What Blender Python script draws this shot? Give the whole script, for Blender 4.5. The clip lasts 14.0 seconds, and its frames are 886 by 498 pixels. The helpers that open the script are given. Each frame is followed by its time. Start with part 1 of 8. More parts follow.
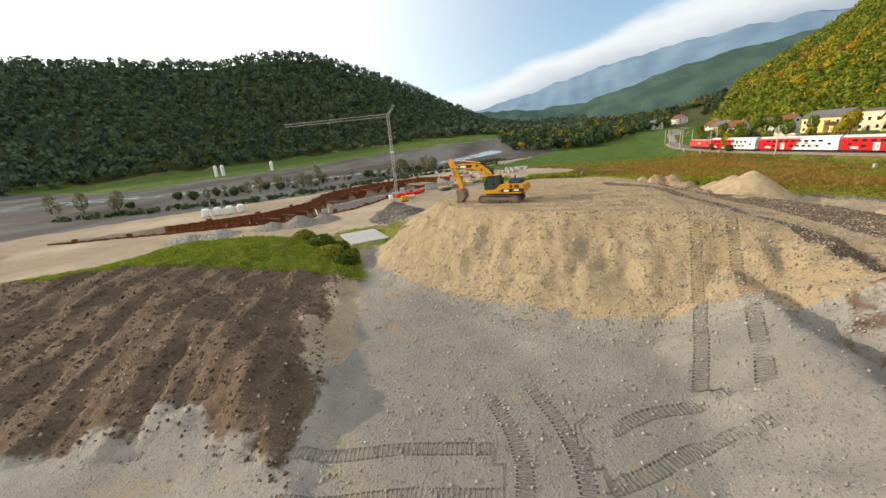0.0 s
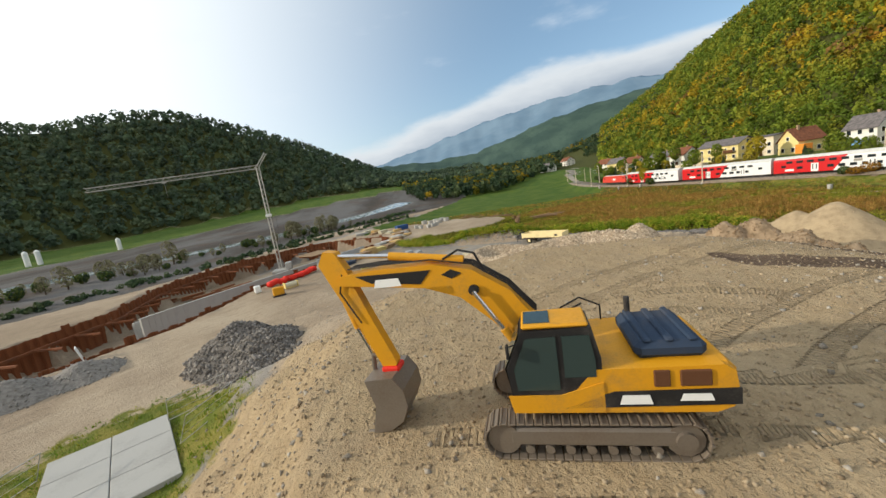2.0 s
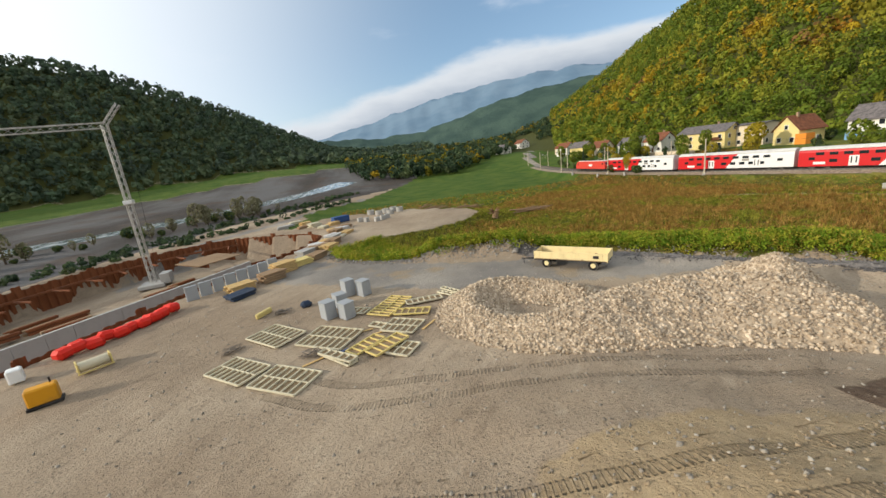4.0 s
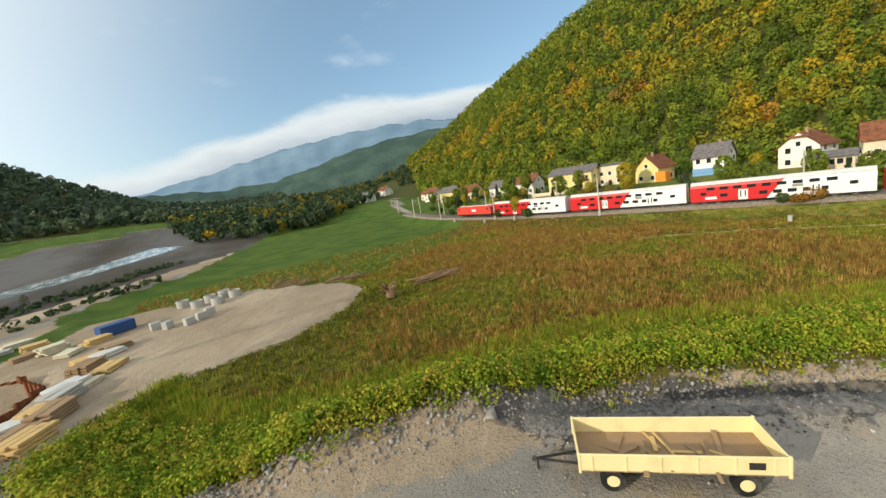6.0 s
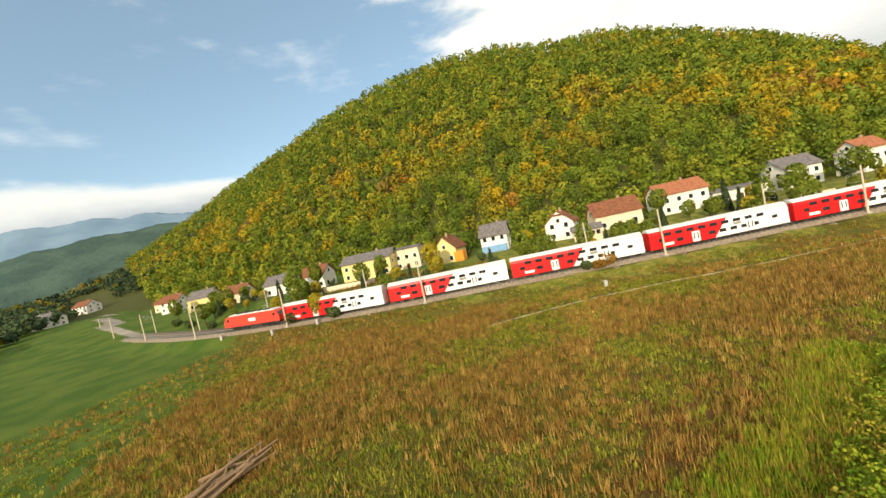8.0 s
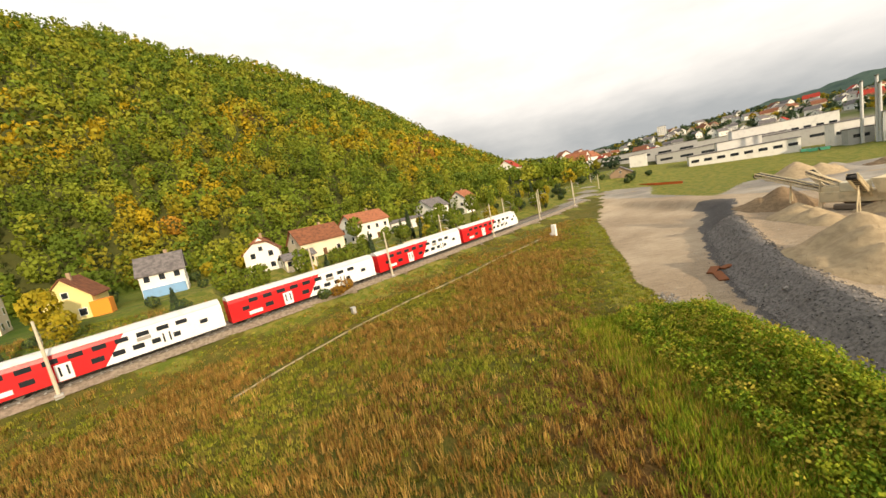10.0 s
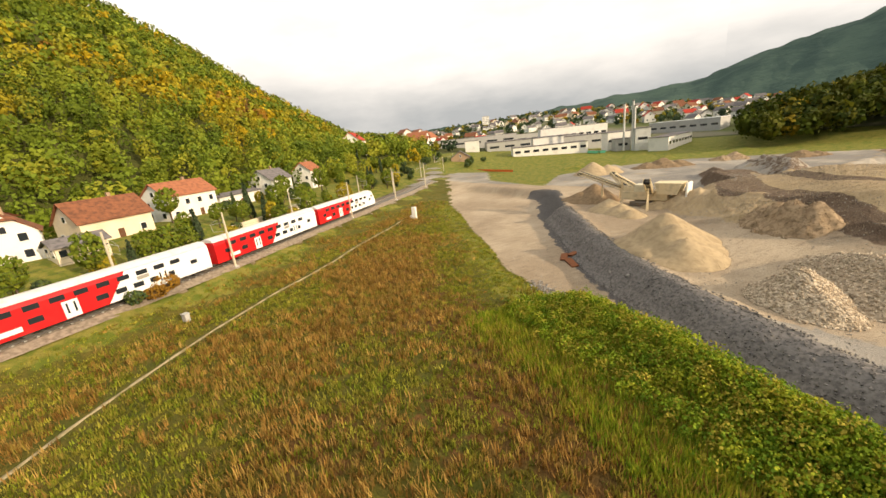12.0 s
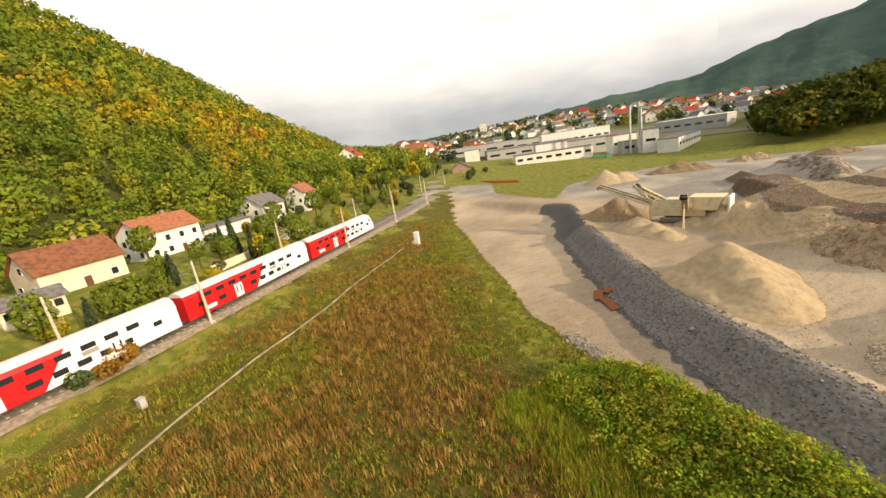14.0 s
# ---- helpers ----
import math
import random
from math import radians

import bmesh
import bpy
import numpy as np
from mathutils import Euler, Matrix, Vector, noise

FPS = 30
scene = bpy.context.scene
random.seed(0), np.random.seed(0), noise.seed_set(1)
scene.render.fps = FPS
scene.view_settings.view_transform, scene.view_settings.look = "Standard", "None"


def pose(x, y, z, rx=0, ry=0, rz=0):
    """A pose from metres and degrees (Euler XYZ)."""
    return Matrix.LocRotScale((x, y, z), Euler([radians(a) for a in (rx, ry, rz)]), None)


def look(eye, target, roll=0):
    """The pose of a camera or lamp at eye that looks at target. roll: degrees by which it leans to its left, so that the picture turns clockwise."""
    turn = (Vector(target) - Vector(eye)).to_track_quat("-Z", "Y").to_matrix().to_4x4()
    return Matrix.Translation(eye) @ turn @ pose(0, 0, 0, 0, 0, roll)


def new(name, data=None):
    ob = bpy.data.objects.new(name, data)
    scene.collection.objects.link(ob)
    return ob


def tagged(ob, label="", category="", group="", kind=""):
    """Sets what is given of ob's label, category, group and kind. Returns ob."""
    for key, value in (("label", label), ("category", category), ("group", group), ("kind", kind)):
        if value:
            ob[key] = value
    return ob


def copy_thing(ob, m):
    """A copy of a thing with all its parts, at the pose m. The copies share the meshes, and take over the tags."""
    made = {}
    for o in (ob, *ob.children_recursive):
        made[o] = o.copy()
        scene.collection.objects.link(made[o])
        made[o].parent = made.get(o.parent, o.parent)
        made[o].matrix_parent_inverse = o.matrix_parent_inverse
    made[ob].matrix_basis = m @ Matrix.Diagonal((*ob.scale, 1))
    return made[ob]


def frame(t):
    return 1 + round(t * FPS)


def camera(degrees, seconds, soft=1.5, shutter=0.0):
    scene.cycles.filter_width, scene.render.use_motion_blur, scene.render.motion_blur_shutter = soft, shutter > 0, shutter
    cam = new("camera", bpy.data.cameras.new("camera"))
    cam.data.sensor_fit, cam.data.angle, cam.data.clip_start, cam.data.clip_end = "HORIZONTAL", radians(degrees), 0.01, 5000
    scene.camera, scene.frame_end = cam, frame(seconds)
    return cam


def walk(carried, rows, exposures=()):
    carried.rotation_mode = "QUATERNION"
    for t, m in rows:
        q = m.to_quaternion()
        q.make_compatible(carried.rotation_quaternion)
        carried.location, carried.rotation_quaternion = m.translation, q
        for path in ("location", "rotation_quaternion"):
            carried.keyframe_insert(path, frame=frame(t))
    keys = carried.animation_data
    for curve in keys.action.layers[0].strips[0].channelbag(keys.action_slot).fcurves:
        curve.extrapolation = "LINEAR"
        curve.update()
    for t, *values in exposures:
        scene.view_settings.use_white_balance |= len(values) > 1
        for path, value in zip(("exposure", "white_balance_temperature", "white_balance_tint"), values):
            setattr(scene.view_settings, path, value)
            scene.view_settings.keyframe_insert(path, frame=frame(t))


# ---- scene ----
cam = camera(100.0, 14.0)
PATH = [
    (0.0, 1.66, -7.68, 12.89, 74.34, 4.75, 11.47),
    (0.5, -0.26, 1.35, 12.63, 76.65, 7.01, 9.74),
    (1.0, -1.77, 10.00, 12.48, 76.06, 7.46, 6.01),
    (1.5, -2.95, 18.09, 12.39, 78.23, 9.00, 0.49),
    (2.0, -3.68, 25.89, 12.46, 80.37, 8.75, -3.33),
    (2.2, -3.79, 28.87, 12.54, 78.98, 7.17, -4.12),
    (4.3, -3.78, 58.79, 13.10, 76.12, 7.04, -12.44),
    (4.5, -3.30, 61.79, 13.13, 76.49, 7.35, -13.25),
    (5.0, -1.79, 69.03, 13.28, 77.97, 8.79, -19.05),
    (5.5, 0.12, 76.04, 13.59, 77.84, 9.25, -26.72),
    (6.0, 2.06, 82.40, 13.77, 80.41, 8.73, -32.70),
    (6.5, 4.68, 88.64, 13.96, 83.48, 9.78, -39.11),
    (7.0, 7.35, 94.07, 14.24, 83.76, 9.95, -49.16),
    (7.2, 8.39, 96.14, 14.39, 84.78, 10.41, -53.07),
    (9.3, 22.21, 116.90, 14.89, 85.33, 12.75, -99.32),
    (9.5, 23.14, 117.80, 14.97, 84.57, 12.17, -105.42),
    (10.0, 25.35, 119.45, 15.18, 81.55, 11.03, -120.31),
    (10.5, 27.28, 120.72, 15.65, 77.62, 8.61, -133.22),
    (11.0, 29.14, 121.24, 15.99, 74.66, 4.41, -143.02),
    (11.5, 31.14, 121.16, 16.57, 73.78, 2.88, -146.36),
    (12.0, 33.02, 120.32, 17.25, 73.92, 5.80, -144.86),
    (12.5, 34.85, 119.02, 18.00, 74.59, 7.81, -144.26),
    (13.0, 36.58, 117.21, 18.59, 73.57, 8.30, -145.17),
    (13.5, 38.12, 114.93, 19.00, 73.90, 8.09, -145.30),
    (14.0, 39.43, 112.35, 19.47, 74.99, 8.49, -145.21),
]
walk(cam, [(t, pose(x, y, z, rx, ry, rz)) for t, x, y, z, rx, ry, rz in PATH],
     [(0.0, 0.08, 6500, 8), (0.5, -0.04, 6450, 8), (1.2, -0.14, 6350, 7), (2.0, -0.18, 6250, 7), (4.5, -0.23, 6200, 9), (5.0, -0.34, 6100, 7), (6.0, -0.08, 6350, 4), (6.5, 0.25, 6650, 3), (9.5, 0.18, 7350, 10), (11.0, 0.3, 7650, 12), (14.0, 0.3, 7650, 12)])

# ---- light: a low autumn sun from the west, open sky, cloud banks ----
SUN_EL, SUN_AZ = 18.5, -93.0          # degrees; azimuth clockwise from +y
world = bpy.data.worlds.new("sky")
scene.world = world
world.use_nodes = True


def sky_nodes():
    nt = world.node_tree
    nt.nodes.clear()
    N, L = nt.nodes.new, nt.links.new
    out, bg = N("ShaderNodeOutputWorld"), N("ShaderNodeBackground")
    sky = N("ShaderNodeTexSky")
    sky.sky_type, sky.sun_disc = "NISHITA", False
    sky.sun_elevation, sky.sun_rotation = radians(SUN_EL), radians(SUN_AZ)
    sky.air_density, sky.dust_density, sky.ozone_density, sky.altitude = 1.0, 0.7, 1.2, 500
    co = N("ShaderNodeTexCoord")
    sep = N("ShaderNodeSeparateXYZ")
    L(co.outputs["Generated"], sep.inputs[0])

    def math_(op, a, b=None, c=None):
        n = N("ShaderNodeMath")
        n.operation = op
        for i, v in enumerate((a, b, c)):
            if v is None:
                continue
            if isinstance(v, (int, float)):
                n.inputs[i].default_value = v
            else:
                L(v, n.inputs[i])
        return n.outputs[0]

    def ramp(v, lo, hi, a=0.0, b=1.0):
        n = N("ShaderNodeMapRange")
        n.interpolation_type = "SMOOTHSTEP"
        L(v, n.inputs[0])
        for i, q in enumerate((lo, hi, a, b)):
            n.inputs[i + 1].default_value = q
        return n.outputs[0]

    x, y, z = sep.outputs
    el = math_("ARCSINE", z)
    az = math_("ARCTAN2", x, y)
    # stretched cloud noise
    vec = N("ShaderNodeCombineXYZ")
    L(math_("MULTIPLY", az, 2.2), vec.inputs[0])
    L(math_("MULTIPLY", el, 6.0), vec.inputs[1])
    nz = N("ShaderNodeTexNoise")
    nz.inputs["Scale"].default_value, nz.inputs["Detail"].default_value, nz.inputs["Roughness"].default_value = 1.6, 7.0, 0.55
    L(vec.outputs[0], nz.inputs["Vector"])
    nf = math_("SUBTRACT", nz.outputs["Fac"], 0.5)
    # a bank of cloud lying on the mountains to the north-north-east
    top = math_("ADD", ramp(az, -0.3, 0.4, 0.105, 0.235), math_("MULTIPLY", nf, 0.10))
    bank = ramp(math_("SUBTRACT", top, el), -0.012, 0.022)
    bank = math_("MULTIPLY", bank, ramp(az, 1.05, 0.7))
    bank = math_("MULTIPLY", bank, ramp(az, -0.42, -0.15))
    # a grey sheet of stratus over the south-east, thinning to the north-east
    sheet = math_("ADD", ramp(az, 0.9, 1.75, 0.0, 1.0), ramp(az, -2.0, -2.6, 0.0, 1.0))
    gap = ramp(math_("ADD", nf, math_("MULTIPLY", sheet, 0.75)), 0.2, 0.45)
    sheet = math_("MULTIPLY", gap, 1.0)
    # thin streaks elsewhere
    streak = math_("MULTIPLY", ramp(nf, 0.06, 0.3), 0.45)
    low = ramp(el, 0.02, 0.26)
    dark = N("ShaderNodeMix")
    dark.data_type = "RGBA"
    dark.inputs["A"].default_value, dark.inputs["B"].default_value = (3.0, 3.35, 3.75, 1), (7.4, 7.5, 7.7, 1)
    L(math_("ADD", low, math_("MULTIPLY", nf, 1.1)), dark.inputs["Factor"])
    white = N("ShaderNodeMix")
    white.data_type = "RGBA"
    white.inputs["A"].default_value, white.inputs["B"].default_value = (3.4, 3.9, 4.6, 1), (7.2, 7.3, 7.4, 1)
    L(ramp(math_("SUBTRACT", top, el), 0.09, 0.0), white.inputs["Factor"])

    def over(base, col, fac):
        m = N("ShaderNodeMix")
        m.data_type = "RGBA"
        L(fac, m.inputs["Factor"])
        L(base, m.inputs["A"])
        if isinstance(col, tuple):
            m.inputs["B"].default_value = col
        else:
            L(col, m.inputs["B"])
        return m.outputs["Result"]

    # bright haze round the sun
    sa, se = radians(SUN_AZ), radians(SUN_EL)
    dot = N("ShaderNodeVectorMath")
    dot.operation = "DOT_PRODUCT"
    L(co.outputs["Generated"], dot.inputs[0])
    dot.inputs[1].default_value = (math.sin(sa) * math.cos(se), math.cos(sa) * math.cos(se), math.sin(se))
    glow = math_("POWER", ramp(dot.outputs["Value"], -0.3, 0.75), 1.35)
    lift = N("ShaderNodeMix")
    lift.data_type, lift.blend_type = "RGBA", "ADD"
    lift.inputs["Factor"].default_value = 1.0
    L(sky.outputs[0], lift.inputs["A"])
    lift.inputs["B"].default_value = (0.9, 1.35, 1.75, 1)
    c = lift.outputs["Result"]
    c = over(c, (10.8, 10.7, 10.4, 1), math_("MULTIPLY", glow, 0.95))
    c = over(c, (8.0, 8.2, 8.6, 1), streak)
    c = over(c, white.outputs["Result"], bank)
    c = over(c, dark.outputs["Result"], sheet)
    L(c, bg.inputs["Color"])
    bg.inputs["Strength"].default_value = 0.13
    L(bg.outputs[0], out.inputs[0])


sky_nodes()
sun = new("sun", bpy.data.lights.new("sun", "SUN"))
sun.data.energy, sun.data.angle, sun.data.color = 4.0, radians(0.7), (1.0, 0.87, 0.70)
sun.matrix_world = look((0, 0, 0), (-math.sin(radians(SUN_AZ)) * math.cos(radians(SUN_EL)), -math.cos(radians(SUN_AZ)) * math.cos(radians(SUN_EL)), -math.sin(radians(SUN_EL))))

# ---- materials ----
def srgb(r, g, b):
    return tuple(((c / 255) / 12.92 if c / 255 <= 0.04045 else ((c / 255 + 0.055) / 1.055) ** 2.4) for c in (r, g, b)) + (1,)


class Tree:
    """Small helper round a material's node tree."""

    def __init__(self, name):
        self.mat = bpy.data.materials.new(name)
        self.mat.use_nodes = True
        self.nt = self.mat.node_tree
        self.nt.nodes.clear()
        self.out = self.nt.nodes.new("ShaderNodeOutputMaterial")
        self.bsdf = self.nt.nodes.new("ShaderNodeBsdfPrincipled")
        self.nt.links.new(self.bsdf.outputs[0], self.out.inputs[0])

    def n(self, kind, **kw):
        node = self.nt.nodes.new(kind)
        for key, value in kw.items():
            node.inputs[key.replace("_", " ")].default_value = value
        return node

    def put(self, sock, value):
        if hasattr(value, "is_linked"):
            self.nt.links.new(value, sock)
        else:
            sock.default_value = value

    def pos(self):
        return self.n("ShaderNodeNewGeometry").outputs["Position"]

    def obj(self):
        return self.n("ShaderNodeTexCoord").outputs["Object"]

    def noise(self, scale, detail=4.0, rough=0.55, vec=None, out="Fac"):
        n = self.n("ShaderNodeTexNoise", Scale=scale, Detail=detail, Roughness=rough)
        self.put(n.inputs["Vector"], vec if vec is not None else self.pos())
        return n.outputs[out]

    def voro(self, scale, vec=None, out="Distance", feature="F1"):
        n = self.n("ShaderNodeTexVoronoi", Scale=scale)
        n.feature = feature
        self.put(n.inputs["Vector"], vec if vec is not None else self.pos())
        return n.outputs[out]

    def wave(self, scale, vec, distortion=2.0, detail=2.0):
        n = self.n("ShaderNodeTexWave", Scale=scale, Distortion=distortion, Detail=detail)
        self.put(n.inputs["Vector"], vec)
        return n.outputs["Fac"]

    def ramp(self, v, lo, hi, a=0.0, b=1.0):
        n = self.n("ShaderNodeMapRange")
        n.interpolation_type = "SMOOTHSTEP"
        for s, q in zip(n.inputs, (v, lo, hi, a, b)):
            self.put(s, q)
        return n.outputs[0]

    def math(self, op, a, b=0.0):
        n = self.n("ShaderNodeMath")
        n.operation = op
        self.put(n.inputs[0], a)
        self.put(n.inputs[1], b)
        return n.outputs[0]

    def mix(self, fac, a, b, mode="MIX"):
        n = self.n("ShaderNodeMix")
        n.data_type, n.blend_type = "RGBA", mode
        self.put(n.inputs["Factor"], fac)
        self.put(n.inputs["A"], a)
        self.put(n.inputs["B"], b)
        return n.outputs["Result"]

    def stretch(self, sx, sy, sz, rz=0.0, vec=None):
        n = self.n("ShaderNodeMapping")
        n.inputs["Scale"].default_value = (sx, sy, sz)
        n.inputs["Rotation"].default_value = (0, 0, rz)
        self.put(n.inputs["Vector"], vec if vec is not None else self.pos())
        return n.outputs[0]

    def bump(self, height, dist=0.05, strength=0.6):
        n = self.n("ShaderNodeBump", Strength=strength, Distance=dist)
        self.put(n.inputs["Height"], height)
        self.put(self.bsdf.inputs["Normal"], n.outputs[0])

    def attr(self, name):
        n = self.nt.nodes.new("ShaderNodeAttribute")
        n.attribute_name = name
        s = self.nt.nodes.new("ShaderNodeSeparateColor")
        self.nt.links.new(n.outputs["Color"], s.inputs[0])
        return s.outputs[0], s.outputs[1], s.outputs[2]

    def done(self, color, rough=0.9, metal=0.0, spec=0.3):
        self.put(self.bsdf.inputs["Base Color"], color)
        self.put(self.bsdf.inputs["Roughness"], rough)
        self.put(self.bsdf.inputs["Metallic"], metal)
        self.put(self.bsdf.inputs["Specular IOR Level"], spec)
        return self.mat


def painted(name, col, rough=0.5, metal=0.0, wear=0.25, dirt=(0.12, 0.10, 0.08, 1), scale=3.0, random_=0.0):
    """A coloured surface with grime in two sizes and slight relief."""
    m = Tree(name)
    big, fine = m.noise(scale * 0.35, 3.0, vec=m.obj()), m.noise(scale * 6.0, 5.0, vec=m.obj())
    d = m.math("MULTIPLY", m.ramp(m.math("ADD", m.math("MULTIPLY", big, 0.7), m.math("MULTIPLY", fine, 0.3)), 0.45, 0.75), wear)
    c = m.mix(d, col, dirt)
    if random_:
        info = m.n("ShaderNodeObjectInfo")
        c = m.mix(m.math("MULTIPLY", info.outputs["Random"], random_), c, (col[0] * 0.45, col[1] * 0.45, col[2] * 0.45, 1))
    m.bump(fine, 0.01, 0.2)
    return m.done(c, m.ramp(fine, 0.2, 0.8, rough - 0.08, min(1, rough + 0.12)), metal)


def ground_material():
    m = Tree("ground")
    field, lawn, grey = m.attr("kind_a")
    ochre, dark, soil_shade = m.attr("kind_b")
    flats, wood, brown = m.attr("kind_c")
    n1, n2, n3 = m.noise(0.05, 5), m.noise(0.5, 6), m.noise(5.0, 5)
    n4 = m.noise(26.0, 3)
    peb = m.voro(5.0)
    peb2 = m.voro(13.0)
    # dusty grey-brown default
    tanc = m.mix(n2, srgb(168, 150, 127), srgb(138, 121, 100))
    tanc = m.mix(m.ramp(n1, 0.4, 0.7), tanc, srgb(182, 165, 141))
    tanc = m.mix(m.ramp(peb2, 0.22, 0.1, 0, 0.45), tanc, srgb(196, 188, 174))
    tanc = m.mix(m.ramp(n3, 0.5, 0.75, 0, 0.6), tanc, srgb(98, 86, 72))
    ruts = m.noise(1.0, 6, 0.65, m.stretch(0.3, 1.1, 1.0, 0.0, m.stretch(1, 1, 1, -0.95)))
    tanc = m.mix(m.ramp(ruts, 0.52, 0.7, 0, 0.4), tanc, srgb(112, 98, 82))
    tanc = m.mix(m.ramp(ruts, 0.44, 0.3, 0, 0.35), tanc, srgb(196, 180, 156))
    greyc = m.mix(n2, srgb(148, 142, 133), srgb(115, 110, 104))
    greyc = m.mix(m.ramp(n1, 0.45, 0.65), greyc, srgb(166, 158, 145))
    greyc = m.mix(m.ramp(peb2, 0.2, 0.08, 0, 0.55), greyc, srgb(186, 182, 174))
    greyc = m.mix(m.ramp(n3, 0.55, 0.72, 0, 0.45), greyc, srgb(92, 88, 84))
    streak = m.noise(1.0, 6, 0.7, m.stretch(1.7, 0.55, 0.55))
    ochrec = m.mix(m.ramp(streak, 0.3, 0.7), srgb(178, 157, 124), srgb(160, 139, 107))
    ochrec = m.mix(m.ramp(n2, 0.45, 0.7, 0, 0.35), ochrec, srgb(146, 130, 108))
    ochrec = m.mix(m.ramp(peb2, 0.24, 0.1, 0, 0.6), ochrec, srgb(198, 182, 152))
    ochrec = m.mix(m.ramp(n3, 0.5, 0.72, 0, 0.32), ochrec, srgb(118, 100, 76))
    greyc = m.mix(m.ramp(m.noise(0.16, 5, 0.65), 0.55, 0.68, 0, 0.7), greyc, srgb(160, 140, 110))
    # grey stone of the embankment slope, darkened in colour for its shade
    shadec = m.mix(n3, srgb(104, 100, 97), srgb(70, 68, 67))
    shadec = m.mix(m.ramp(peb2, 0.24, 0.1, 0, 0.55), shadec, srgb(168, 164, 160))
    soilc = m.mix(n2, srgb(122, 103, 86), srgb(82, 67, 54))
    soilc = m.mix(m.ramp(n3, 0.5, 0.72), soilc, srgb(122, 108, 92))
    soilc = m.mix(m.ramp(streak, 0.5, 0.68, 0, 0.6), soilc, srgb(58, 46, 38))
    lawnc = m.mix(m.ramp(n2, 0.4, 0.62), srgb(100, 108, 40), srgb(138, 128, 62))
    north = m.n("ShaderNodeSeparateXYZ")
    m.put(north.inputs[0], m.pos())
    lawnc = m.mix(m.ramp(north.outputs[1], 120.0, 160.0), lawnc, m.mix(m.ramp(m.noise(0.12, 5), 0.35, 0.65), srgb(64, 88, 28), srgb(90, 104, 40)))
    lawnc = m.mix(m.ramp(n4, 0.4, 0.7, 0, 0.6), lawnc, srgb(56, 82, 22))
    fieldc = m.mix(m.ramp(n2, 0.35, 0.65), srgb(82, 84, 32), srgb(104, 92, 40))
    fieldc = m.mix(m.ramp(n3, 0.4, 0.7, 0, 0.7), fieldc, srgb(62, 66, 24))
    brownc = m.mix(m.ramp(n2, 0.35, 0.65), srgb(112, 78, 44), srgb(92, 72, 36))
    brownc = m.mix(m.ramp(n3, 0.4, 0.7, 0, 0.7), brownc, srgb(76, 58, 30))
    flatc = m.mix(m.ramp(m.noise(0.02, 6, 0.6, m.stretch(1, 0.35, 1, 0.35)), 0.4, 0.62), srgb(72, 67, 62), srgb(104, 102, 100))
    flatc = m.mix(m.ramp(n1, 0.5, 0.7, 0, 0.7), flatc, srgb(90, 76, 64))
    woodc = m.mix(n2, srgb(62, 72, 34), srgb(80, 76, 36))
    edge = m.math("MULTIPLY", m.math("SUBTRACT", m.noise(0.9, 5), 0.5), 0.9)

    def mask(v):
        return m.ramp(m.math("ADD", v, edge), 0.42, 0.58)

    c = m.mix(mask(grey), tanc, greyc)
    c = m.mix(mask(ochre), c, ochrec)
    c = m.mix(mask(dark), c, shadec)
    c = m.mix(mask(soil_shade), c, soilc)
    c = m.mix(mask(flats), c, flatc)
    c = m.mix(mask(field), c, fieldc)
    c = m.mix(m.math("MULTIPLY", mask(brown), mask(field)), c, brownc)
    c = m.mix(mask(lawn), c, lawnc)
    c = m.mix(mask(wood), c, woodc)
    ht = m.math("ADD", m.math("MULTIPLY", n3, 0.6), m.math("MULTIPLY", m.ramp(peb, 0.35, 0.0), 0.35))
    ht = m.math("ADD", ht, m.math("MULTIPLY", n4, 0.25))
    ht = m.math("ADD", ht, m.math("MULTIPLY", ruts, 0.4))
    # cleat prints of crawler tracks, run along their courses
    run, lat, on = m.attr("prints")
    run = m.math("MULTIPLY", run, 100.0)
    lat = m.math("MULTIPLY", m.math("SUBTRACT", lat, 0.5), 10.0)
    cleat = m.ramp(m.math("SINE", m.math("ADD", m.math("MULTIPLY", run, 30.0), m.math("MULTIPLY", n2, 2.0))), -0.1, 0.5)
    band = m.ramp(m.math("ABSOLUTE", m.math("SUBTRACT", m.math("ABSOLUTE", lat), 1.15)), 0.38, 0.26)
    worn = m.math("MULTIPLY", m.math("MULTIPLY", band, m.ramp(on, 0.15, 0.5)), m.ramp(n2, 0.34, 0.52))
    ht = m.math("ADD", ht, m.math("MULTIPLY", m.math("SUBTRACT", cleat, 0.6), m.math("MULTIPLY", worn, 3.0)))
    # hollows between the cleats darkened in colour, standing in for their shade
    c = m.mix(m.math("MULTIPLY", worn, m.ramp(cleat, 0.6, 0.0, 0.0, 0.2)), c, srgb(84, 76, 66))
    ht = m.math("ADD", ht, m.math("MULTIPLY", m.math("MULTIPLY", streak, m.math("ADD", ochre, soil_shade)), 0.7))
    ht = m.math("ADD", ht, m.math("MULTIPLY", m.ramp(peb2, 0.3, 0.05), 0.3))
    m.bump(ht, 0.15, 1.0)
    return m.done(c, 0.95, 0.0, 0.15)


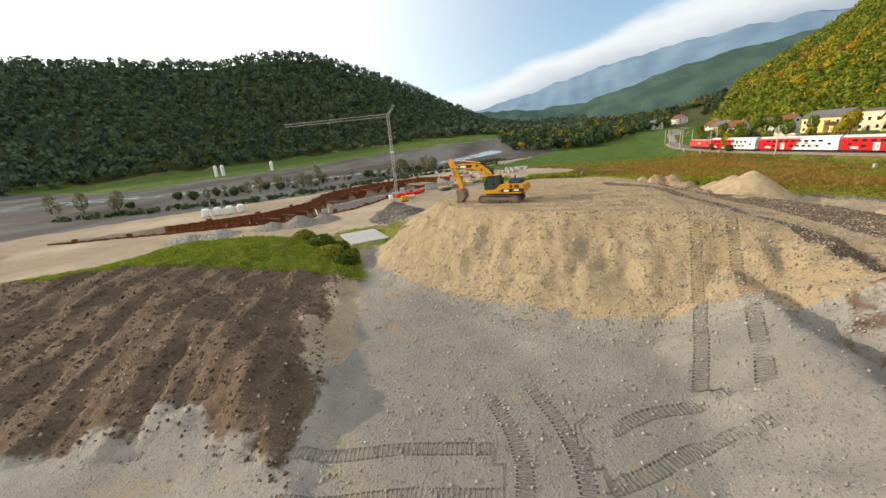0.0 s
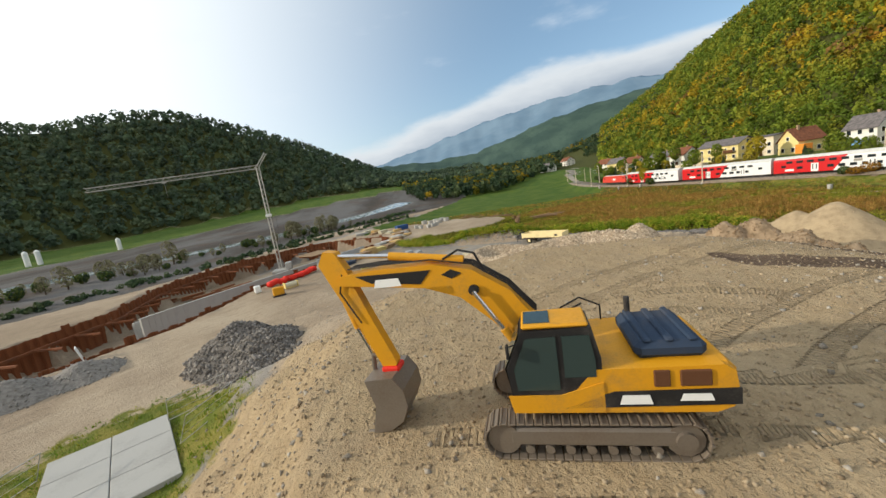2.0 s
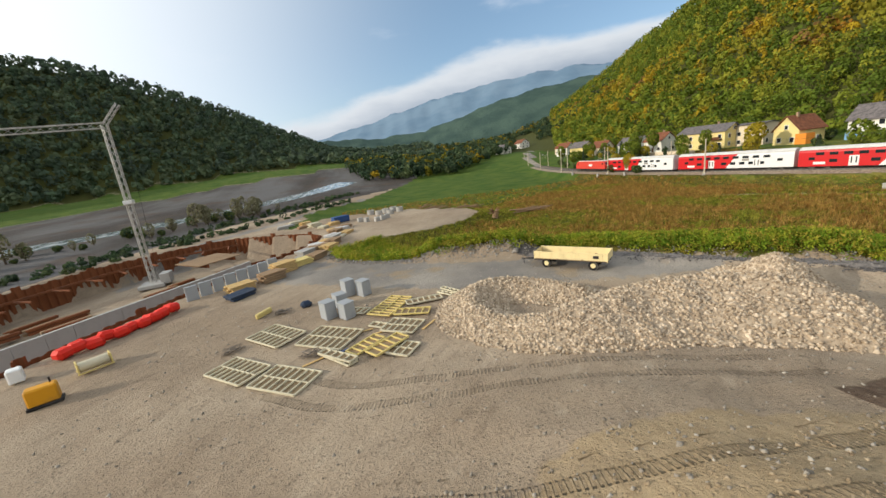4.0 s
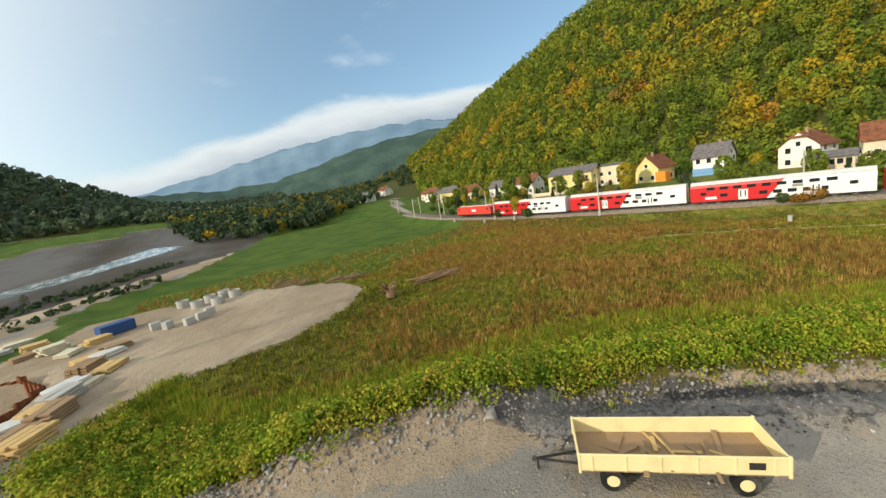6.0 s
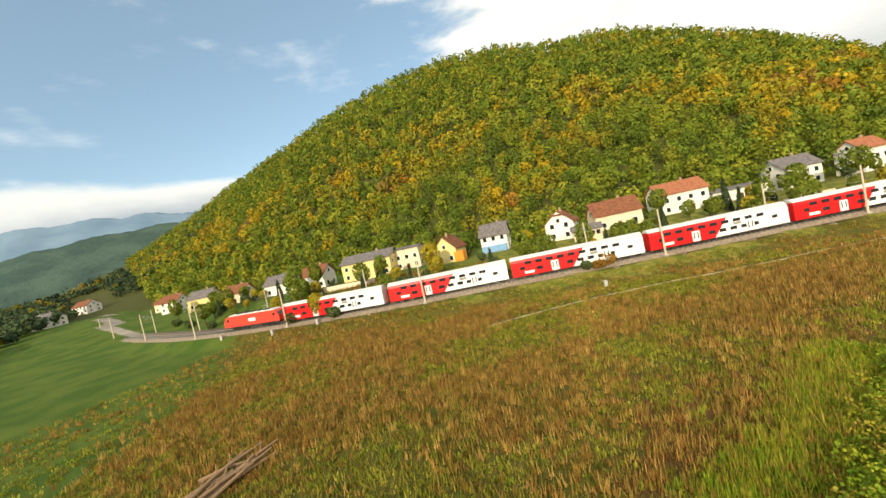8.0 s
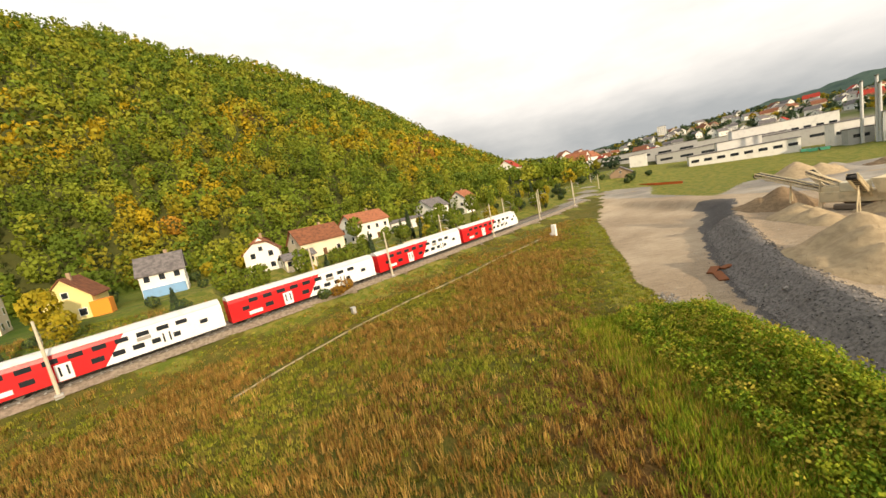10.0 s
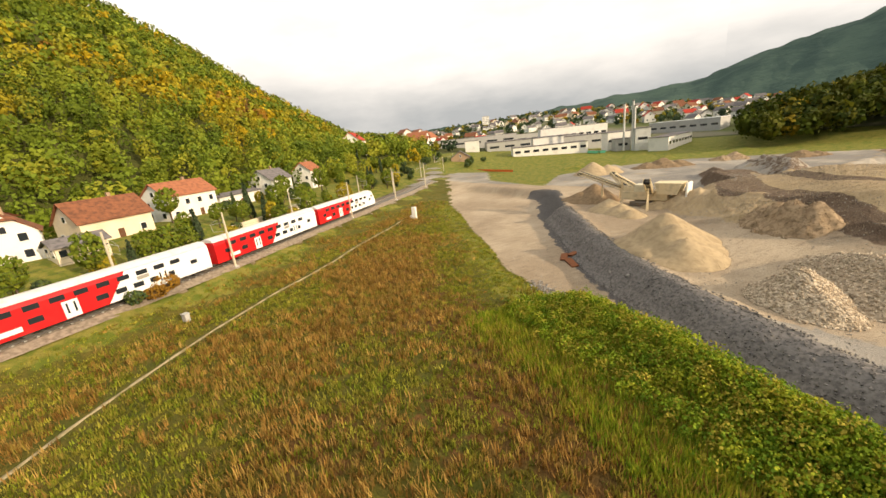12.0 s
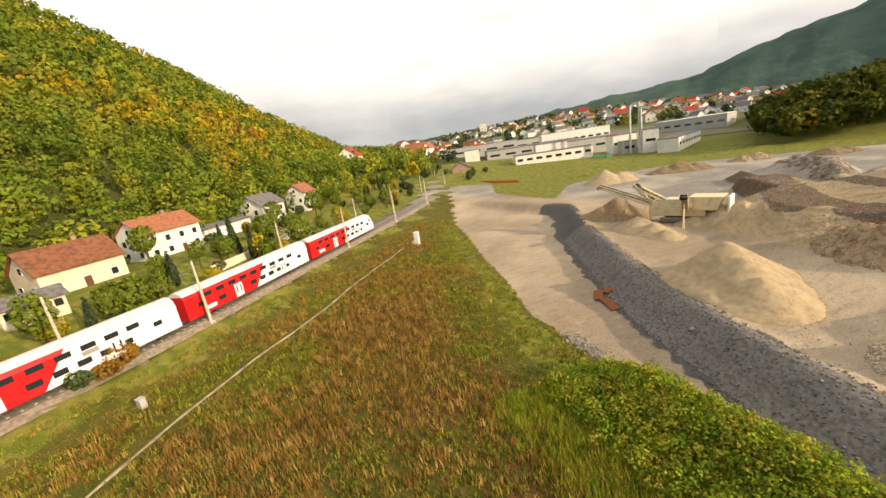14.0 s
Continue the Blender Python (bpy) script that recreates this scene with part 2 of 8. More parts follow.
def stones_material(name, light, mid, deep, scale=3.2):
    """Heaped broken stone: each island of the mesh takes its own shade."""
    m = Tree(name)
    g = m.n("ShaderNodeNewGeometry")
    c = m.mix(g.outputs["Random Per Island"], mid, light)
    c = m.mix(m.ramp(m.noise(scale, 5), 0.35, 0.7, 0.0, 0.7), c, deep)
    c = m.mix(m.ramp(m.noise(scale * 9, 4), 0.5, 0.75, 0, 0.5), c, light)
    m.bump(m.noise(scale * 7, 4), 0.03, 0.5)
    return m.done(c, 0.92, 0.0, 0.2)


MAT = {"ground": ground_material()}
MAT["rubble_pale"] = stones_material("rubble_pale", srgb(226, 208, 182), srgb(160, 142, 118), srgb(120, 104, 84))
MAT["rubble_grey"] = stones_material("rubble_grey", srgb(168, 164, 158), srgb(128, 122, 114), srgb(92, 86, 78))
MAT["sand"] = stones_material("sand", srgb(186, 166, 136), srgb(170, 150, 118), srgb(138, 120, 94), 1.2)
# grey bank stones with some of the slope's shade in their colour
MAT["rubble_shaded"] = stones_material("rubble_shaded", srgb(146, 140, 134), srgb(98, 94, 90), srgb(66, 63, 61))

# ---- the lie of the land ----
def smooth(a, b, v):
    s = np.clip((v - a) / (b - a), 0, 1)
    return s * s * (3 - 2 * s)


def signed(poly, x, y):
    """Distance to a closed outline, negative inside."""
    p = np.array(poly, float)
    d = np.full(np.shape(x), 1e9)
    inside = np.zeros(np.shape(x), bool)
    for (ax, ay), (bx, by) in zip(p, np.roll(p, -1, 0)):
        ex, ey = bx - ax, by - ay
        s = np.clip(((x - ax) * ex + (y - ay) * ey) / (ex * ex + ey * ey), 0, 1)
        d = np.minimum(d, np.hypot(x - ax - s * ex, y - ay - s * ey))
        cross = (ay > y) != (by > y)
        with np.errstate(divide="ignore", invalid="ignore"):
            inside ^= cross & (x < (bx - ax) * (y - ay) / (by - ay if by != ay else 1e-9) + ax)
    return np.where(inside, -d, d)


def away(line, x, y):
    """Distance to an open line."""
    p = np.array(line, float)
    d = np.full(np.shape(x), 1e9)
    for (ax, ay), (bx, by) in zip(p[:-1], p[1:]):
        ex, ey = bx - ax, by - ay
        s = np.clip(((x - ax) * ex + (y - ay) * ey) / (ex * ex + ey * ey), 0, 1)
        d = np.minimum(d, np.hypot(x - ax - s * ex, y - ay - s * ey))
    return d


def wobble(x, y, size, seed=0.0):
    """Cheap smooth noise, about -1 to 1."""
    u, v = x / size + seed, y / size - seed * 0.7
    return (np.sin(1.7 * u + 1.3 * np.sin(1.1 * v + seed)) + np.sin(2.3 * v - 1.6 * np.sin(0.9 * u)) + 0.6 * np.sin(4.1 * u + 3.3 * v + seed)
            + 0.5 * np.sin(5.9 * v - 4.7 * u)) / 3.1


def spline(points, per=8):
    p = np.array(points, float)
    p = np.vstack([2 * p[0] - p[1], p, 2 * p[-1] - p[-2]])
    out = []
    for i in range(1, len(p) - 2):
        for s in np.linspace(0, 1, per, endpoint=False):
            a, b, c, d = p[i - 1:i + 3]
            out.append(0.5 * (2 * b + (c - a) * s + (2 * a - 5 * b + 4 * c - d) * s ** 2 + (3 * b - a - 3 * c + d) * s ** 3))
    out.append(p[-2])
    return np.array(out)


RAIL = spline([(232, 600), (168, 440), (112, 310), (91, 240), (84.5, 204), (84.5, 170), (88, 147), (91, 135), (96.5, 111), (100, 97), (106, 78), (112, 58.5), (118.5, 38), (127.5, 11), (140, -18), (157, -50), (205, -140), (330, -330)], 10)
PLATEAU = [(-8.5, 37.5), (-7.2, 34), (-2.8, 30.6), (1, 28.2), (5, 26.4), (10, 25.4), (14, 24.6), (19, 22.5), (24, 21), (29, 22), (33, 28), (31, 37), (25, 46), (16, 52), (4, 56), (-4, 52), (-8, 44)]
MOUND = [(-6.2, 1), (-8.7, 9.7), (-12.1, 16.3), (-15.2, 26), (-18.5, 32.5), (-25, 40.5), (-34, 43.5), (-48, 40), (-64, 27), (-76, 16), (-60, 6), (-42.5, 0), (-25, -0.3), (-15.3, 3), (-8.8, 1.2)]
FIELD = [(-11, 112), (-4, 106.5), (3, 103), (11, 100.5), (20, 97.5), (27.5, 93), (34, 87.5), (42, 83), (48, 79), (58.5, 71), (66, 61.5), (77, 50), (88, 37), (100, 24), (134, -24), (166, -64), (210, -140), (300, -310),
         (350, -310), (270, 620), (60, 420), (-5, 216), (-19, 200), (-28, 181), (-20, 170), (-7.5, 166), (6, 162), (12, 157), (19.5, 148), (20.5, 139), (15, 131), (6, 125), (-4, 124), (-10, 121)]
EDGE_BANK = [(5, 103.5), (13, 101), (21, 98), (28, 93.5), (35, 88.5), (42, 84)]
NEAR_PILES = [(-92, 47), (-68, 54), (-46, 60.5), (-41, 67), (-37.4, 74), (-36, 82), (-34.8, 90), (-31.2, 98), (-27.6, 106.5), (-21.5, 117), (-16.5, 126), (-15.3, 135)]
FAR_PILES = [(-36.7, 148.8), (-46.7, 145.5), (-56.4, 136.2), (-63, 123), (-64, 108), (-59, 90), (-62, 74), (-78, 61)]
STRIP = [(72, 12), (61, 38), (53.5, 51), (47.5, 62), (42.5, 69.5), (37.5, 76), (32.5, 82), (27, 87.5), (22, 92), (16.5, 96)]
TERRACE = [(34, 3), (29.5, 18), (25.5, 36), (21, 52), (17, 62), (10, 62), (4, 58), (10, 48), (18, 40), (22, 22), (26, 3)]
APRON = STRIP + [(14, 104), (60, 112), (125, 60), (112, -4)]
LANE = [(70.4, 123.3), (73.3, 118.1), (75.6, 113.7), (78.2, 107.8), (80.4, 103.4), (82.4, 97.9), (84.3, 92.9), (85.6, 86.9), (87.4, 80.9), (89.7, 75.3), (93.1, 66.3), (95.7, 57.6), (98.3, 49.6)]
CENTRE = (25.0, 100.0)
# bearing, foot distance, foot height, ridge distance, ridge elevation in degrees
HILLS = [(-180, 300, 2, 700, 0.4), (-120, 300, -2, 700, 4.0), (-90, 380, 2, 700, 8.0), (-74, 400, 4, 700, 9.6), (-65, 420, 6, 700, 11.3), (-56, 430, 8, 690, 12.0), (-47, 430, 10, 680, 12.4), (-41, 430, 12, 670, 13.8), (-35, 430, 14, 665, 14.0),
         (-27, 430, 18, 660, 11.7), (-20, 430, 20, 650, 8.9), (-13.5, 430, 21, 640, 5.6), (-7, 430, 20, 650, 2.6), (-2, 420, 17, 680, 1.8), (5, 400, 12, 700, 1.8), (14, 360, 10, 800, 1.8), (22, 330, 10, 800, 2.6),
         (28, 300, 9, 760, 4.8), (34, 265, 9, 700, 8.2), (40, 235, 9, 620, 12.1), (47, 206, 9, 540, 15.8), (54, 182, 9, 470, 19.4), (60, 166, 9, 430, 21.5), (66, 155, 9, 415, 23.0), (72, 148, 9, 410, 23.7), (80, 142, 9, 405, 23.3),
         (88, 141, 9, 405, 21.6), (96, 144, 9, 410, 20.4), (104, 150, 9, 420, 17.1), (112, 160, 9, 430, 12.7), (118, 172, 10, 440, 8.4), (124, 188, 11, 450, 4.7), (129, 220, 12, 470, 1.8),
         (134, 250, 11, 500, 1.2), (150, 300, 6, 700, 0.6), (165, 300, 2, 700, 0.4), (180, 300, 2, 700, 0.4)]


def hill_height(x, y):
    dx, dy = x - CENTRE[0], y - CENTRE[1]
    r, b = np.hypot(dx, dy), np.degrees(np.arctan2(dx, dy))
    t = np.array(HILLS, float)
    r0, z0, r1, el = (np.interp(b, t[:, 0], t[:, i]) for i in (1, 2, 3, 4))
    z1 = 14 + np.tan(np.radians(el)) * r1
    s = np.clip((r - r0) / (r1 - r0), 0, 1)
    rise = z0 + (z1 - z0) * (0.85 * s + 0.15 * smooth(0, 1, s)) + wobble(x, y, 60, 3.0) * 5 * np.minimum(1, 4 * s) * (1 - s)
    fall = z1 * np.exp(-np.maximum(0, r - r1) / 260)
    near = smooth(0.45, 1.0, r / r0)
    return np.where(r > r1, np.maximum(fall, 4), np.where(r > r0, rise, 0)), near * z0, s * (r > r0), r, b


def flat_edge(y):
    """Where the yard ends and the river flats begin."""
    return np.interp(y, [0, 57, 72, 112, 152, 187, 222, 300], [-150, -112, -104, -69, -58, -45, -22, 40])


def land(x, y):
    x, y = np.asarray(x, float), np.asarray(y, float)
    hill, foot, s, r, b = hill_height(x, y)
    # the level yard
    z = 0.10 * wobble(x, y, 7.0) + 0.05 * wobble(x, y, 2.2, 5.0)
    # left bank of the river: a low bench
    z = z - 2.2 * smooth(0, -14, x - flat_edge(y)) * (1 - smooth(230, 380, y))
    # heaped plateau where the digger stands
    d = signed(PLATEAU, x, y)
    back = smooth(40, 62, y)
    run = 9.2 * (1 - back) + 24 * back
    rag = 0.5 * wobble(x, y, 3.4, 1.0) + 0.22 * wobble(x, y, 1.3, 2.0)
    top = 6.25 - 0.03 * np.maximum(0, x - 12) - 1.7 * smooth(15, 26, x) + 0.12 * wobble(x, y, 3.0, 7)
    f = 1 - np.clip((d + rag) / run, 0, 1)
    base = np.minimum(z, 0.2)
    steep = smooth(0.3, 2.0, d) * (1 - smooth(5.5, 8.5, d)) * (1 - back)
    rill = 0.34 * wobble(x, 0.15 * y, 2.3, 11.0) + 0.26 * wobble(x * 1.0 + 0.25 * d, 0.25 * d, 0.95, 3.0) + 0.16 * wobble(x, 0.3 * y, 0.5, 6.0) + 0.12 * wobble(x, y, 0.6, 9.0) + 0.12 * wobble(x, y, 1.7, 4.0)
    f = f ** np.where(back > 0.5, 1.5, 1.08)
    z = np.where(d + rag < run, np.maximum(z, base + (top - base) * f + rill * steep), z)
    # a lower terrace with a steep cut face behind the plateau
    d = signed(TERRACE, x, y) + 0.5 * wobble(x, y, 3.2, 6.0) + 0.25 * wobble(x, y, 1.1, 2.0)
    z = np.where(d < 2.0, np.maximum(z, np.minimum(z, 0.2) + (3.3 + 0.2 * wobble(x, y, 2.6, 4.0)) * np.clip(1 - d / 2.0, 0, 1) ** 0.9), z)
    # earth mound with a grassy back
    d = signed(MOUND, x, y)
    rag = 0.7 * wobble(x, y, 4.2, 4.0) + 0.35 * wobble(x, y, 1.5, 6.0) + 0.15 * wobble(x, y, 0.7, 8.0)
    depth = np.maximum(0, -d + rag)
    east = smooth(-30, -10, x)
    up = np.minimum(depth * (0.17 + 0.26 * east + 0.25 * smooth(26, 36, y)), 3.0 + 0.25 * wobble(x, y, 6))
    up = up + (0.40 * wobble(x * 1.0 + y * 0.35, y * 0.16, 1.1, 2.0) + 0.28 * wobble(x + y * 0.5, y * 0.1, 0.62, 5.0) + 0.14 * wobble(x, y, 0.8, 12.0) + 0.2 * wobble(x * 0.3, y + 0.4 * x, 2.1, 14.0)) * smooth(0.3, 2.0, depth) * (1 - smooth(24, 30, y - 0.12 * (x + 24)))
    z = np.where(d < 1.5, np.maximum(z, np.minimum(z, -0.1) + up), z)
    # soil banks and terraces east of the digger
    for cx, cy, rx, ry, h, turn in ((64.4, -35.7, 7, 4, 2.4, -0.2), (83, -47.9, 8, 4, 2.2, 0.2), (50.9, -78.5, 6, 3, 2.6, -0.3), (23.2, -98.3, 6, 3, 2.4, -0.1), (0.3, -99.2, 5, 3, 2.2, -0.2), (-25.6, -98, 4, 2.6, 2.2, -0.5)):
        u = ((x - cx) * math.cos(turn) + (y - cy) * math.sin(turn)) / rx
        v = (-(x - cx) * math.sin(turn) + (y - cy) * math.cos(turn)) / ry
        z = np.maximum(z, z + h * np.clip(1 - np.hypot(u, v) + 0.12 * wobble(x, y, 2.0, cx), 0, 1))
    for line, h, w in (([(33.1, -14.5), (29.9, -0.9), (29.5, 22.3), (28.6, 37.9)], 2.4, 4.2), ([(21.8, -27.2), (16.9, -12.2), (20.6, 17.9), (18.5, 39.6)], 4.3, 6.5), ([(24.1, 43.9), (21, 51.5), (17.4, 60.4)], 1.7, 2.8), ([(-2.9, -24.6), (13.7, 3.7), (15.5, 21.4)], 3.0, 5.0)):
        rise = h * np.clip(1 - away(line, x, y) / w + 0.16 * wobble(x, y, 2.4, h) + 0.07 * wobble(x, y, 0.9, w), 0, 1)
        z = np.where(rise > 0, np.maximum(z, np.minimum(z, 0.3) + rise), z)
    # the yard ends in an embankment; the apron at its foot lies lower
    d = signed(APRON, x, y) + 0.5 * wobble(x, y, 4.0, 3.0) + 0.2 * wobble(x, y, 1.3, 5.0)
    z = z - 2.3 * smooth(1.2, -3.2, d) * (z < 1.2) + 0.55 * np.exp(-((d - 1.8) / 1.3) ** 2) * (y > 14) * smooth(98, 92, y)
    # field: slightly lower, with a raised bank along the haul road
    d = signed(FIELD, x, y)
    z = np.where(d < 0, -1.5 + 0.25 * wobble(x, y, 14, 2) + (z + 1.5) * np.exp(np.minimum(d, 0) / 3), z)
    bd = away(EDGE_BANK, x, y)
    z = z + 2.0 * np.exp(-(np.maximum(0, bd - 0.6) / 2.8) ** 2) * (d < 1.5) * smooth(1.5, -1.0, d)
    # excavated trench between the sheet piles
    d = signed(NEAR_PILES + FAR_PILES, x, y)
    z = np.where(d < 0.3, np.minimum(z, -4.4 + 0.2 * wobble(x, y, 2.0)), z)
    # railway bank
    rd = away(RAIL, x, y)
    z = np.where(rd < 16, np.maximum(z, z + (1.05 - z) * (1 - smooth(3.6, 10, rd))), z)
    # east of the line the ground climbs to the hill
    e = np.interp(y, RAIL[::-1, 1], RAIL[::-1, 0])
    beyond = smooth(4, 26, x - e)
    z = z + beyond * np.maximum(0, 5.0 - z) * (np.abs(y) < 600)
    z = z + smooth(90, 230, np.maximum(r, 0)) * np.maximum(0, foot - z) * (1 - beyond)
    return np.where(s > 0, np.maximum(z, hill), z)


def axis(lo, hi, step, far, grow):
    mid = list(np.arange(lo, hi + step / 2, step))
    a, d = mid[0], step
    left = []
    while a > -far:
        d *= grow
        a -= d
        left.append(a)
    a, d = mid[-1], step
    right = []
    while a < far:
        d *= grow
        a += d
        right.append(a)
    return np.array(left[::-1] + mid + right)


def build_ground():
    gx, gy = axis(-46, 52, 0.36, 4300, 1.075), axis(-2, 96, 0.36, 4300, 1.075)
    X, Y = np.meshgrid(gx, gy)
    Zz = land(X, Y)
    verts = np.stack([X.ravel(), Y.ravel(), Zz.ravel()], 1)
    ny, nx = X.shape
    i = np.arange(ny * nx).reshape(ny, nx)
    quads = np.stack([i[:-1, :-1].ravel(), i[:-1, 1:].ravel(), i[1:, 1:].ravel(), i[1:, :-1].ravel()], 1)
    me = bpy.data.meshes.new("ground")
    me.from_pydata(verts, [], quads)
    me.shade_smooth()
    x, y = verts[:, 0], verts[:, 1]
    hill, foot, s, r, b = hill_height(x, y)
    df = signed(FIELD, x, y)
    dm = signed(MOUND, x, y)
    dp = signed(PLATEAU, x, y)
    rd = away(RAIL, x, y)
    e = np.interp(y, RAIL[::-1, 1], RAIL[::-1, 0])

    def soft(d, w=1.2):
        return np.clip(0.5 - d / (2 * w), 0, 1)

    field = soft(df) * (rd > 3.2)
    east = np.clip((x - e - 3) / 3, 0, 1) * (s <= 0) * (r < 700)
    meadow = ((b > -76) & (b < 6) & (r > 345 - 1.2 * np.abs(b + 10)) & (s <= 0)) * 1.0
    lawn = np.maximum.reduce([soft(dm - 0.5) * np.clip((y - 24.5 - 0.12 * (x + 24)) / 2, 0, 1), np.clip(1.4 - np.hypot((x + 23) / 7.5, (y - 45) / 8.5), 0, 1),
                              meadow, east, field * np.clip((y - 150 - 0.9 * (x - 40)) / 14, 0, 1), field * np.clip(1.1 - np.abs(rd - 6) / 3 + 0.5 * wobble(x, y, 6, 4.0), 0, 1) * (y < 135) * 0.9, soft(away([(-23.9, 155.6), (-21.7, 165.9), (-13.6, 188.8), (-7.5, 203.2)], x, y) - 3.2, 1.5),
                              field * soft(away([(100.3, 28.2), (77.7, 51.7), (60.6, 72.4), (49.1, 84.4)], x, y) - 2.5 + 3.5 * wobble(x, y, 5, 1.0), 3.0),
                              ((b > 138) | (b < -100)) * (r > 174) * 1.0, soft(signed([(78, 2), (83, -28), (62, -56), (44, -68), (-11, -70), (-40, -50), (-90, -60), (-290, -420), (60, -430), (150, -150), (134, -62), (108, -17)], x, y), 3)])
    brown = field * np.clip(0.55 + 0.9 * wobble(x, y, 22, 9.0) + smooth(-20, -5, -np.abs(y - 108 - 0.2 * (x - 60))) * 0.5 - 0.8 * smooth(30, 10, df + 35), 0, 1)
    brown = brown * smooth(-3, -14, df)
    grey = np.maximum.reduce([soft(y - 23 + 0.3 * np.maximum(0, x), 2.0) * (x > -10) , soft(signed([(-42, -2), (-24, -6), (4, -8), (4, 8), (-8, 12), (-20, 5)], x, y), 2), soft(away([(-7, 14), (-12, 27), (-16, 37), (-19, 52)], x, y) - 3.0, 1.5), soft(away([(-17, 108.2), (4.7, 93.8), (26.6, 86.8)], x, y) - 4.5, 2), soft(rd - 3.6, 0.6), soft(away([(-53.1, 134.6), (-45.3, 146.5), (-32.4, 165.9), (-21.7, 194.1), (-8, 213.9)], x, y) - 2.2, 0.8)])
    # strip of the embankment slope that takes the painted shade
    dark = soft(np.abs(signed(APRON, x, y) + 1.0) - 3.0 + 0.8 * wobble(x, y, 3, 2.0), 0.9) * (away(STRIP, x, y) < 7)
    ochre = np.maximum(soft(dp - 8.3, 1.2), soft(signed(TERRACE, x, y), 0.8))
    dt = signed(TERRACE, x, y)
    # first term: the terrace cut face's shade, laid on as dark soil colour
    soil_shade = np.maximum.reduce([soft(np.abs(dt - 0.6) - 1.3, 0.6) * (x > 12), soft(dm + 1.8 + 1.4 * wobble(x, y, 3.0, 2.0), 2.0) * (1 - np.clip((y - 24.5 - 0.12 * (x + 24)) / 2, 0, 1)), soft(away([(33.1, -14.5), (29.9, -0.9), (29.5, 22.3), (28.6, 37.9)], x, y) - 3.6, 1.0), 0.52 * soft(away([(21.8, -27.2), (16.9, -12.2), (20.2, 10.9)], x, y) - 4.4, 1.0), soft(away([(24.1, 43.9), (21, 51.5), (17.4, 60.4)], x, y) - 2.4, 0.8)])
    flats = ((x < flat_edge(y)) & (y > -40)) * 1.0 * (s <= 0) * (1 - meadow) * np.clip((y + 40) / 40, 0, 1)
    # courses of tracked machines
    run, lat, on = 0 * x, 0 * x + 0.5, 0 * x
    for path in ([(-9, 2.8), (-6.4, 3.2), (-3.5, 3.9), (1, 4.4)], [(3.2, 4.6), (5.6, 5.9), (8, 7.4), (11.6, 8.3)], [(13, -4), (15.5, 0), (19, 4), (22, 9)], [(1.2, -2), (2.6, 3), (2.2, 6.4), (0.4, 10)], [(10.8, 9), (12.2, 12.6), (14.4, 19), (16.2, 26), (17.5, 36)], [(1, 34.5), (7, 32.6), (15, 31.8), (26, 33)], [(2, 33), (7, 36.5), (15, 39), (26, 38)],
                 [(-5, 33.5), (1, 32.2), (6, 30.6), (13, 30.6)], [(0.5, 30.2), (4, 28.8), (9, 27.6), (13, 27.4)], [(2, 41), (7, 40.2), (11, 36.5), (14, 31.5)], [(0, 42), (9, 46), (20, 49), (32, 47)], [(-10, 66), (-2, 62), (8, 60), (22, 60)], [(-12, 78), (-6, 74), (4, 71), (16, 66)]):
        q = spline(path, 10)
        L = np.concatenate([[0], np.cumsum(np.hypot(*np.diff(q, axis=0).T))])
        for i in range(len(q) - 1):
            (ax, ay), (bx, by) = q[i], q[i + 1]
            ln = math.hypot(bx - ax, by - ay)
            t = ((x - ax) * (bx - ax) + (y - ay) * (by - ay)) / ln
            e2 = ((x - ax) * (by - ay) - (y - ay) * (bx - ax)) / ln
            now = np.clip(2.45 - np.abs(e2), 0, 1) * np.clip((L[i] + t) / 2, 0, 1) * np.clip((L[-1] - L[i] - t) / 2, 0, 1)
            over = (t >= -0.3) & (t <= ln + 0.3) & (np.abs(e2) < 2.6) & (now > on)
            run, lat, on = np.where(over, (L[i] + t) / 100, run), np.where(over, 0.5 + e2 / 10, lat), np.where(over, now, on)
    at = me.attributes.new("prints", "FLOAT_COLOR", "POINT")
    at.data.foreach_set("color", np.stack([run, lat, on, np.ones_like(x)], 1).astype(np.float32).ravel())
    for name, cols in (("kind_a", (field, lawn, grey)), ("kind_b", (ochre, dark, soil_shade)), ("kind_c", (flats, (s > 0) * 1.0, brown))):
        at = me.attributes.new(name, "FLOAT_COLOR", "POINT")
        at.data.foreach_set("color", np.stack([*cols, np.ones_like(x)], 1).astype(np.float32).ravel())
    me.materials.append(MAT["ground"])
    return tagged(new("ground", me), "gravel works, weedy field and valley floor rising to wooded hills", "ground", kind="structure")


build_ground()


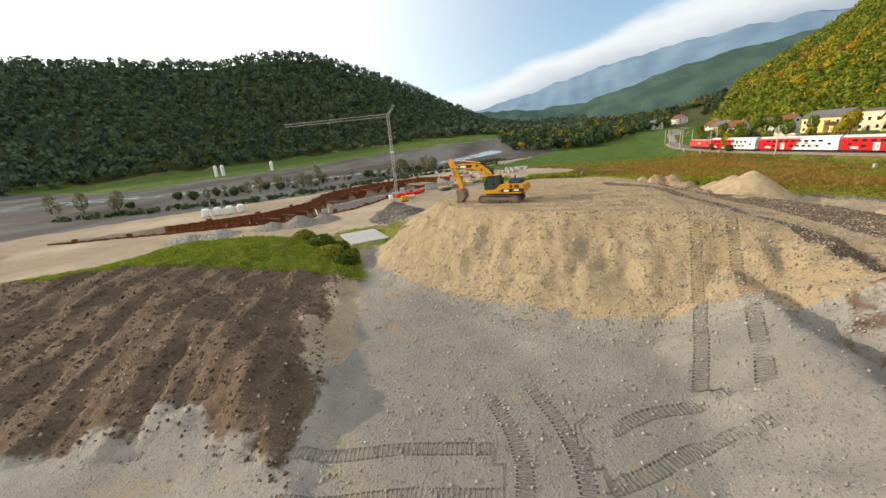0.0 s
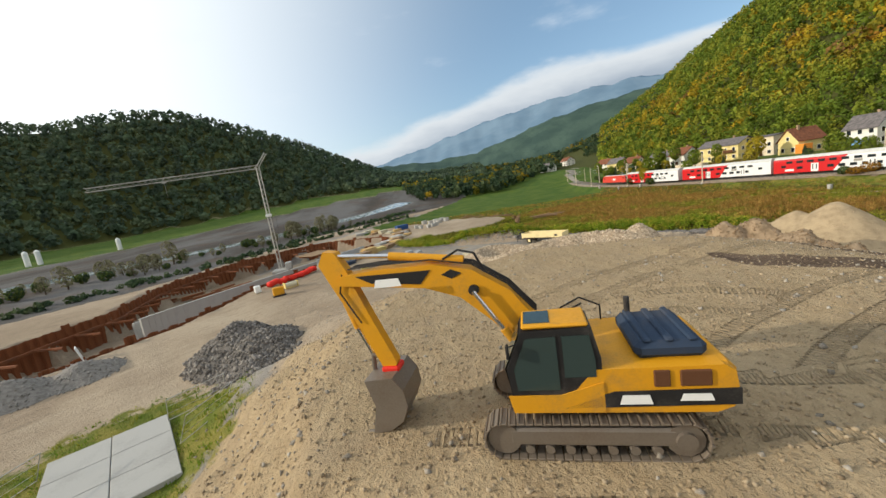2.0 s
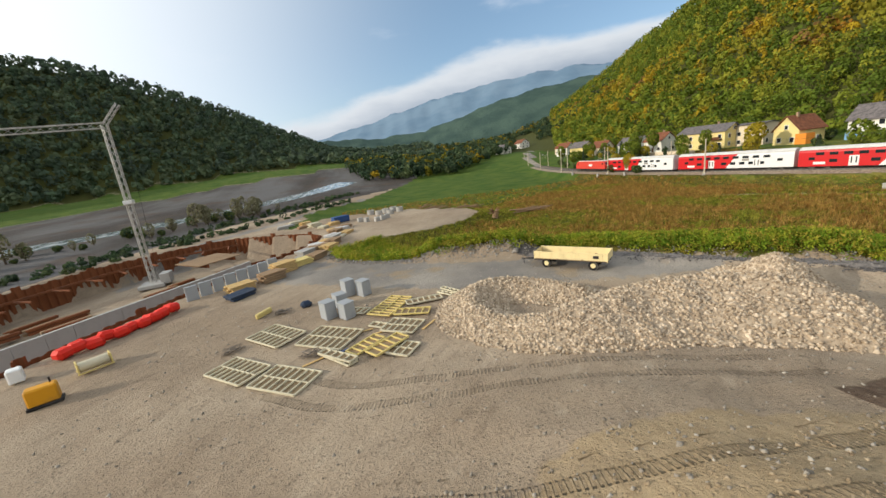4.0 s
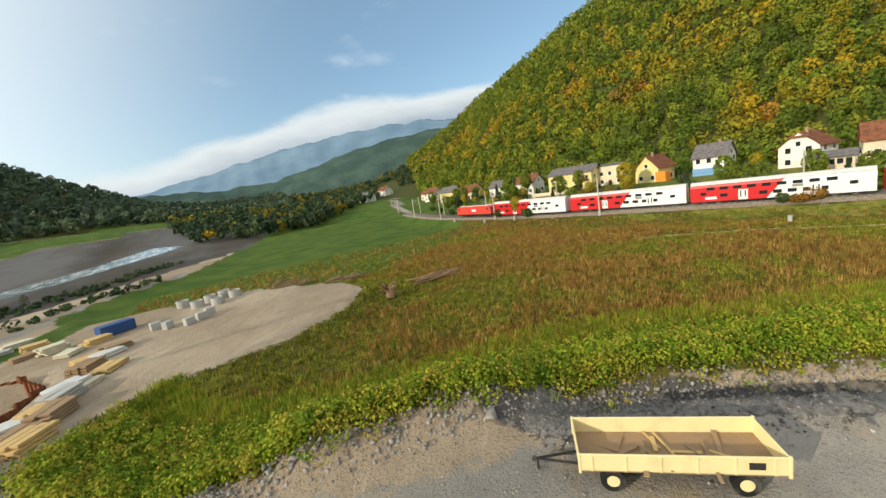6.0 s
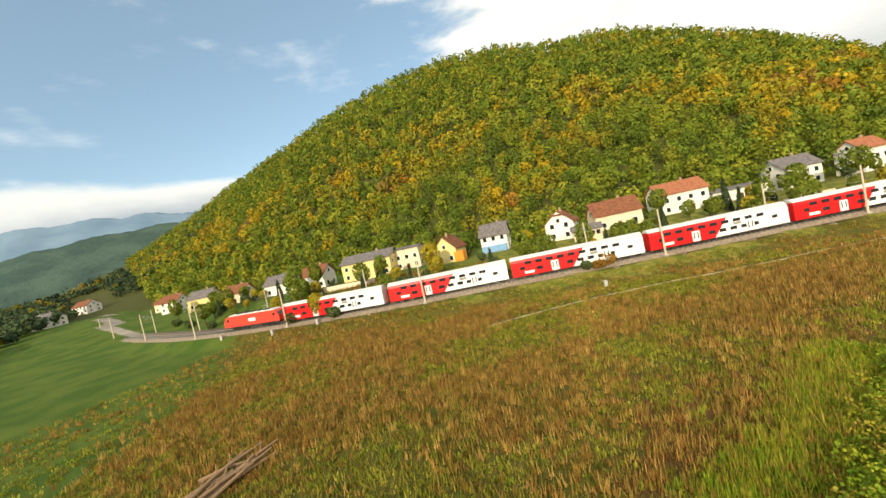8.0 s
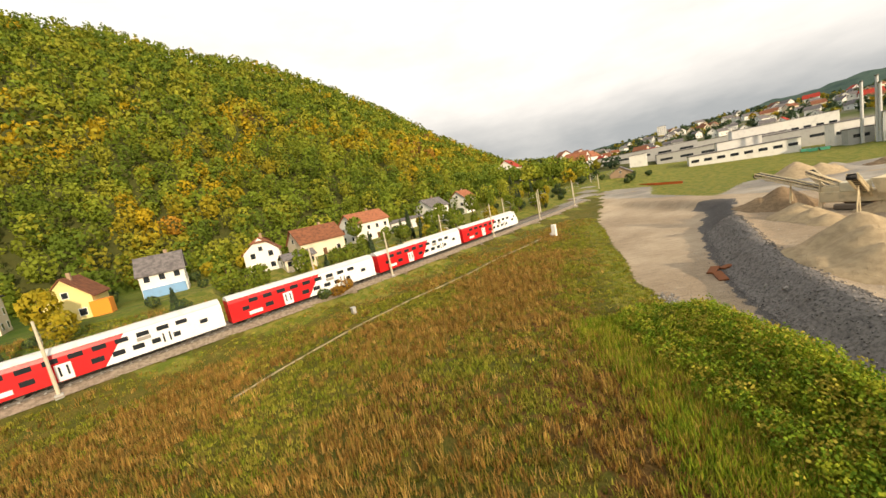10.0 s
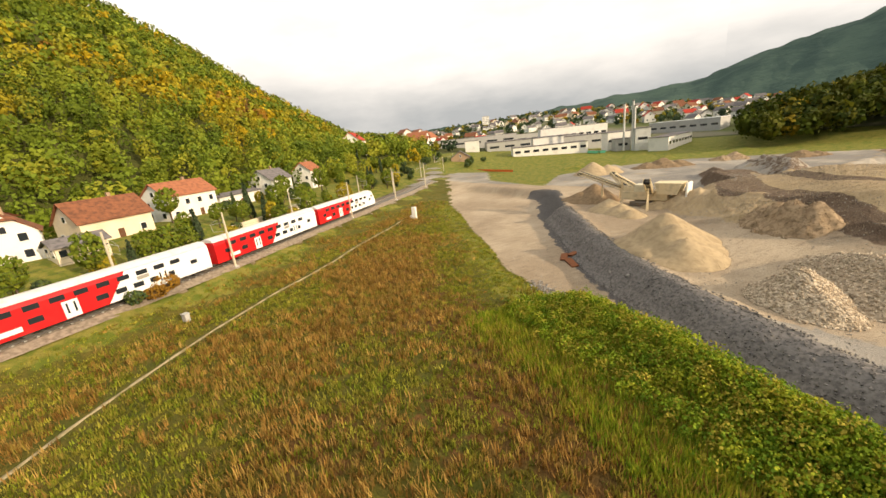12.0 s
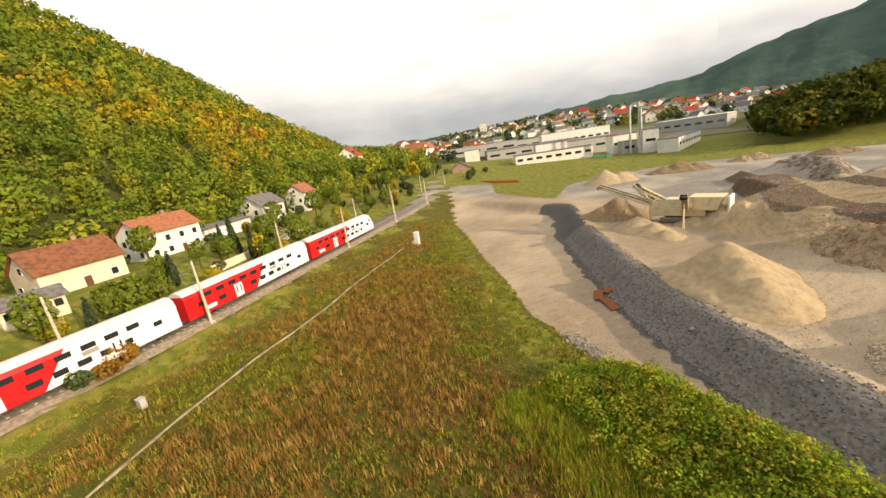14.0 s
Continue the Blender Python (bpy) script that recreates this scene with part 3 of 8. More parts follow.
# ---- mesh helpers ----
class Geo:
    """Collects vertices and faces of one mesh."""

    def __init__(self):
        self.v, self.f = [], []

    def add(self, verts, faces, m=None):
        o = len(self.v)
        self.v += [tuple(m @ Vector(p)) for p in verts] if m is not None else [tuple(p) for p in verts]
        self.f += [tuple(i + o for i in q) for q in faces]
        return self

    def box(self, cx, cy, cz, sx, sy, sz, m=None, b=0.0):
        """Box round its centre, with chamfered edges where b is given."""
        hx, hy, hz = sx / 2, sy / 2, sz / 2
        b = min(b, 0.45 * min(sx, sy, sz))
        if b <= 0:
            vs = [(cx + i * hx, cy + j * hy, cz + k * hz) for k in (-1, 1) for j in (-1, 1) for i in (-1, 1)]
            return self.add(vs, [(0, 2, 3, 1), (4, 5, 7, 6), (0, 1, 5, 4), (2, 6, 7, 3), (0, 4, 6, 2), (1, 3, 7, 5)], m)
        vs, idx = [], {}
        for i in (-1, 1):
            for j in (-1, 1):
                for k in (-1, 1):
                    for a in range(3):
                        idx[i, j, k, a] = len(vs)
                        d = [b, b, b]
                        d[a] = 0
                        vs.append((cx + i * (hx - d[0]), cy + j * (hy - d[1]), cz + k * (hz - d[2])))
        fs = []
        for a in range(3):
            for s in (-1, 1):
                c = []
                for p, q in ((-1, -1), (1, -1), (1, 1), (-1, 1)):
                    t = [p, q]
                    t.insert(a, s)
                    c.append(idx[t[0], t[1], t[2], a])
                fs.append(c if (s > 0) == (a != 1) else c[::-1])
        for a in range(3):
            o1, o2 = [q for q in range(3) if q != a]
            for s1 in (-1, 1):
                for s2 in (-1, 1):
                    def key(sa, face):
                        t = [0, 0, 0]
                        t[a], t[o1], t[o2] = sa, s1, s2
                        return idx[t[0], t[1], t[2], face]
                    fs.append([key(-1, o1), key(1, o1), key(1, o2), key(-1, o2)])
        for i in (-1, 1):
            for j in (-1, 1):
                for k in (-1, 1):
                    fs.append([idx[i, j, k, a] for a in range(3)])
        return self.add(vs, fs, m)

    def tube(self, p, q, r0, r1=None, n=10, m=None, caps=True):
        p, q = Vector(p), Vector(q)
        r1 = r0 if r1 is None else r1
        d = (q - p).normalized()
        a = d.orthogonal().normalized()
        c = d.cross(a)
        vs, fs = [], []
        for e, r in ((p, r0), (q, r1)):
            for i in range(n):
                t = 2 * math.pi * i / n
                vs.append(e + r * (a * math.cos(t) + c * math.sin(t)))
        for i in range(n):
            j = (i + 1) % n
            fs.append((i, j, n + j, n + i))
        if caps:
            fs += [tuple(range(n))[::-1], tuple(range(n, 2 * n))]
        return self.add(vs, fs, m)

    def chain(self, pts, r, n=6, m=None):
        for a, b in zip(pts[:-1], pts[1:]):
            self.tube(a, b, r, n=n, m=m)
        return self

    def prism(self, outline, y0, y1, m=None, swap=False):
        """Outline in x, z drawn out along y (or in x, y drawn out along z)."""
        n = len(outline)
        if swap:
            vs = [(x, z, y0) for x, z in outline] + [(x, z, y1) for x, z in outline]
        else:
            vs = [(x, y0, z) for x, z in outline] + [(x, y1, z) for x, z in outline]
        fs = [tuple(range(n)), tuple(range(2 * n - 1, n - 1, -1))] + [(i, n + i, n + (i + 1) % n, (i + 1) % n) for i in range(n)]
        return self.add(vs, fs, m)

    def mesh(self, name, mat, flat=True):
        me = bpy.data.meshes.new(name)
        me.from_pydata(self.v, [], self.f)
        bm = bmesh.new()
        bm.from_mesh(me)
        bmesh.ops.recalc_face_normals(bm, faces=bm.faces)
        bm.to_mesh(me)
        bm.free()
        if not flat:
            me.shade_smooth()
        me.materials.append(mat)
        return me


def thing(name, label, category, m=None, group=""):
    ob = new(name)
    ob.empty_display_size = 0.2
    if m is not None:
        ob.matrix_basis = m
    return tagged(ob, label, category, group)

# bank of grey stone along the field, darkened in colour like the shaded slope

def part(name, geo, mat, parent=None, label="", flat=True, m=None):
    me = geo.mesh(name, mat, flat) if isinstance(geo, Geo) else geo
    ob = new(name, me)
    if parent is not None:
        ob.parent = parent
    if m is not None:
        ob.matrix_basis = m
    return tagged(ob, label) if label else ob


def single(name, geo, mat, label, category, m=None, group="", kind="", flat=True):
    me = geo.mesh(name, mat, flat) if isinstance(geo, Geo) else geo
    ob = new(name, me)
    if m is not None:
        ob.matrix_basis = m
    return tagged(ob, label, category, group, kind)


def ground_z(x, y):
    return float(land(np.array([x]), np.array([y]))[0])


def raw_mesh(name, verts, faces, mat, tint=None):
    """A large joined mesh from arrays; tint gives each vertex its leaf or stone colour."""
    me = bpy.data.meshes.new(name)
    verts, faces = np.asarray(verts, np.float32), np.asarray(faces, np.int32)
    n, k = faces.shape
    me.vertices.add(len(verts))
    me.vertices.foreach_set("co", verts.ravel())
    me.loops.add(n * k)
    me.loops.foreach_set("vertex_index", faces.ravel())
    me.polygons.add(n)
    me.polygons.foreach_set("loop_start", np.arange(0, n * k, k, dtype=np.int32))
    me.update(calc_edges=True)
    if tint is not None:
        at = me.attributes.new("tint", "FLOAT_COLOR", "POINT")
        at.data.foreach_set("color", np.concatenate([tint, np.ones((len(tint), 1))], 1).astype(np.float32).ravel())
    me.materials.append(mat)
    return me


def leaf_material(name, rough=0.75):
    m = Tree(name)
    n = m.nt.nodes.new("ShaderNodeAttribute")
    n.attribute_name = "tint"
    g = m.n("ShaderNodeNewGeometry")
    c = m.mix(m.math("MULTIPLY", g.outputs["Random Per Island"], 0.38), n.outputs["Color"], m.mix(1.0, n.outputs["Color"], (0.45, 0.5, 0.4, 1), "MULTIPLY"))
    c = m.mix(m.ramp(m.noise(0.35, 4), 0.4, 0.7, 0, 0.35), c, m.mix(1.0, n.outputs["Color"], (0.6, 0.62, 0.5, 1), "MULTIPLY"))
    tr = m.nt.nodes.new("ShaderNodeBsdfTranslucent")
    m.put(tr.inputs["Color"], c)
    mixs = m.nt.nodes.new("ShaderNodeMixShader")
    mixs.inputs[0].default_value = 0.28
    m.done(c, rough, 0.0, 0.15)
    m.nt.links.new(m.bsdf.outputs[0], mixs.inputs[1])
    m.nt.links.new(tr.outputs[0], mixs.inputs[2])
    m.nt.links.new(mixs.outputs[0], m.out.inputs[0])
    return m.mat


MAT["leaf"] = leaf_material("leaf")
MAT["bark"] = painted("bark", srgb(84, 70, 56), 0.9, wear=0.6)
RNG = np.random.default_rng(11)
GREENS = np.array([srgb(112, 128, 42)[:3], srgb(130, 140, 46)[:3], srgb(98, 116, 40)[:3], srgb(148, 148, 50)[:3]])
YELLOWS = np.array([srgb(164, 148, 44)[:3], srgb(182, 154, 40)[:3], srgb(150, 142, 46)[:3]])
RUSTS = np.array([srgb(156, 118, 52)[:3], srgb(136, 104, 58)[:3], srgb(170, 124, 44)[:3]])
# greyed and lightened for the far hill's haze; conifers and scrub share them
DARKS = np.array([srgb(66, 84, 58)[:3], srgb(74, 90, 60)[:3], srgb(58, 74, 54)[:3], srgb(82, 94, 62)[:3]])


def crowns(pos, height, width, tints, leaves=40, size=1.0, low=0.15, cone=0.0):
    """Many crowns in one mesh: bent leaf sprays spread through an uneven egg shape round each stem."""
    n = len(pos)
    u = RNG.normal(size=(n, leaves, 3))
    u /= np.linalg.norm(u, axis=2, keepdims=True)
    # lobes make the outline uneven
    lobe = RNG.normal(size=(n, 3, 3))
    lobe /= np.linalg.norm(lobe, axis=2, keepdims=True)
    bulge = 0.72 + 0.34 * np.clip(np.einsum("nlk,njk->nlj", u, lobe).max(2), 0, 1) ** 2
    rad = bulge * RNG.uniform(0.62, 1.0, (n, leaves)) ** 0.6
    hz = 0.5 + 0.5 * u[:, :, 2] * rad
    taper = 1 - cone * np.clip(hz, 0, 1)
    w = (width / 2)[:, None]
    c = np.stack([pos[:, 0, None] + u[:, :, 0] * rad * w * taper, pos[:, 1, None] + u[:, :, 1] * rad * w * taper,
                  pos[:, 2, None] + height[:, None] * (low + (1 - low) * hz)], 2)
    # a bent quad at each place, facing roughly outwards
    nrm = u + 0.55 * RNG.normal(size=u.shape)
    nrm /= np.linalg.norm(nrm, axis=2, keepdims=True)
    t = np.cross(nrm, RNG.normal(size=u.shape))
    t /= np.linalg.norm(t, axis=2, keepdims=True)
    b = np.cross(nrm, t)
    s = (size * RNG.uniform(0.65, 1.35, (n, leaves)))[:, :, None]
    k = 0.35 * s
    p0, p1, p2, p3 = c - t * s - nrm * k, c + b * s * 0.8, c + t * s - nrm * k, c - b * s * 0.8
    verts = np.stack([p0, p1, p2, p3], 2).reshape(-1, 3)
    i = np.arange(n * leaves)[:, None] * 4
    faces = np.concatenate([i + [[0, 1, 3]], i + [[1, 2, 3]]])
    tint = np.repeat(tints, leaves * 4, 0)
    shade = np.repeat(RNG.uniform(0.84, 1.14, (n, leaves)), 4, 1).reshape(-1, 1)
    return verts, faces, np.clip(tint * shade, 0, 1)


def pick(palette, n):
    return palette[RNG.integers(0, len(palette), n)] * RNG.uniform(0.8, 1.2, (n, 1))

# ---- woods on the hills ----
def scatter_polar(b0, b1, inner, outer, spacing):
    """Jittered places over a sector of the hills, as foot-to-ridge shares."""
    t = np.array(HILLS, float)
    far = float(np.interp(np.linspace(b0, b1, 40), t[:, 0], t[:, 3]).max())
    g = np.arange(-far, far, spacing * 0.98)
    X, Y = (q.ravel() for q in np.meshgrid(g, g))
    X, Y = X + RNG.uniform(-0.42, 0.42, X.shape) * spacing, Y + RNG.uniform(-0.42, 0.42, X.shape) * spacing
    rr, bb = np.hypot(X, Y), np.degrees(np.arctan2(X, Y))
    r0, r1 = np.interp(bb, t[:, 0], t[:, 1]), np.interp(bb, t[:, 0], t[:, 3])
    ok = (bb > b0) & (bb < b1) & (rr > r0 + inner * (r1 - r0)) & (rr < r0 + outer * (r1 - r0))
    out = np.stack([CENTRE[0] + X[ok], CENTRE[1] + Y[ok]], 1)
    xy = np.array(out)
    return np.column_stack([xy, land(xy[:, 0], xy[:, 1])])


def build_woods():
    # sunlit autumn hill
    p = scatter_polar(27, 139, -0.06, 1.0, 6.4)
    n = len(p)
    s = (p[:, 2] - 8) / 150
    patch = wobble(p[:, 0], p[:, 1], 34, 4.0) + 0.6 * wobble(p[:, 1], p[:, 2], 15, 2.0)
    kind = 0.2 + 0.6 * RNG.random(n) + 0.42 * patch + 0.38 * np.exp(-((s - 0.3) / 0.2) ** 2)
    tint = np.where((kind > 1.28)[:, None], pick(RUSTS, n), np.where((kind > 0.9)[:, None], pick(YELLOWS, n), pick(GREENS, n)))
    near = np.hypot(p[:, 0] - 60, p[:, 1] - 100) < 190
    for pick_, leaves, size, lab in ((near, 130, 0.6, "mixed autumn woodland in green, yellow and rust on the lower hillside"), (~near, 46, 1.0, "mixed autumn woodland in green, yellow and rust on the upper hill")):
        q = p[pick_]
        v, f, c = crowns(q - [0, 0, 1.5], RNG.uniform(8, 15, len(q)), RNG.uniform(6.5, 10.5, len(q)), tint[pick_], leaves, size)
        single("woodland", raw_mesh("woodland", v, f, MAT["leaf"], c), None, lab, "woodland", kind="stuff")
    # shaded far hill across the river, haze mixed into its leaf colour
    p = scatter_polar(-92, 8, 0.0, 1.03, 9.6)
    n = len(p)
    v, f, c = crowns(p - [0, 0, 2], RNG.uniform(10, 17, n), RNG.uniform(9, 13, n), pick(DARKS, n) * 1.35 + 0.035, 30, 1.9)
    single("woodland", raw_mesh("woodland", v, f, MAT["leaf"], c), None, "dark green woodland on the shaded hill across the river, greyed with painted haze", "woodland", kind="stuff")
    # trees filling the valley mouth beyond the field
    pts = []
    for _ in range(2600):
        b, r = RNG.uniform(-8, 36), RNG.uniform(165, 640)
        if r < 150 + 9.0 * abs(b - 2) ** 1.05 and b > -2 or r < 215 + 4 * max(0, -b):
            continue
        a = radians(b)
        x, y = CENTRE[0] + r * math.sin(a), CENTRE[1] + r * math.cos(a)
        if x > np.interp(y, RAIL[::-1, 1], RAIL[::-1, 0]) - 8 and r < 330:
            continue
        pts.append((x, y))
    xy = np.array(pts)
    xy = xy[away(RAIL, xy[:, 0], xy[:, 1]) > 14]
    p = np.column_stack([xy, land(xy[:, 0], xy[:, 1])])
    n = len(p)
    v, f, c = crowns(p - [0, 0, 0.6], RNG.uniform(6, 12, n), RNG.uniform(6, 10, n), np.where(RNG.random((n, 1)) < 0.14, pick(YELLOWS, n) * 0.7, pick(DARKS, n) * 1.15), 34, 1.3)
    single("woodland", raw_mesh("woodland", v, f, MAT["leaf"], c), None, "dense dark riverside trees at the end of the meadow", "woodland", kind="stuff")
    # castle wood to the south
    pts = [(RNG.uniform(-235, 30), RNG.uniform(-390, -90)) for _ in range(5200)]
    xy = np.array(pts)
    xy = xy[signed([(25, -97), (5, -100), (-40, -122), (-140, -180), (-230, -220), (-230, -390), (-60, -390), (4, -290), (22, -170)], xy[:, 0], xy[:, 1]) < 0]
    rise = 36 * np.exp(-(((xy[:, 0] + 88) / 62) ** 2 + ((xy[:, 1] + 195) / 62) ** 2)) + 9 * np.exp(-(((xy[:, 0] + 10) / 40) ** 2 + ((xy[:, 1] + 140) / 30) ** 2))
    p = np.column_stack([xy, land(xy[:, 0], xy[:, 1]) + rise])
    n = len(p)
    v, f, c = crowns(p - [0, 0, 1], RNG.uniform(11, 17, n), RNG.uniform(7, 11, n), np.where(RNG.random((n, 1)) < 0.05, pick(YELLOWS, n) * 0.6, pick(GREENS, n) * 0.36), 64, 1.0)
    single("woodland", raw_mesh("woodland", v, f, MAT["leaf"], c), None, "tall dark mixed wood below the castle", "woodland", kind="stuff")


def build_far_hills():
    """Ridges of the far distance, with blue-grey haze put into their colours."""
    m = Tree("hazed_forest")
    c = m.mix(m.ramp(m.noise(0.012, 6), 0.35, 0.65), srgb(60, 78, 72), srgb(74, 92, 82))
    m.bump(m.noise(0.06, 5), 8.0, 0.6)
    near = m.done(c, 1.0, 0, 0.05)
    # paler, bluer tones paint thicker haze on the farther range
    m = Tree("hazed_mountain")
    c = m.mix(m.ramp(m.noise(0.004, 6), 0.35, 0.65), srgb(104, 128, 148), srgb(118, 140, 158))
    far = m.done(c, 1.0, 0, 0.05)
    one = [(-180, 5.2), (-176, 6.6), (-170, 7.7), (-164, 9.4), (-160, 10.1), (-156, 8.6), (-150, 7.5), (-130, 5), (-90, 4), (-50, 3), (-20, 4), (-6, 4.5), (1, 4.0), (8, 4.4), (13, 5.5), (17, 6.7), (23, 8.1), (29, 8.6), (34, 9.0), (42, 8.8), (50, 7), (60, 4), (120, 2),
           (134, 1.9), (142.6, 2.2), (151, 2.2), (159.5, 3.0), (169, 3.8), (177, 4.3), (180, 5.2)]
    two = [(-180, 2.0), (-176, 2.0), (-173, 2.0), (-168, 1.5), (-120, 2), (-14, 3), (0, 6.0), (8, 8.0), (15, 9.4), (22, 10.2), (30, 10.4), (38, 9.6), (50, 6), (90, 2), (140, 1.6), (170, 1.8), (178, 2.0), (180, 2.0)]
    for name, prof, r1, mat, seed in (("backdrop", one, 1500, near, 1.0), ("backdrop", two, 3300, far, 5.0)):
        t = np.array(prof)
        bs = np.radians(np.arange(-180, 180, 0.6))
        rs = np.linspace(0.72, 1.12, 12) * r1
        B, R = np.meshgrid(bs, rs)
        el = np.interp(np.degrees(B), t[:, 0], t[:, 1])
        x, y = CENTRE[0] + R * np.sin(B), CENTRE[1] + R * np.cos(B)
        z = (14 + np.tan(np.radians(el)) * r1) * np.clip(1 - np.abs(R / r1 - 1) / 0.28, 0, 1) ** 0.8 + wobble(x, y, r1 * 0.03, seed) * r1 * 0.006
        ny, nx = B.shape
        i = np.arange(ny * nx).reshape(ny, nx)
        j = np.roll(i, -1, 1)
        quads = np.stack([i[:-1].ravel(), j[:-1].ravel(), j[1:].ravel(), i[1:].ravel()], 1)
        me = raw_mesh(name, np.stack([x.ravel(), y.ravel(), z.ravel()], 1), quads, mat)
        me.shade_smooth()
        single(name, me, None, "wooded ridges with the blue of distance haze painted in", "hills", kind="structure")


build_woods()
build_far_hills()


def tree_proto(label, height, width, palette, leaves, size, low=0.18, cone=0.0):
    ob = thing("tree", label, "tree")
    g = Geo()
    g.tube((0, 0, -0.3), (0.1, 0, height * 0.45), 0.028 * height, 0.016 * height, 8)
    g.tube((0.1, 0, height * 0.45), (0, 0.1, height * 0.82), 0.016 * height, 0.005 * height, 6)
    for k in range(7):
        a, z = k * 2.4, height * (0.28 + 0.07 * k)
        g.tube((0.05, 0, z), (0.33 * width * math.cos(a), 0.33 * width * math.sin(a), z + 0.16 * height), 0.009 * height, 0.003 * height, 5)
    part("trunk", g, MAT["bark"], ob)
    v, f, c = crowns(np.zeros((1, 3)), np.array([height]), np.array([width]), pick(palette, 1), leaves, size, low, cone)
    mix = pick(palette, len(c) // 4).repeat(4, 0)
    part("crown", raw_mesh("crown", v, f, MAT["leaf"], 0.55 * c + 0.45 * mix), None, ob)
    return ob


def put_trees():
    birch = tree_proto("loose green roadside tree with thin crown", 9.0, 5.5, GREENS, 620, 0.34)
    gold = tree_proto("yellow-leaved autumn garden tree", 7.0, 4.6, YELLOWS, 520, 0.32)
    dark = tree_proto("dark conical garden conifer", 8.0, 3.0, DARKS, 560, 0.30, 0.04, 0.8)
    bush = tree_proto("broad green garden bush", 3.6, 4.4, np.vstack([GREENS, DARKS]), 420, 0.30, 0.02)
    bare = tree_proto("thin willow with sparse grey-green crown", 7.5, 4.6, np.array([srgb(122, 122, 92)[:3], srgb(112, 116, 80)[:3], srgb(138, 132, 104)[:3]]), 260, 0.3, 0.05)
    rust = tree_proto("rust-brown shrub at the line", 2.6, 4.6, RUSTS * 0.75, 420, 0.2, 0.02)
    spots = {id(birch): [], id(gold): [], id(dark): [], id(bush): [], id(bare): [], id(rust): []}
    r = random.Random(5)

    def at(ob, x, y, s):
        spots[id(ob)].append((ob, x, y, s))

    at(birch, 107.8, 122, 1.15), at(birch, 107.7, 118.9, 0.95), at(birch, 109.8, 116.2, 0.8)
    at(dark, 108.3, 131.1, 0.8), at(dark, 86.4, 156.7, 0.9), at(gold, 105.1, 145.4, 1.0), at(gold, 110, 148.8, 1.2), at(gold, 110.9, 106.7, 0.8)
    at(rust, 94.7, 103.6, 1.0), at(rust, 93.2, 105.5, 0.8), at(bush, 93, 107.7, 0.6)
    for x, y, s in ((110.7, 97.6, 1.1), (112, 94, 1.0), (113.1, 89.2, 1.0), (114.2, 84.6, 0.9), (110.3, 101.5, 0.8), (114.8, 79.1, 1.2), (116.2, 74.2, 1.1), (118.7, 67.5, 1.2), (121.2, 61.1, 1.3), (114.6, 69.3, 0.9), (124.2, 53.2, 1.3), (127.6, 42.4, 1.4),
                    (111.1, 113.8, 0.7), (104.9, 127.2, 0.7), (100.3, 132.4, 0.8), (97.9, 137.7, 0.7), (88.8, 148.2, 0.8), (87.6, 151, 0.9), (81.2, 162.6, 1.0), (82.1, 167.5, 1.1), (81.3, 174.2, 1.2), (105.7, 94.4, 0.6), (107.5, 86.7, 0.7), (121.2, 71.4, 1.1)):
        at(r.choice((bush, bush, birch, gold)), x, y, s * 0.9)
    for k in range(34):
        y = r.uniform(20, 330)
        at(r.choice((bush, birch, gold, bush)), np.interp(y, RAIL[::-1, 1], RAIL[::-1, 0]) + r.uniform(38, 56), y, r.uniform(0.6, 1.1))
    homes = [(o.location.x, o.location.y) for o in bpy.data.objects if o.name.startswith("house") and o.parent is None]
    for k in range(150):
        y = r.uniform(-30, 240)
        x = np.interp(y, RAIL[::-1, 1], RAIL[::-1, 0]) + r.choice((r.uniform(9, 20), r.uniform(14, 50)))
        if min((math.hypot(x - hx, y - hy) for hx, hy in homes), default=99) > 10:
            at(r.choice((bush, bush, birch, gold, birch, dark)), x, y, r.uniform(0.5, 1.05))
    for k in range(22):
        y = r.uniform(165, 330)
        at(r.choice((bush, birch, dark, birch)), np.interp(y, RAIL[::-1, 1], RAIL[::-1, 0]) + r.uniform(10, 40), y, r.uniform(0.7, 1.2))
    for k in range(74):
        s = r.random()
        at(r.choice((bare, bare, bush)), -165 + 125 * s + r.uniform(-14, 8), 92 + 150 * s + r.uniform(-9, 9), r.uniform(0.45, 1.35))
    for k in range(14):
        at(bush, 140 + r.uniform(0, 70), -48 - r.uniform(0, 30), r.uniform(0.7, 1.3))
    for places in spots.values():
        for k, (ob, x, y, s) in enumerate(places):
            m = pose(x, y, ground_z(x, y) - 0.1, 0, 0, r.uniform(0, 360)) @ Matrix.Diagonal((s, s, s * r.uniform(0.9, 1.15), 1))
            if k == 0:
                first, first_m = ob, m
            else:
                copy_thing(ob, m)
        first.matrix_basis = first_m


# ---- railway ----
MAT["steel"] = painted("steel", srgb(120, 116, 112), 0.35, 0.8, 0.5, (0.10, 0.06, 0.04, 1))
MAT["galv"] = painted("galv", srgb(186, 184, 178), 0.5, 0.5, 0.3)
MAT["sleeper"] = painted("sleeper", srgb(150, 146, 138), 0.9, wear=0.5)
MAT["concrete"] = painted("concrete", srgb(172, 170, 164), 0.9, wear=0.35, dirt=(0.2, 0.19, 0.17, 1), scale=1.5)
MAT["mast"] = painted("mast", srgb(196, 184, 160), 0.85, wear=0.35)
MAT["red"] = painted("red", srgb(196, 30, 34), 0.35, wear=0.12)
MAT["loco_red"] = painted("loco_red", srgb(206, 70, 58), 0.4, wear=0.2)
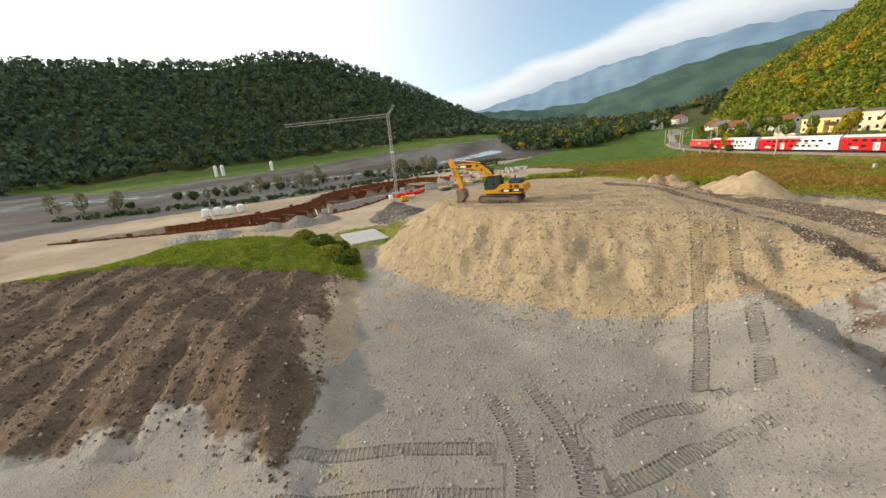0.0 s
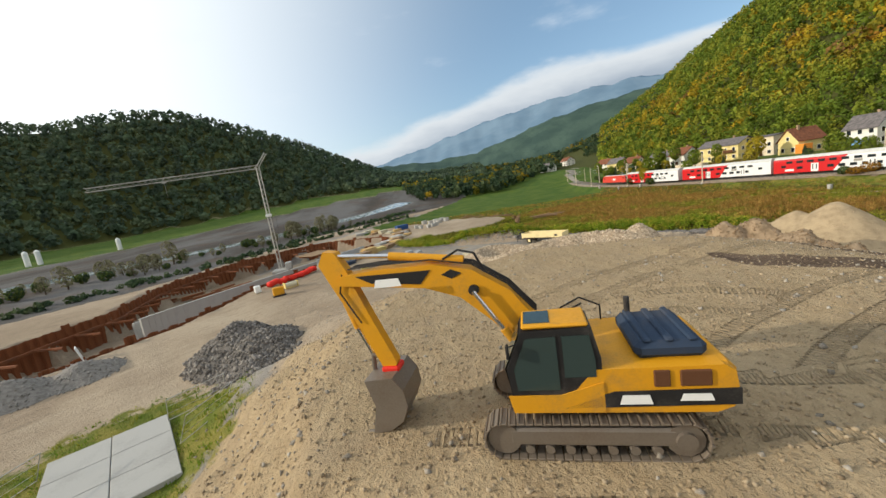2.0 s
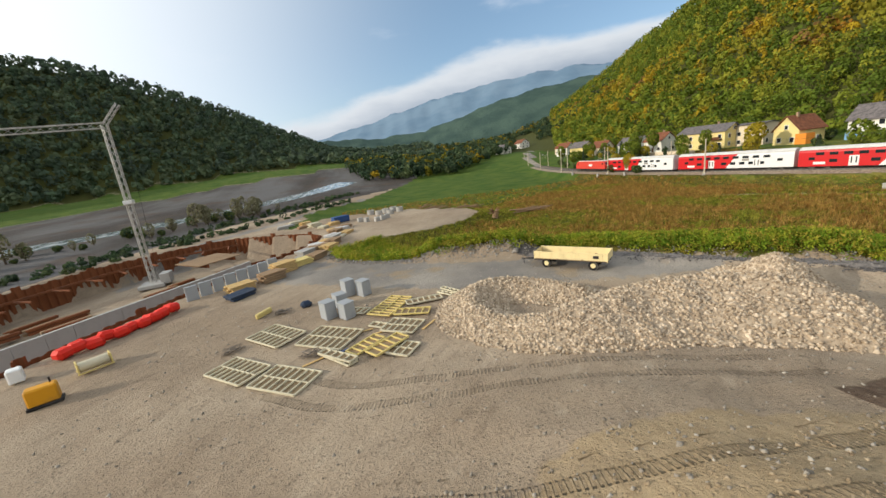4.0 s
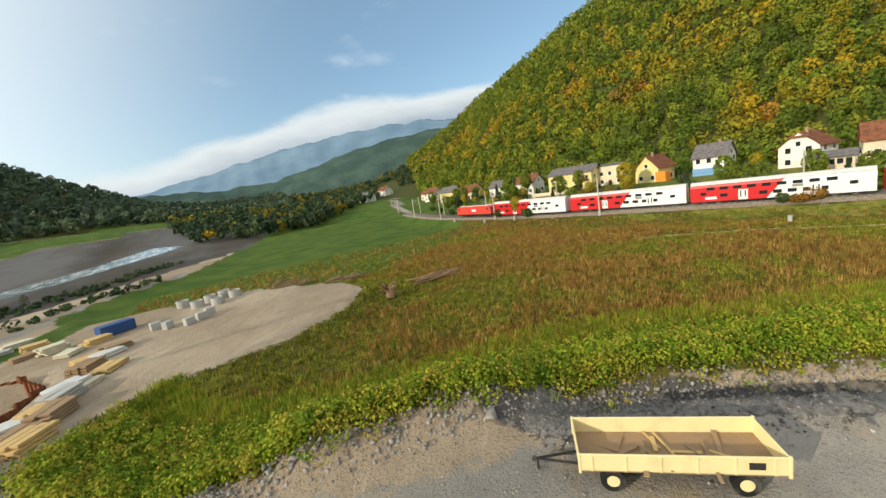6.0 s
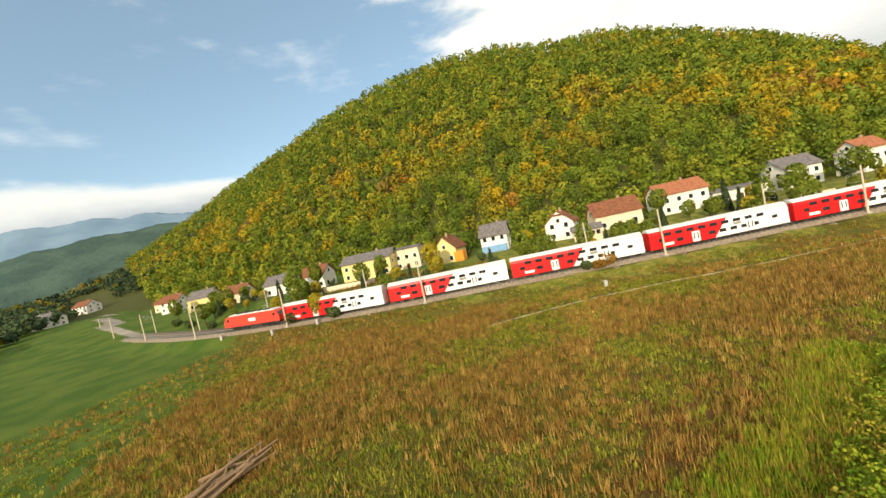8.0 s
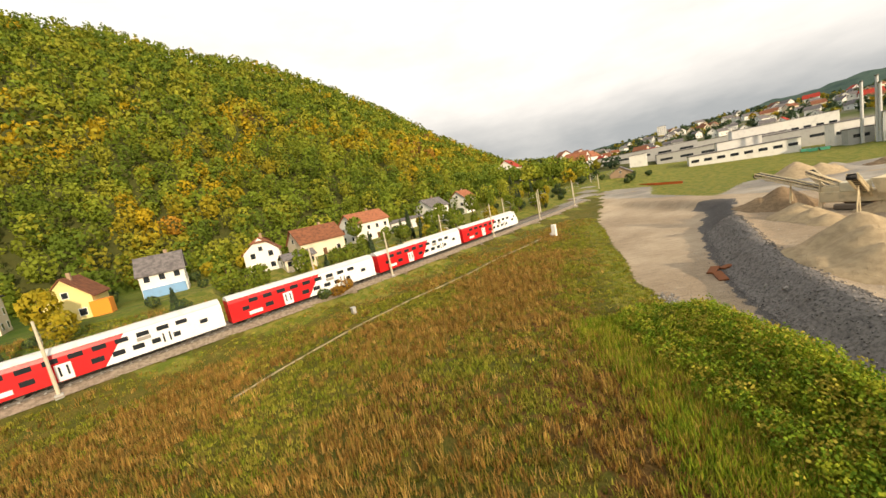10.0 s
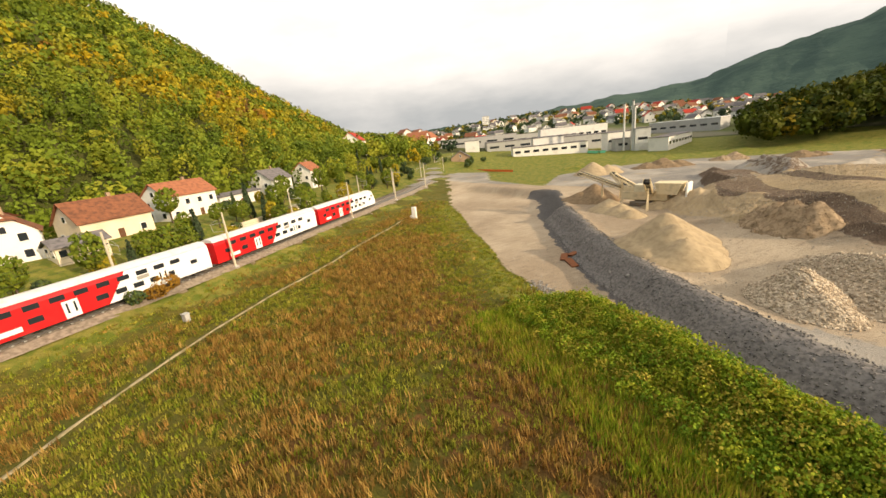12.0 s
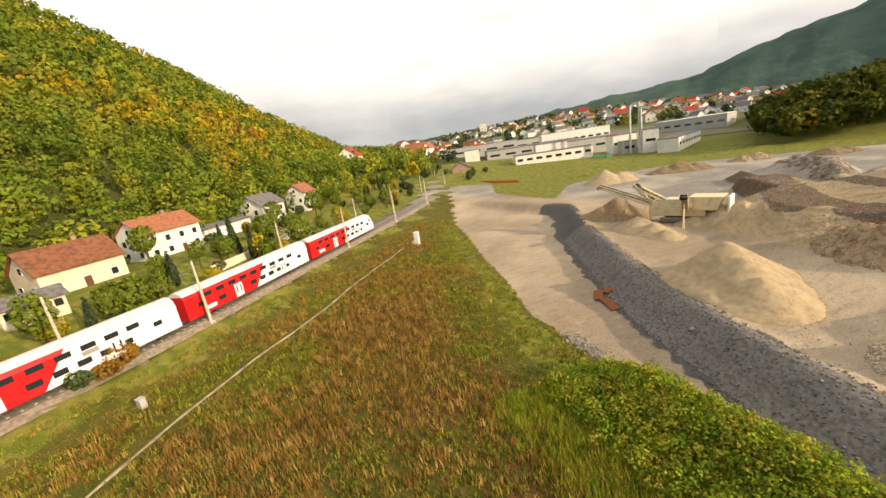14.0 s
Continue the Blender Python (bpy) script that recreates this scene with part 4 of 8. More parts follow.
MAT["coach_white"] = painted("coach_white", srgb(226, 226, 224), 0.35, wear=0.12)
MAT["coach_roof"] = painted("coach_roof", srgb(206, 204, 198), 0.5, wear=0.3)
MAT["teal"] = painted("teal", srgb(70, 150, 120), 0.6, wear=0.3)
MAT["black"] = painted("black", srgb(34, 33, 33), 0.6, wear=0.4, dirt=(0.16, 0.14, 0.12, 1))
MAT["rubber"] = painted("rubber", srgb(30, 30, 30), 0.85, wear=0.6, dirt=(0.25, 0.22, 0.18, 1))


def glass(name, col=(0.02, 0.025, 0.03, 1), rough=0.06):
    m = Tree(name)
    m.bump(m.noise(1.5, 2, vec=m.obj()), 0.01, 0.05)
    return m.done(col, rough, 0.0, 0.6)


MAT["glass"] = glass("glass")
MAT["ballast"] = stones_material("ballast", srgb(160, 146, 128), srgb(128, 114, 98), srgb(90, 78, 66), 2.0)
RAIL_LEN = np.concatenate([[0], np.cumsum(np.hypot(*np.diff(RAIL, axis=0).T))])


def rail_at(s, off=0.0):
    """Place and heading (towards the south end) at chainage s; off to the east."""
    x, y = np.interp(s, RAIL_LEN, RAIL[:, 0]), np.interp(s, RAIL_LEN, RAIL[:, 1])
    x2, y2 = np.interp(s + 1, RAIL_LEN, RAIL[:, 0]), np.interp(s + 1, RAIL_LEN, RAIL[:, 1])
    h = math.atan2(y2 - y, x2 - x)
    return float(x - off * math.sin(h)), float(y + off * math.cos(h)), h


def build_track():
    bed, rails = Geo(), []
    ss = np.arange(60, 1010, 3.0)
    rows = []
    for s in ss:
        x, y, h = rail_at(s)
        rows.append([(x - o * math.sin(h), y + o * math.cos(h), z) for o, z in ((-5.0, 0.7), (-3.7, 1.27), (3.7, 1.27), (5.0, 0.7))])
    vs = [p for r in rows for p in r]
    fs = [(4 * i + k, 4 * i + k + 1, 4 * i + k + 5, 4 * i + k + 4) for i in range(len(rows) - 1) for k in range(3)]
    bed.add(vs, fs)
    # loose ballast stones on the shoulders
    single("ballast_bed", bed, MAT["ballast"], "brown-grey ballast bed of the double railway line", "ballast", kind="structure")
    for off in (-2.0, 2.0):
        for g in (-0.75, 0.75):
            rail = Geo()
            pts = [rail_at(s, off + g) for s in ss]
            ring = [(x - w * math.sin(h), y + w * math.cos(h), z) for x, y, h in pts for w, z in ((-0.05, 1.25), (-0.05, 1.51), (0.05, 1.51), (0.05, 1.25))]
            rail.add(ring, [(4 * i + k, 4 * i + (k + 1) % 4, 4 * i + 4 + (k + 1) % 4, 4 * i + 4 + k) for i in range(len(pts) - 1) for k in range(4)])
            single("rail", rail, MAT["steel"], "rusty-sided steel running rail on the ballast", "rail", group="running rails")
    tie = Geo().box(0, 0, 1.29, 0.26, 2.5, 0.2, b=0.03)
    me = tie.mesh("sleeper", MAT["sleeper"])
    bedding = bpy.data.objects["ballast_bed"]
    for s in np.arange(587, 673, 0.8):
        x, y, h = rail_at(s, -2.0)
        ob = part("sleeper", me, None, bedding)
        ob.matrix_basis = pose(x, y, 0, 0, 0, math.degrees(h))
    rest = Geo()
    for s in np.r_[np.arange(292, 587, 1.0), np.arange(673, 804, 1.0)]:
        x, y, h = rail_at(s, -2.0)
        rest.box(0, 0, 1.29, 0.26, 2.5, 0.2, pose(x, y, 0, 0, 0, math.degrees(h)))
    part("sleepers", rest, MAT["sleeper"], bedding)["kind"] = "stuff"


def mast_thing():
    ob = thing("catenary_mast", "slender pale concrete overhead-line mast beside the track", "mast", group="overhead-line masts")
    part("pole", Geo().tube((0, 0, -0.6), (0, 0, 9.2), 0.21, 0.13, 10), MAT["mast"], ob)
    part("foot", Geo().box(0, 0, -0.1, 0.8, 0.8, 0.6, b=0.05), MAT["concrete"], ob)
    g = Geo().tube((0, 0, 7.6), (0, 3.2, 7.2), 0.04, n=6).tube((0, 0, 8.6), (0, 3.2, 7.3), 0.025, n=6).tube((0, 0, 6.1), (0, 2.9, 6.0), 0.03, n=6).tube((0, 2.9, 6.0), (0, 3.1, 7.2), 0.02, n=5)
    part("bracket", g, MAT["galv"], ob)
    g = Geo()
    for k in range(4):
        g.tube((0, 0.5 + 0.07 * k, 7.55), (0, 0.54 + 0.07 * k, 7.54), 0.09, n=8)
    part("insulator", g, MAT["black"], ob)
    return ob


def build_masts():
    first = mast_thing()
    spots = [(s, -4.4, 0) for s in (292, 340, 382, 418, 452, 486, 535, 572, 599, 629, 673, 718)] + [(s, 4.4, 180) for s in (361, 402, 438, 470, 523, 561, 592, 617, 657, 702)]
    for k, (s, off, turn) in enumerate(spots):
        x, y, h = rail_at(s, off)
        m = pose(x, y, 0.85, 0, 0, math.degrees(h) + turn)
        if k:
            copy_thing(first, m)
        else:
            first_m = m
    first.matrix_basis = first_m
    for off, z in ((-2.0, 6.55), (-2.0, 8.05), (2.0, 6.55), (2.0, 8.05)):
        wire = Geo()
        ss = np.arange(292, 769, 8.0)
        wire.chain([(*rail_at(s, off)[:2], z) for s in ss], 0.012, 3)
        single("contact_wire", wire, MAT["black"], "thin dark overhead wire above the track", "wire", group="overhead wires")


def coach_section(narrow=0.0):
    w = 1.4
    return [(-w, 0.55), (-w, 3.5), (-w + 0.16, 4.05), (-w + 0.55, 4.45), (-0.4, 4.62), (0.4, 4.62), (w - 0.55, 4.45), (w - 0.16, 4.05), (w, 3.5), (w, 0.55)]


def loft(geo, section, x0, x1, k=0.0, zref=2.4, shrink=None):
    """Draw a cross-section out along x; ends lean by k per metre of height."""
    n = len(section)
    vs = []
    for e, (xe, ke) in enumerate((x0, x1)):
        for y, z in section:
            vs.append((xe + ke * (z - zref), y, z))
    geo.add(vs, [tuple(range(n))[::-1], tuple(range(n, 2 * n))] + [(i, (i + 1) % n, n + (i + 1) % n, n + i) for i in range(n)])
    return geo


WINDOW_MESH = {}


def pane_mesh(name, w, h, mat, depth=0.05, b=0.02):
    key = (name, w, h, mat.name)
    if key not in WINDOW_MESH:
        WINDOW_MESH[key] = Geo().box(0, 0, 0, w, depth, h, b=b).mesh(name, mat)
    return WINDOW_MESH[key]


def coach(head=False):
    ob = thing("railway_coach", "red and white double-deck coach with driving cab" if head else "red and white double-deck commuter coach with pale roof", "railway coach", group="coaches of the train")
    sec = coach_section()
    shell = [p for p in sec if p[1] <= 4.06]
    L = 13.2
    part("red_shell", loft(Geo(), shell, (-L, 0), (0.6, 0.75)), MAT["red"], ob, "red body side")
    tip = (L - 1.0, -0.25) if head else (L, 0)
    part("white_shell", loft(Geo(), shell, (0.62, 0.75), tip), MAT["coach_white"], ob, "white body side")
    roof = [(-1.42, 4.04), (-1.26, 4.1), (-0.86, 4.47), (-0.4, 4.65), (0.4, 4.65), (0.86, 4.47), (1.26, 4.1), (1.42, 4.04)]
    part("roof", loft(Geo(), roof, (-L + 0.02, 0), (L - (1.3 if head else 0.02), 0)), MAT["coach_roof"], ob, "pale grey roof")
    if head:
        nose = Geo()
        prof = [(L - 1.1, 0.55), (L + 0.35, 0.55), (L + 0.42, 1.5), (L + 0.1, 2.4), (L - 0.55, 3.5), (L - 1.0, 4.2), (L - 1.35, 4.5), (L - 1.35, 0.55)]
        nose.prism(prof, -1.34, 1.34)
        part("cab", nose, MAT["coach_white"], ob)
        part("windscreen", Geo().add([(L - 0.02, -1.05, 2.66), (L - 0.02, 1.05, 2.66), (L - 0.56, 1.0, 3.62), (L - 0.56, -1.0, 3.62)], [(0, 1, 2, 3)]), MAT["glass"], ob)
        part("bumper", Geo().box(L + 0.2, 0, 0.95, 0.6, 2.5, 0.5, b=0.08), MAT["red"], ob, "red cab apron")
        part("cab_window", Geo().box(L - 1.5, -1.36, 3.05, 0.8, 0.1, 0.6, b=0.05), MAT["glass"], ob)
    under = Geo().box(0, 0, 0.62, 2 * L - 1.2, 2.3, 0.5, b=0.05)
    part("underframe", under, MAT["black"], ob)
    for side in (-1, 1):
        y = side * 1.41
        for k in range(9):
            x = -9.6 + 2.2 * k
            part("window", pane_mesh("window", 1.35, 0.62, MAT["glass"]), None, ob, m=pose(x, y, 3.2))
        for k in range(8):
            x = -7.4 + 2.05 * k
            if abs(x + 4.3) < 1.1 or abs(x - 6.0) < 0.9:
                continue
            part("window", pane_mesh("window", 1.25, 0.66, MAT["glass"]), None, ob, m=pose(x, y, 1.72))
        part("window", pane_mesh("window", 1.0, 0.6, MAT["glass"]), None, ob, m=pose(-10.9, y, 2.2))
        part("window", pane_mesh("window", 1.0, 0.6, MAT["glass"]), None, ob, m=pose(10.6, y, 2.3))
        for x, mat in ((-4.3, MAT["coach_white"]), (6.0, MAT["coach_white"])):
            d = part("door", Geo().box(0, 0, 0, 1.5, 0.08, 2.05, b=0.03), mat, ob, "white double door", m=pose(x, y, 1.62))
            for q in (-0.36, 0.36):
                part("door_window", pane_mesh("door_window", 0.22, 1.25, MAT["glass"], 0.1), None, d, m=pose(q, 0, 0.15))
        part("badge", Geo().box(0, 0, 0, 2.0, 0.05, 0.55, b=0.02), MAT["coach_white"], ob, "plain white lettering band", m=pose(-9.6, y, 1.25))
        part("emblem", Geo().box(0, 0, 0, 1.5, 0.05, 0.5, b=0.02), MAT["sleeper"], ob, "plain grey-brown emblem", m=pose(3.6, y, 2.55))
    for x in (-9.6, 9.6):
        bg = part("bogie", Geo().box(x, -1.0, 0.55, 3.4, 0.16, 0.34, b=0.03).box(x, 1.0, 0.55, 3.4, 0.16, 0.34, b=0.03).box(x, 0, 0.55, 0.5, 2.0, 0.3, b=0.03), MAT["black"], ob)
        for dx in (-1.25, 1.25):
            part("wheelset", Geo().tube((x + dx, -0.82, 0.46), (x + dx, -0.69, 0.46), 0.46, n=18).tube((x + dx, 0.69, 0.46), (x + dx, 0.82, 0.46), 0.46, n=18).tube((x + dx, -0.7, 0.46), (x + dx, 0.7, 0.46), 0.09, n=8), MAT["steel"], bg)
    return ob


def locomotive():
    ob = thing("locomotive", "faded red electric locomotive at the end of the train", "locomotive")
    L = 9.6
    prof = [(-L, 1.0), (-L, 2.2), (-L + 0.7, 3.3), (-L + 1.5, 3.75), (L - 1.5, 3.75), (L - 0.7, 3.3), (L, 2.2), (L, 1.0)]
    part("body", Geo().prism(prof, -1.48, 1.48), MAT["loco_red"], ob)
    part("roof", Geo().prism([(-L + 1.5, 3.74), (-L + 1.9, 4.0), (L - 1.9, 4.0), (L - 1.5, 3.74)], -1.1, 1.1), MAT["coach_roof"], ob)
    for k in range(5):
        part("roof_box", Geo().box(-5 + 2.4 * k, 0, 4.1, 1.3, 1.2, 0.3, b=0.05), MAT["black"], ob)
    part("pantograph", Geo().tube((4, -0.7, 4.2), (5.4, 0, 4.7), 0.04, n=5).tube((4, 0.7, 4.2), (5.4, 0, 4.7), 0.04, n=5).tube((5.4, 0, 4.7), (4.2, 0, 5.05), 0.04, n=5).tube((4.2, -0.9, 5.05), (4.2, 0.9, 5.05), 0.04, n=5), MAT["galv"], ob)
    part("skirt", Geo().box(0, 0, 0.85, 2 * L - 0.3, 2.8, 0.36, b=0.05), MAT["black"], ob)
    for s in (-1, 1):
        part("badge", Geo().box(0.5, s * 1.49, 2.3, 2.4, 0.05, 0.8, b=0.02), MAT["coach_white"], ob, "plain white emblem panel")
        for e in (-1, 1):
            part("side_window", Geo().box(e * (L - 1.6), s * 1.49, 2.75, 0.75, 0.05, 0.6, b=0.02), MAT["glass"], ob)
    for e in (-1, 1):
        part("windscreen", Geo().add([(e * (L - 0.02), -1.2, 2.3), (e * (L - 0.02), 1.2, 2.3), (e * (L - 0.62), 1.15, 3.2), (e * (L - 0.62), -1.15, 3.2)], [(0, 1, 2, 3)], Matrix.Translation((e * 0.03, 0, 0.03))), MAT["glass"], ob)
        bg = part("bogie", Geo().box(e * 5.2, -1.05, 0.55, 4.2, 0.16, 0.4, b=0.03).box(e * 5.2, 1.05, 0.55, 4.2, 0.16, 0.4, b=0.03), MAT["black"], ob)
        for dx in (-1.4, 1.4):
            part("wheelset", Geo().tube((e * 5.2 + dx, -0.84, 0.55), (e * 5.2 + dx, -0.7, 0.55), 0.55, n=18).tube((e * 5.2 + dx, 0.7, 0.55), (e * 5.2 + dx, 0.84, 0.55), 0.55, n=18), MAT["steel"], bg)
    return ob


def build_train(head=586.9):
    z = 1.51
    lead = coach(True)
    x, y, h = rail_at(head - 13.6, -2.0)
    lead.matrix_basis = pose(x, y, z, 0, 0, math.degrees(h))
    plain = coach(False)
    for k in range(4):
        x, y, h = rail_at(head - 13.6 - 27.3 * (k + 1), -2.0)
        m = pose(x, y, z, 0, 0, math.degrees(h))
        if k:
            copy_thing(plain, m)
        else:
            first_m = m
    plain.matrix_basis = first_m
    x, y, h = rail_at(head - 13.6 - 27.3 * 4.5 - 10.4, -2.0)
    locomotive().matrix_basis = pose(x, y, z, 0, 0, math.degrees(h))


build_track()
build_masts()
build_train()


# ---- houses along the line ----
MAT["w_yellow"] = painted("w_yellow", srgb(226, 206, 140), 0.9, wear=0.3, scale=1.0)
MAT["w_white"] = painted("w_white", srgb(228, 224, 214), 0.9, wear=0.25, scale=1.0)
MAT["w_cream"] = painted("w_cream", srgb(222, 206, 178), 0.9, wear=0.3, scale=1.0)
MAT["w_orange"] = painted("w_orange", srgb(222, 140, 52), 0.9, wear=0.3, scale=1.0)
MAT["w_stone"] = painted("w_stone", srgb(160, 134, 108), 0.95, wear=0.7, scale=1.6)
MAT["w_blue"] = painted("w_blue", srgb(120, 160, 196), 0.9, wear=0.3)
MAT["frame_white"] = painted("frame_white", srgb(232, 230, 224), 0.6, wear=0.15)
MAT["wood_dark"] = painted("wood_dark", srgb(96, 62, 38), 0.8, wear=0.5)


def tiles(name, col, deep):
    m = Tree(name)
    w = m.wave(3.0, m.stretch(0.05, 1, 1, 0, m.obj()), 0.4, 1.0)
    c = m.mix(m.ramp(m.noise(1.3, 5, vec=m.obj()), 0.35, 0.7), col, deep)
    c = m.mix(m.ramp(m.noise(9, 3, vec=m.obj()), 0.45, 0.75, 0, 0.6), c, deep)
    m.bump(w, 0.06, 0.6)
    return m.done(c, 0.85, 0, 0.2)


MAT["r_orange"] = tiles("r_orange", srgb(164, 104, 74), srgb(132, 84, 62))
MAT["r_brown"] = tiles("r_brown", srgb(138, 88, 62), srgb(98, 64, 48))
MAT["r_grey"] = tiles("r_grey", srgb(120, 114, 112), srgb(88, 84, 84))
MAT["r_red"] = tiles("r_red", srgb(176, 62, 46), srgb(140, 48, 38))


def house(label, x, y, rz, L, W, eave, ridge, wall, roof, windows=3, floors=2, hip=0.0, chimney=True, door=True, z=None, category="house", group="houses along the railway"):
    """Ridge along local x; long side to local -y; heights above the house's own ground."""
    z = ground_z(x, y) - 0.2 if z is None else z
    ob = thing("house", label, category, pose(x, y, z, 0, 0, rz), group)
    hx, hy = L / 2, W / 2
    shell = Geo()
    shell.add([(-hx, -hy, -1.5), (hx, -hy, -1.5), (hx, hy, -1.5), (-hx, hy, -1.5), (-hx, -hy, eave), (hx, -hy, eave), (hx, hy, eave), (-hx, hy, eave), (-hx, 0, ridge - 0.12), (hx, 0, ridge - 0.12)],
              [(0, 1, 5, 4), (2, 3, 7, 6), (1, 2, 6, 9, 5), (3, 0, 4, 8, 7)])
    part("wall", shell, wall, ob)
    o, t = 0.5, 0.22
    slope = (ridge - eave) / hy
    g = Geo()
    for s in (-1, 1):
        e = eave - o * slope
        a = [(-hx - o, s * (hy + o), e), (hx + o, s * (hy + o), e), (hx + o - hip, 0, ridge), (-hx - o + hip, 0, ridge)]
        b = [(px, py, pz + t) for px, py, pz in a]
        g.add(a + b, [(0, 1, 2, 3), (4, 7, 6, 5), (0, 4, 5, 1), (1, 5, 6, 2), (2, 6, 7, 3), (3, 7, 4, 0)])
    if hip:
        for s in (-1, 1):
            zz = ridge - hip * slope * 0.9
            g.add([(s * (hx + o), -hy * hip * 0.2 - 1.2, zz), (s * (hx + o), hy * hip * 0.2 + 1.2, zz), (s * (hx + o - hip), 0, ridge + t)], [(0, 1, 2)])
    rf = part("roof", g, roof, ob)
    if chimney:
        part("chimney", Geo().box(hx * 0.35, 0.5, ridge + 0.25, 0.7, 0.6, 1.5, b=0.04), MAT["w_stone"], rf)

    def win(px, py, pz, turn, w=1.1, h=1.3):
        wd = part("window", Geo().box(0, 0, 0, w + 0.24, 0.12, h + 0.24, b=0.02), MAT["frame_white"], ob, m=pose(px, py, pz, 0, 0, turn))
        part("pane", pane_mesh("pane", w, h, MAT["glass"], 0.06, 0.0), None, wd, m=pose(0, -0.05, 0))

    for fl in range(floors):
        pz = 1.6 + fl * 2.8
        if pz + 0.7 > eave:
            break
        for k in range(windows):
            px = -hx + L * (k + 0.5) / windows
            if fl == 0 and door and k == windows // 2:
                part("door", Geo().box(px, -hy - 0.02, 1.0, 1.1, 0.14, 2.1, b=0.02), MAT["wood_dark"], ob)
            else:
                win(px, -hy - 0.02, pz, 0)
            win(px, hy + 0.02, pz, 180)
        for s in (-1, 1):
            for q in (-0.25, 0.25):
                win(s * (hx + 0.02), q * W, pz, 90 * s)
    if ridge - eave > 2.2:
        for s in (-1, 1):
            win(s * (hx + 0.02), 0, eave + 0.7, 90 * s, 0.9, 1.1)
    return ob


def build_houses():
    # rz -90 turns the long front to the west
    ob = house("long two-storey yellow house with low grey roof", 124, 178, -82, 18, 9, 6.2, 8.6, MAT["w_yellow"], MAT["r_grey"], 5)
    part("bay", Geo().box(1.5, -5.4, 2.2, 4.5, 2.2, 5.4, b=0.05), MAT["w_yellow"], ob)
    part("balcony", Geo().box(6, -5.2, 3.3, 4, 1.6, 0.25, b=0.03).box(6, -5.95, 3.8, 4, 0.1, 1.0, b=0.02), MAT["wood_dark"], ob)
    house("pale flat-roofed building site house behind the yellow house", 131, 166, -80, 9, 8, 7.2, 7.7, MAT["w_cream"], MAT["r_grey"], 3, chimney=False)
    ob = house("white and yellow gabled house with brown roof", 125.5, 148.5, 178, 9, 7.4, 4.6, 8.4, MAT["w_yellow"], MAT["r_brown"], 2)
    part("lean_to", Geo().box(3.6, 4.6, 1.6, 3.0, 3.0, 3.2, b=0.05), MAT["w_orange"], ob, "orange rendered lean-to")
    ob = house("white house with steep grey roof and blue base", 133.5, 135, -88, 8.5, 7.5, 5.6, 9.2, MAT["w_white"], MAT["r_grey"], 3)
    part("base_wall", Geo().box(0, -4.2, 1.0, 8.0, 1.6, 2.6, b=0.05), MAT["w_blue"], ob, "blue-painted base")
    house("white house with red-brown half-hipped roof", 130.5, 113.5, 172, 9, 8, 5.2, 8.6, MAT["w_white"], MAT["r_brown"], 2, hip=1.6)
    ob = house("open timber pavilion with low brown-grey roof", 121, 107, -84, 7, 5, 2.6, 3.7, MAT["w_cream"], MAT["r_grey"], 0, chimney=False, door=False)
    # dark glass panels on the solid wall stand in for shaded open bays
    for k in range(5):
        part("opening", Geo().box(-2.6 + 1.3 * k, -2.52, 1.5, 0.95, 0.1, 1.1, b=0.02), MAT["glass"], ob)
    house("cream house with long brown-orange tiled roof", 137, 99, -76, 13, 9, 4.6, 8.4, MAT["w_cream"], MAT["r_brown"], 3)
    house("white two-storey house with orange tiled roof", 149, 80, -72, 14, 9, 6.4, 9.6, MAT["w_white"], MAT["r_orange"], 4)
    house("long low white outbuilding with flat grey roof", 154, 64, -68, 17, 6, 3.6, 4.3, MAT["w_white"], MAT["r_grey"], 3, 1, chimney=False)
    house("white house with grey gabled roof among trees", 159, 48, -68, 11, 9, 6.2, 9.4, MAT["w_white"], MAT["r_grey"], 3)
    house("tall white house with orange roof above the line", 166, 28, -66, 8, 8, 7.2, 10.2, MAT["w_white"], MAT["r_orange"], 3)
    house("white house with bright red hipped roof", 242, -67, -55, 20, 14, 9.5, 15, MAT["w_white"], MAT["r_red"], 4)
    house("brown-roofed house with white gable", 121, 199, -82, 9, 8, 5.0, 8.0, MAT["w_white"], MAT["r_brown"], 3)
    house("grey-roofed house half hidden by trees", 124, 219, -80, 12, 8, 4.4, 7.4, MAT["w_white"], MAT["r_grey"], 3)
    house("brown-roofed small house near the line", 121, 240, -76, 9, 7, 4.2, 7.2, MAT["w_cream"], MAT["r_brown"], 3)
    house("pale house with grey roof beside the railway", 126, 268, -74, 11, 8, 5, 8, MAT["w_yellow"], MAT["r_grey"], 3)
    house("white house with brown roof far up the valley", 140, 312, -72, 10, 8, 5.4, 8.6, MAT["w_white"], MAT["r_brown"], 3)
    house("small cream house far up the valley", 156, 345, -70, 10, 8, 5.0, 8.2, MAT["w_cream"], MAT["r_brown"], 3)
    house("white house with dark roof on the valley slope", 132, 420, -80, 16, 10, 5.5, 9, MAT["w_white"], MAT["r_grey"], 4)
    house("white house on the slope among trees", 166, 452, -80, 14, 10, 5.5, 9, MAT["w_white"], MAT["r_brown"], 4)
    house("old stone shed with grey gabled roof by the tracks", 158, -74, -58, 13, 11, 7, 10.4, MAT["w_stone"], MAT["r_grey"], 1, 1, chimney=False, z=0.5)
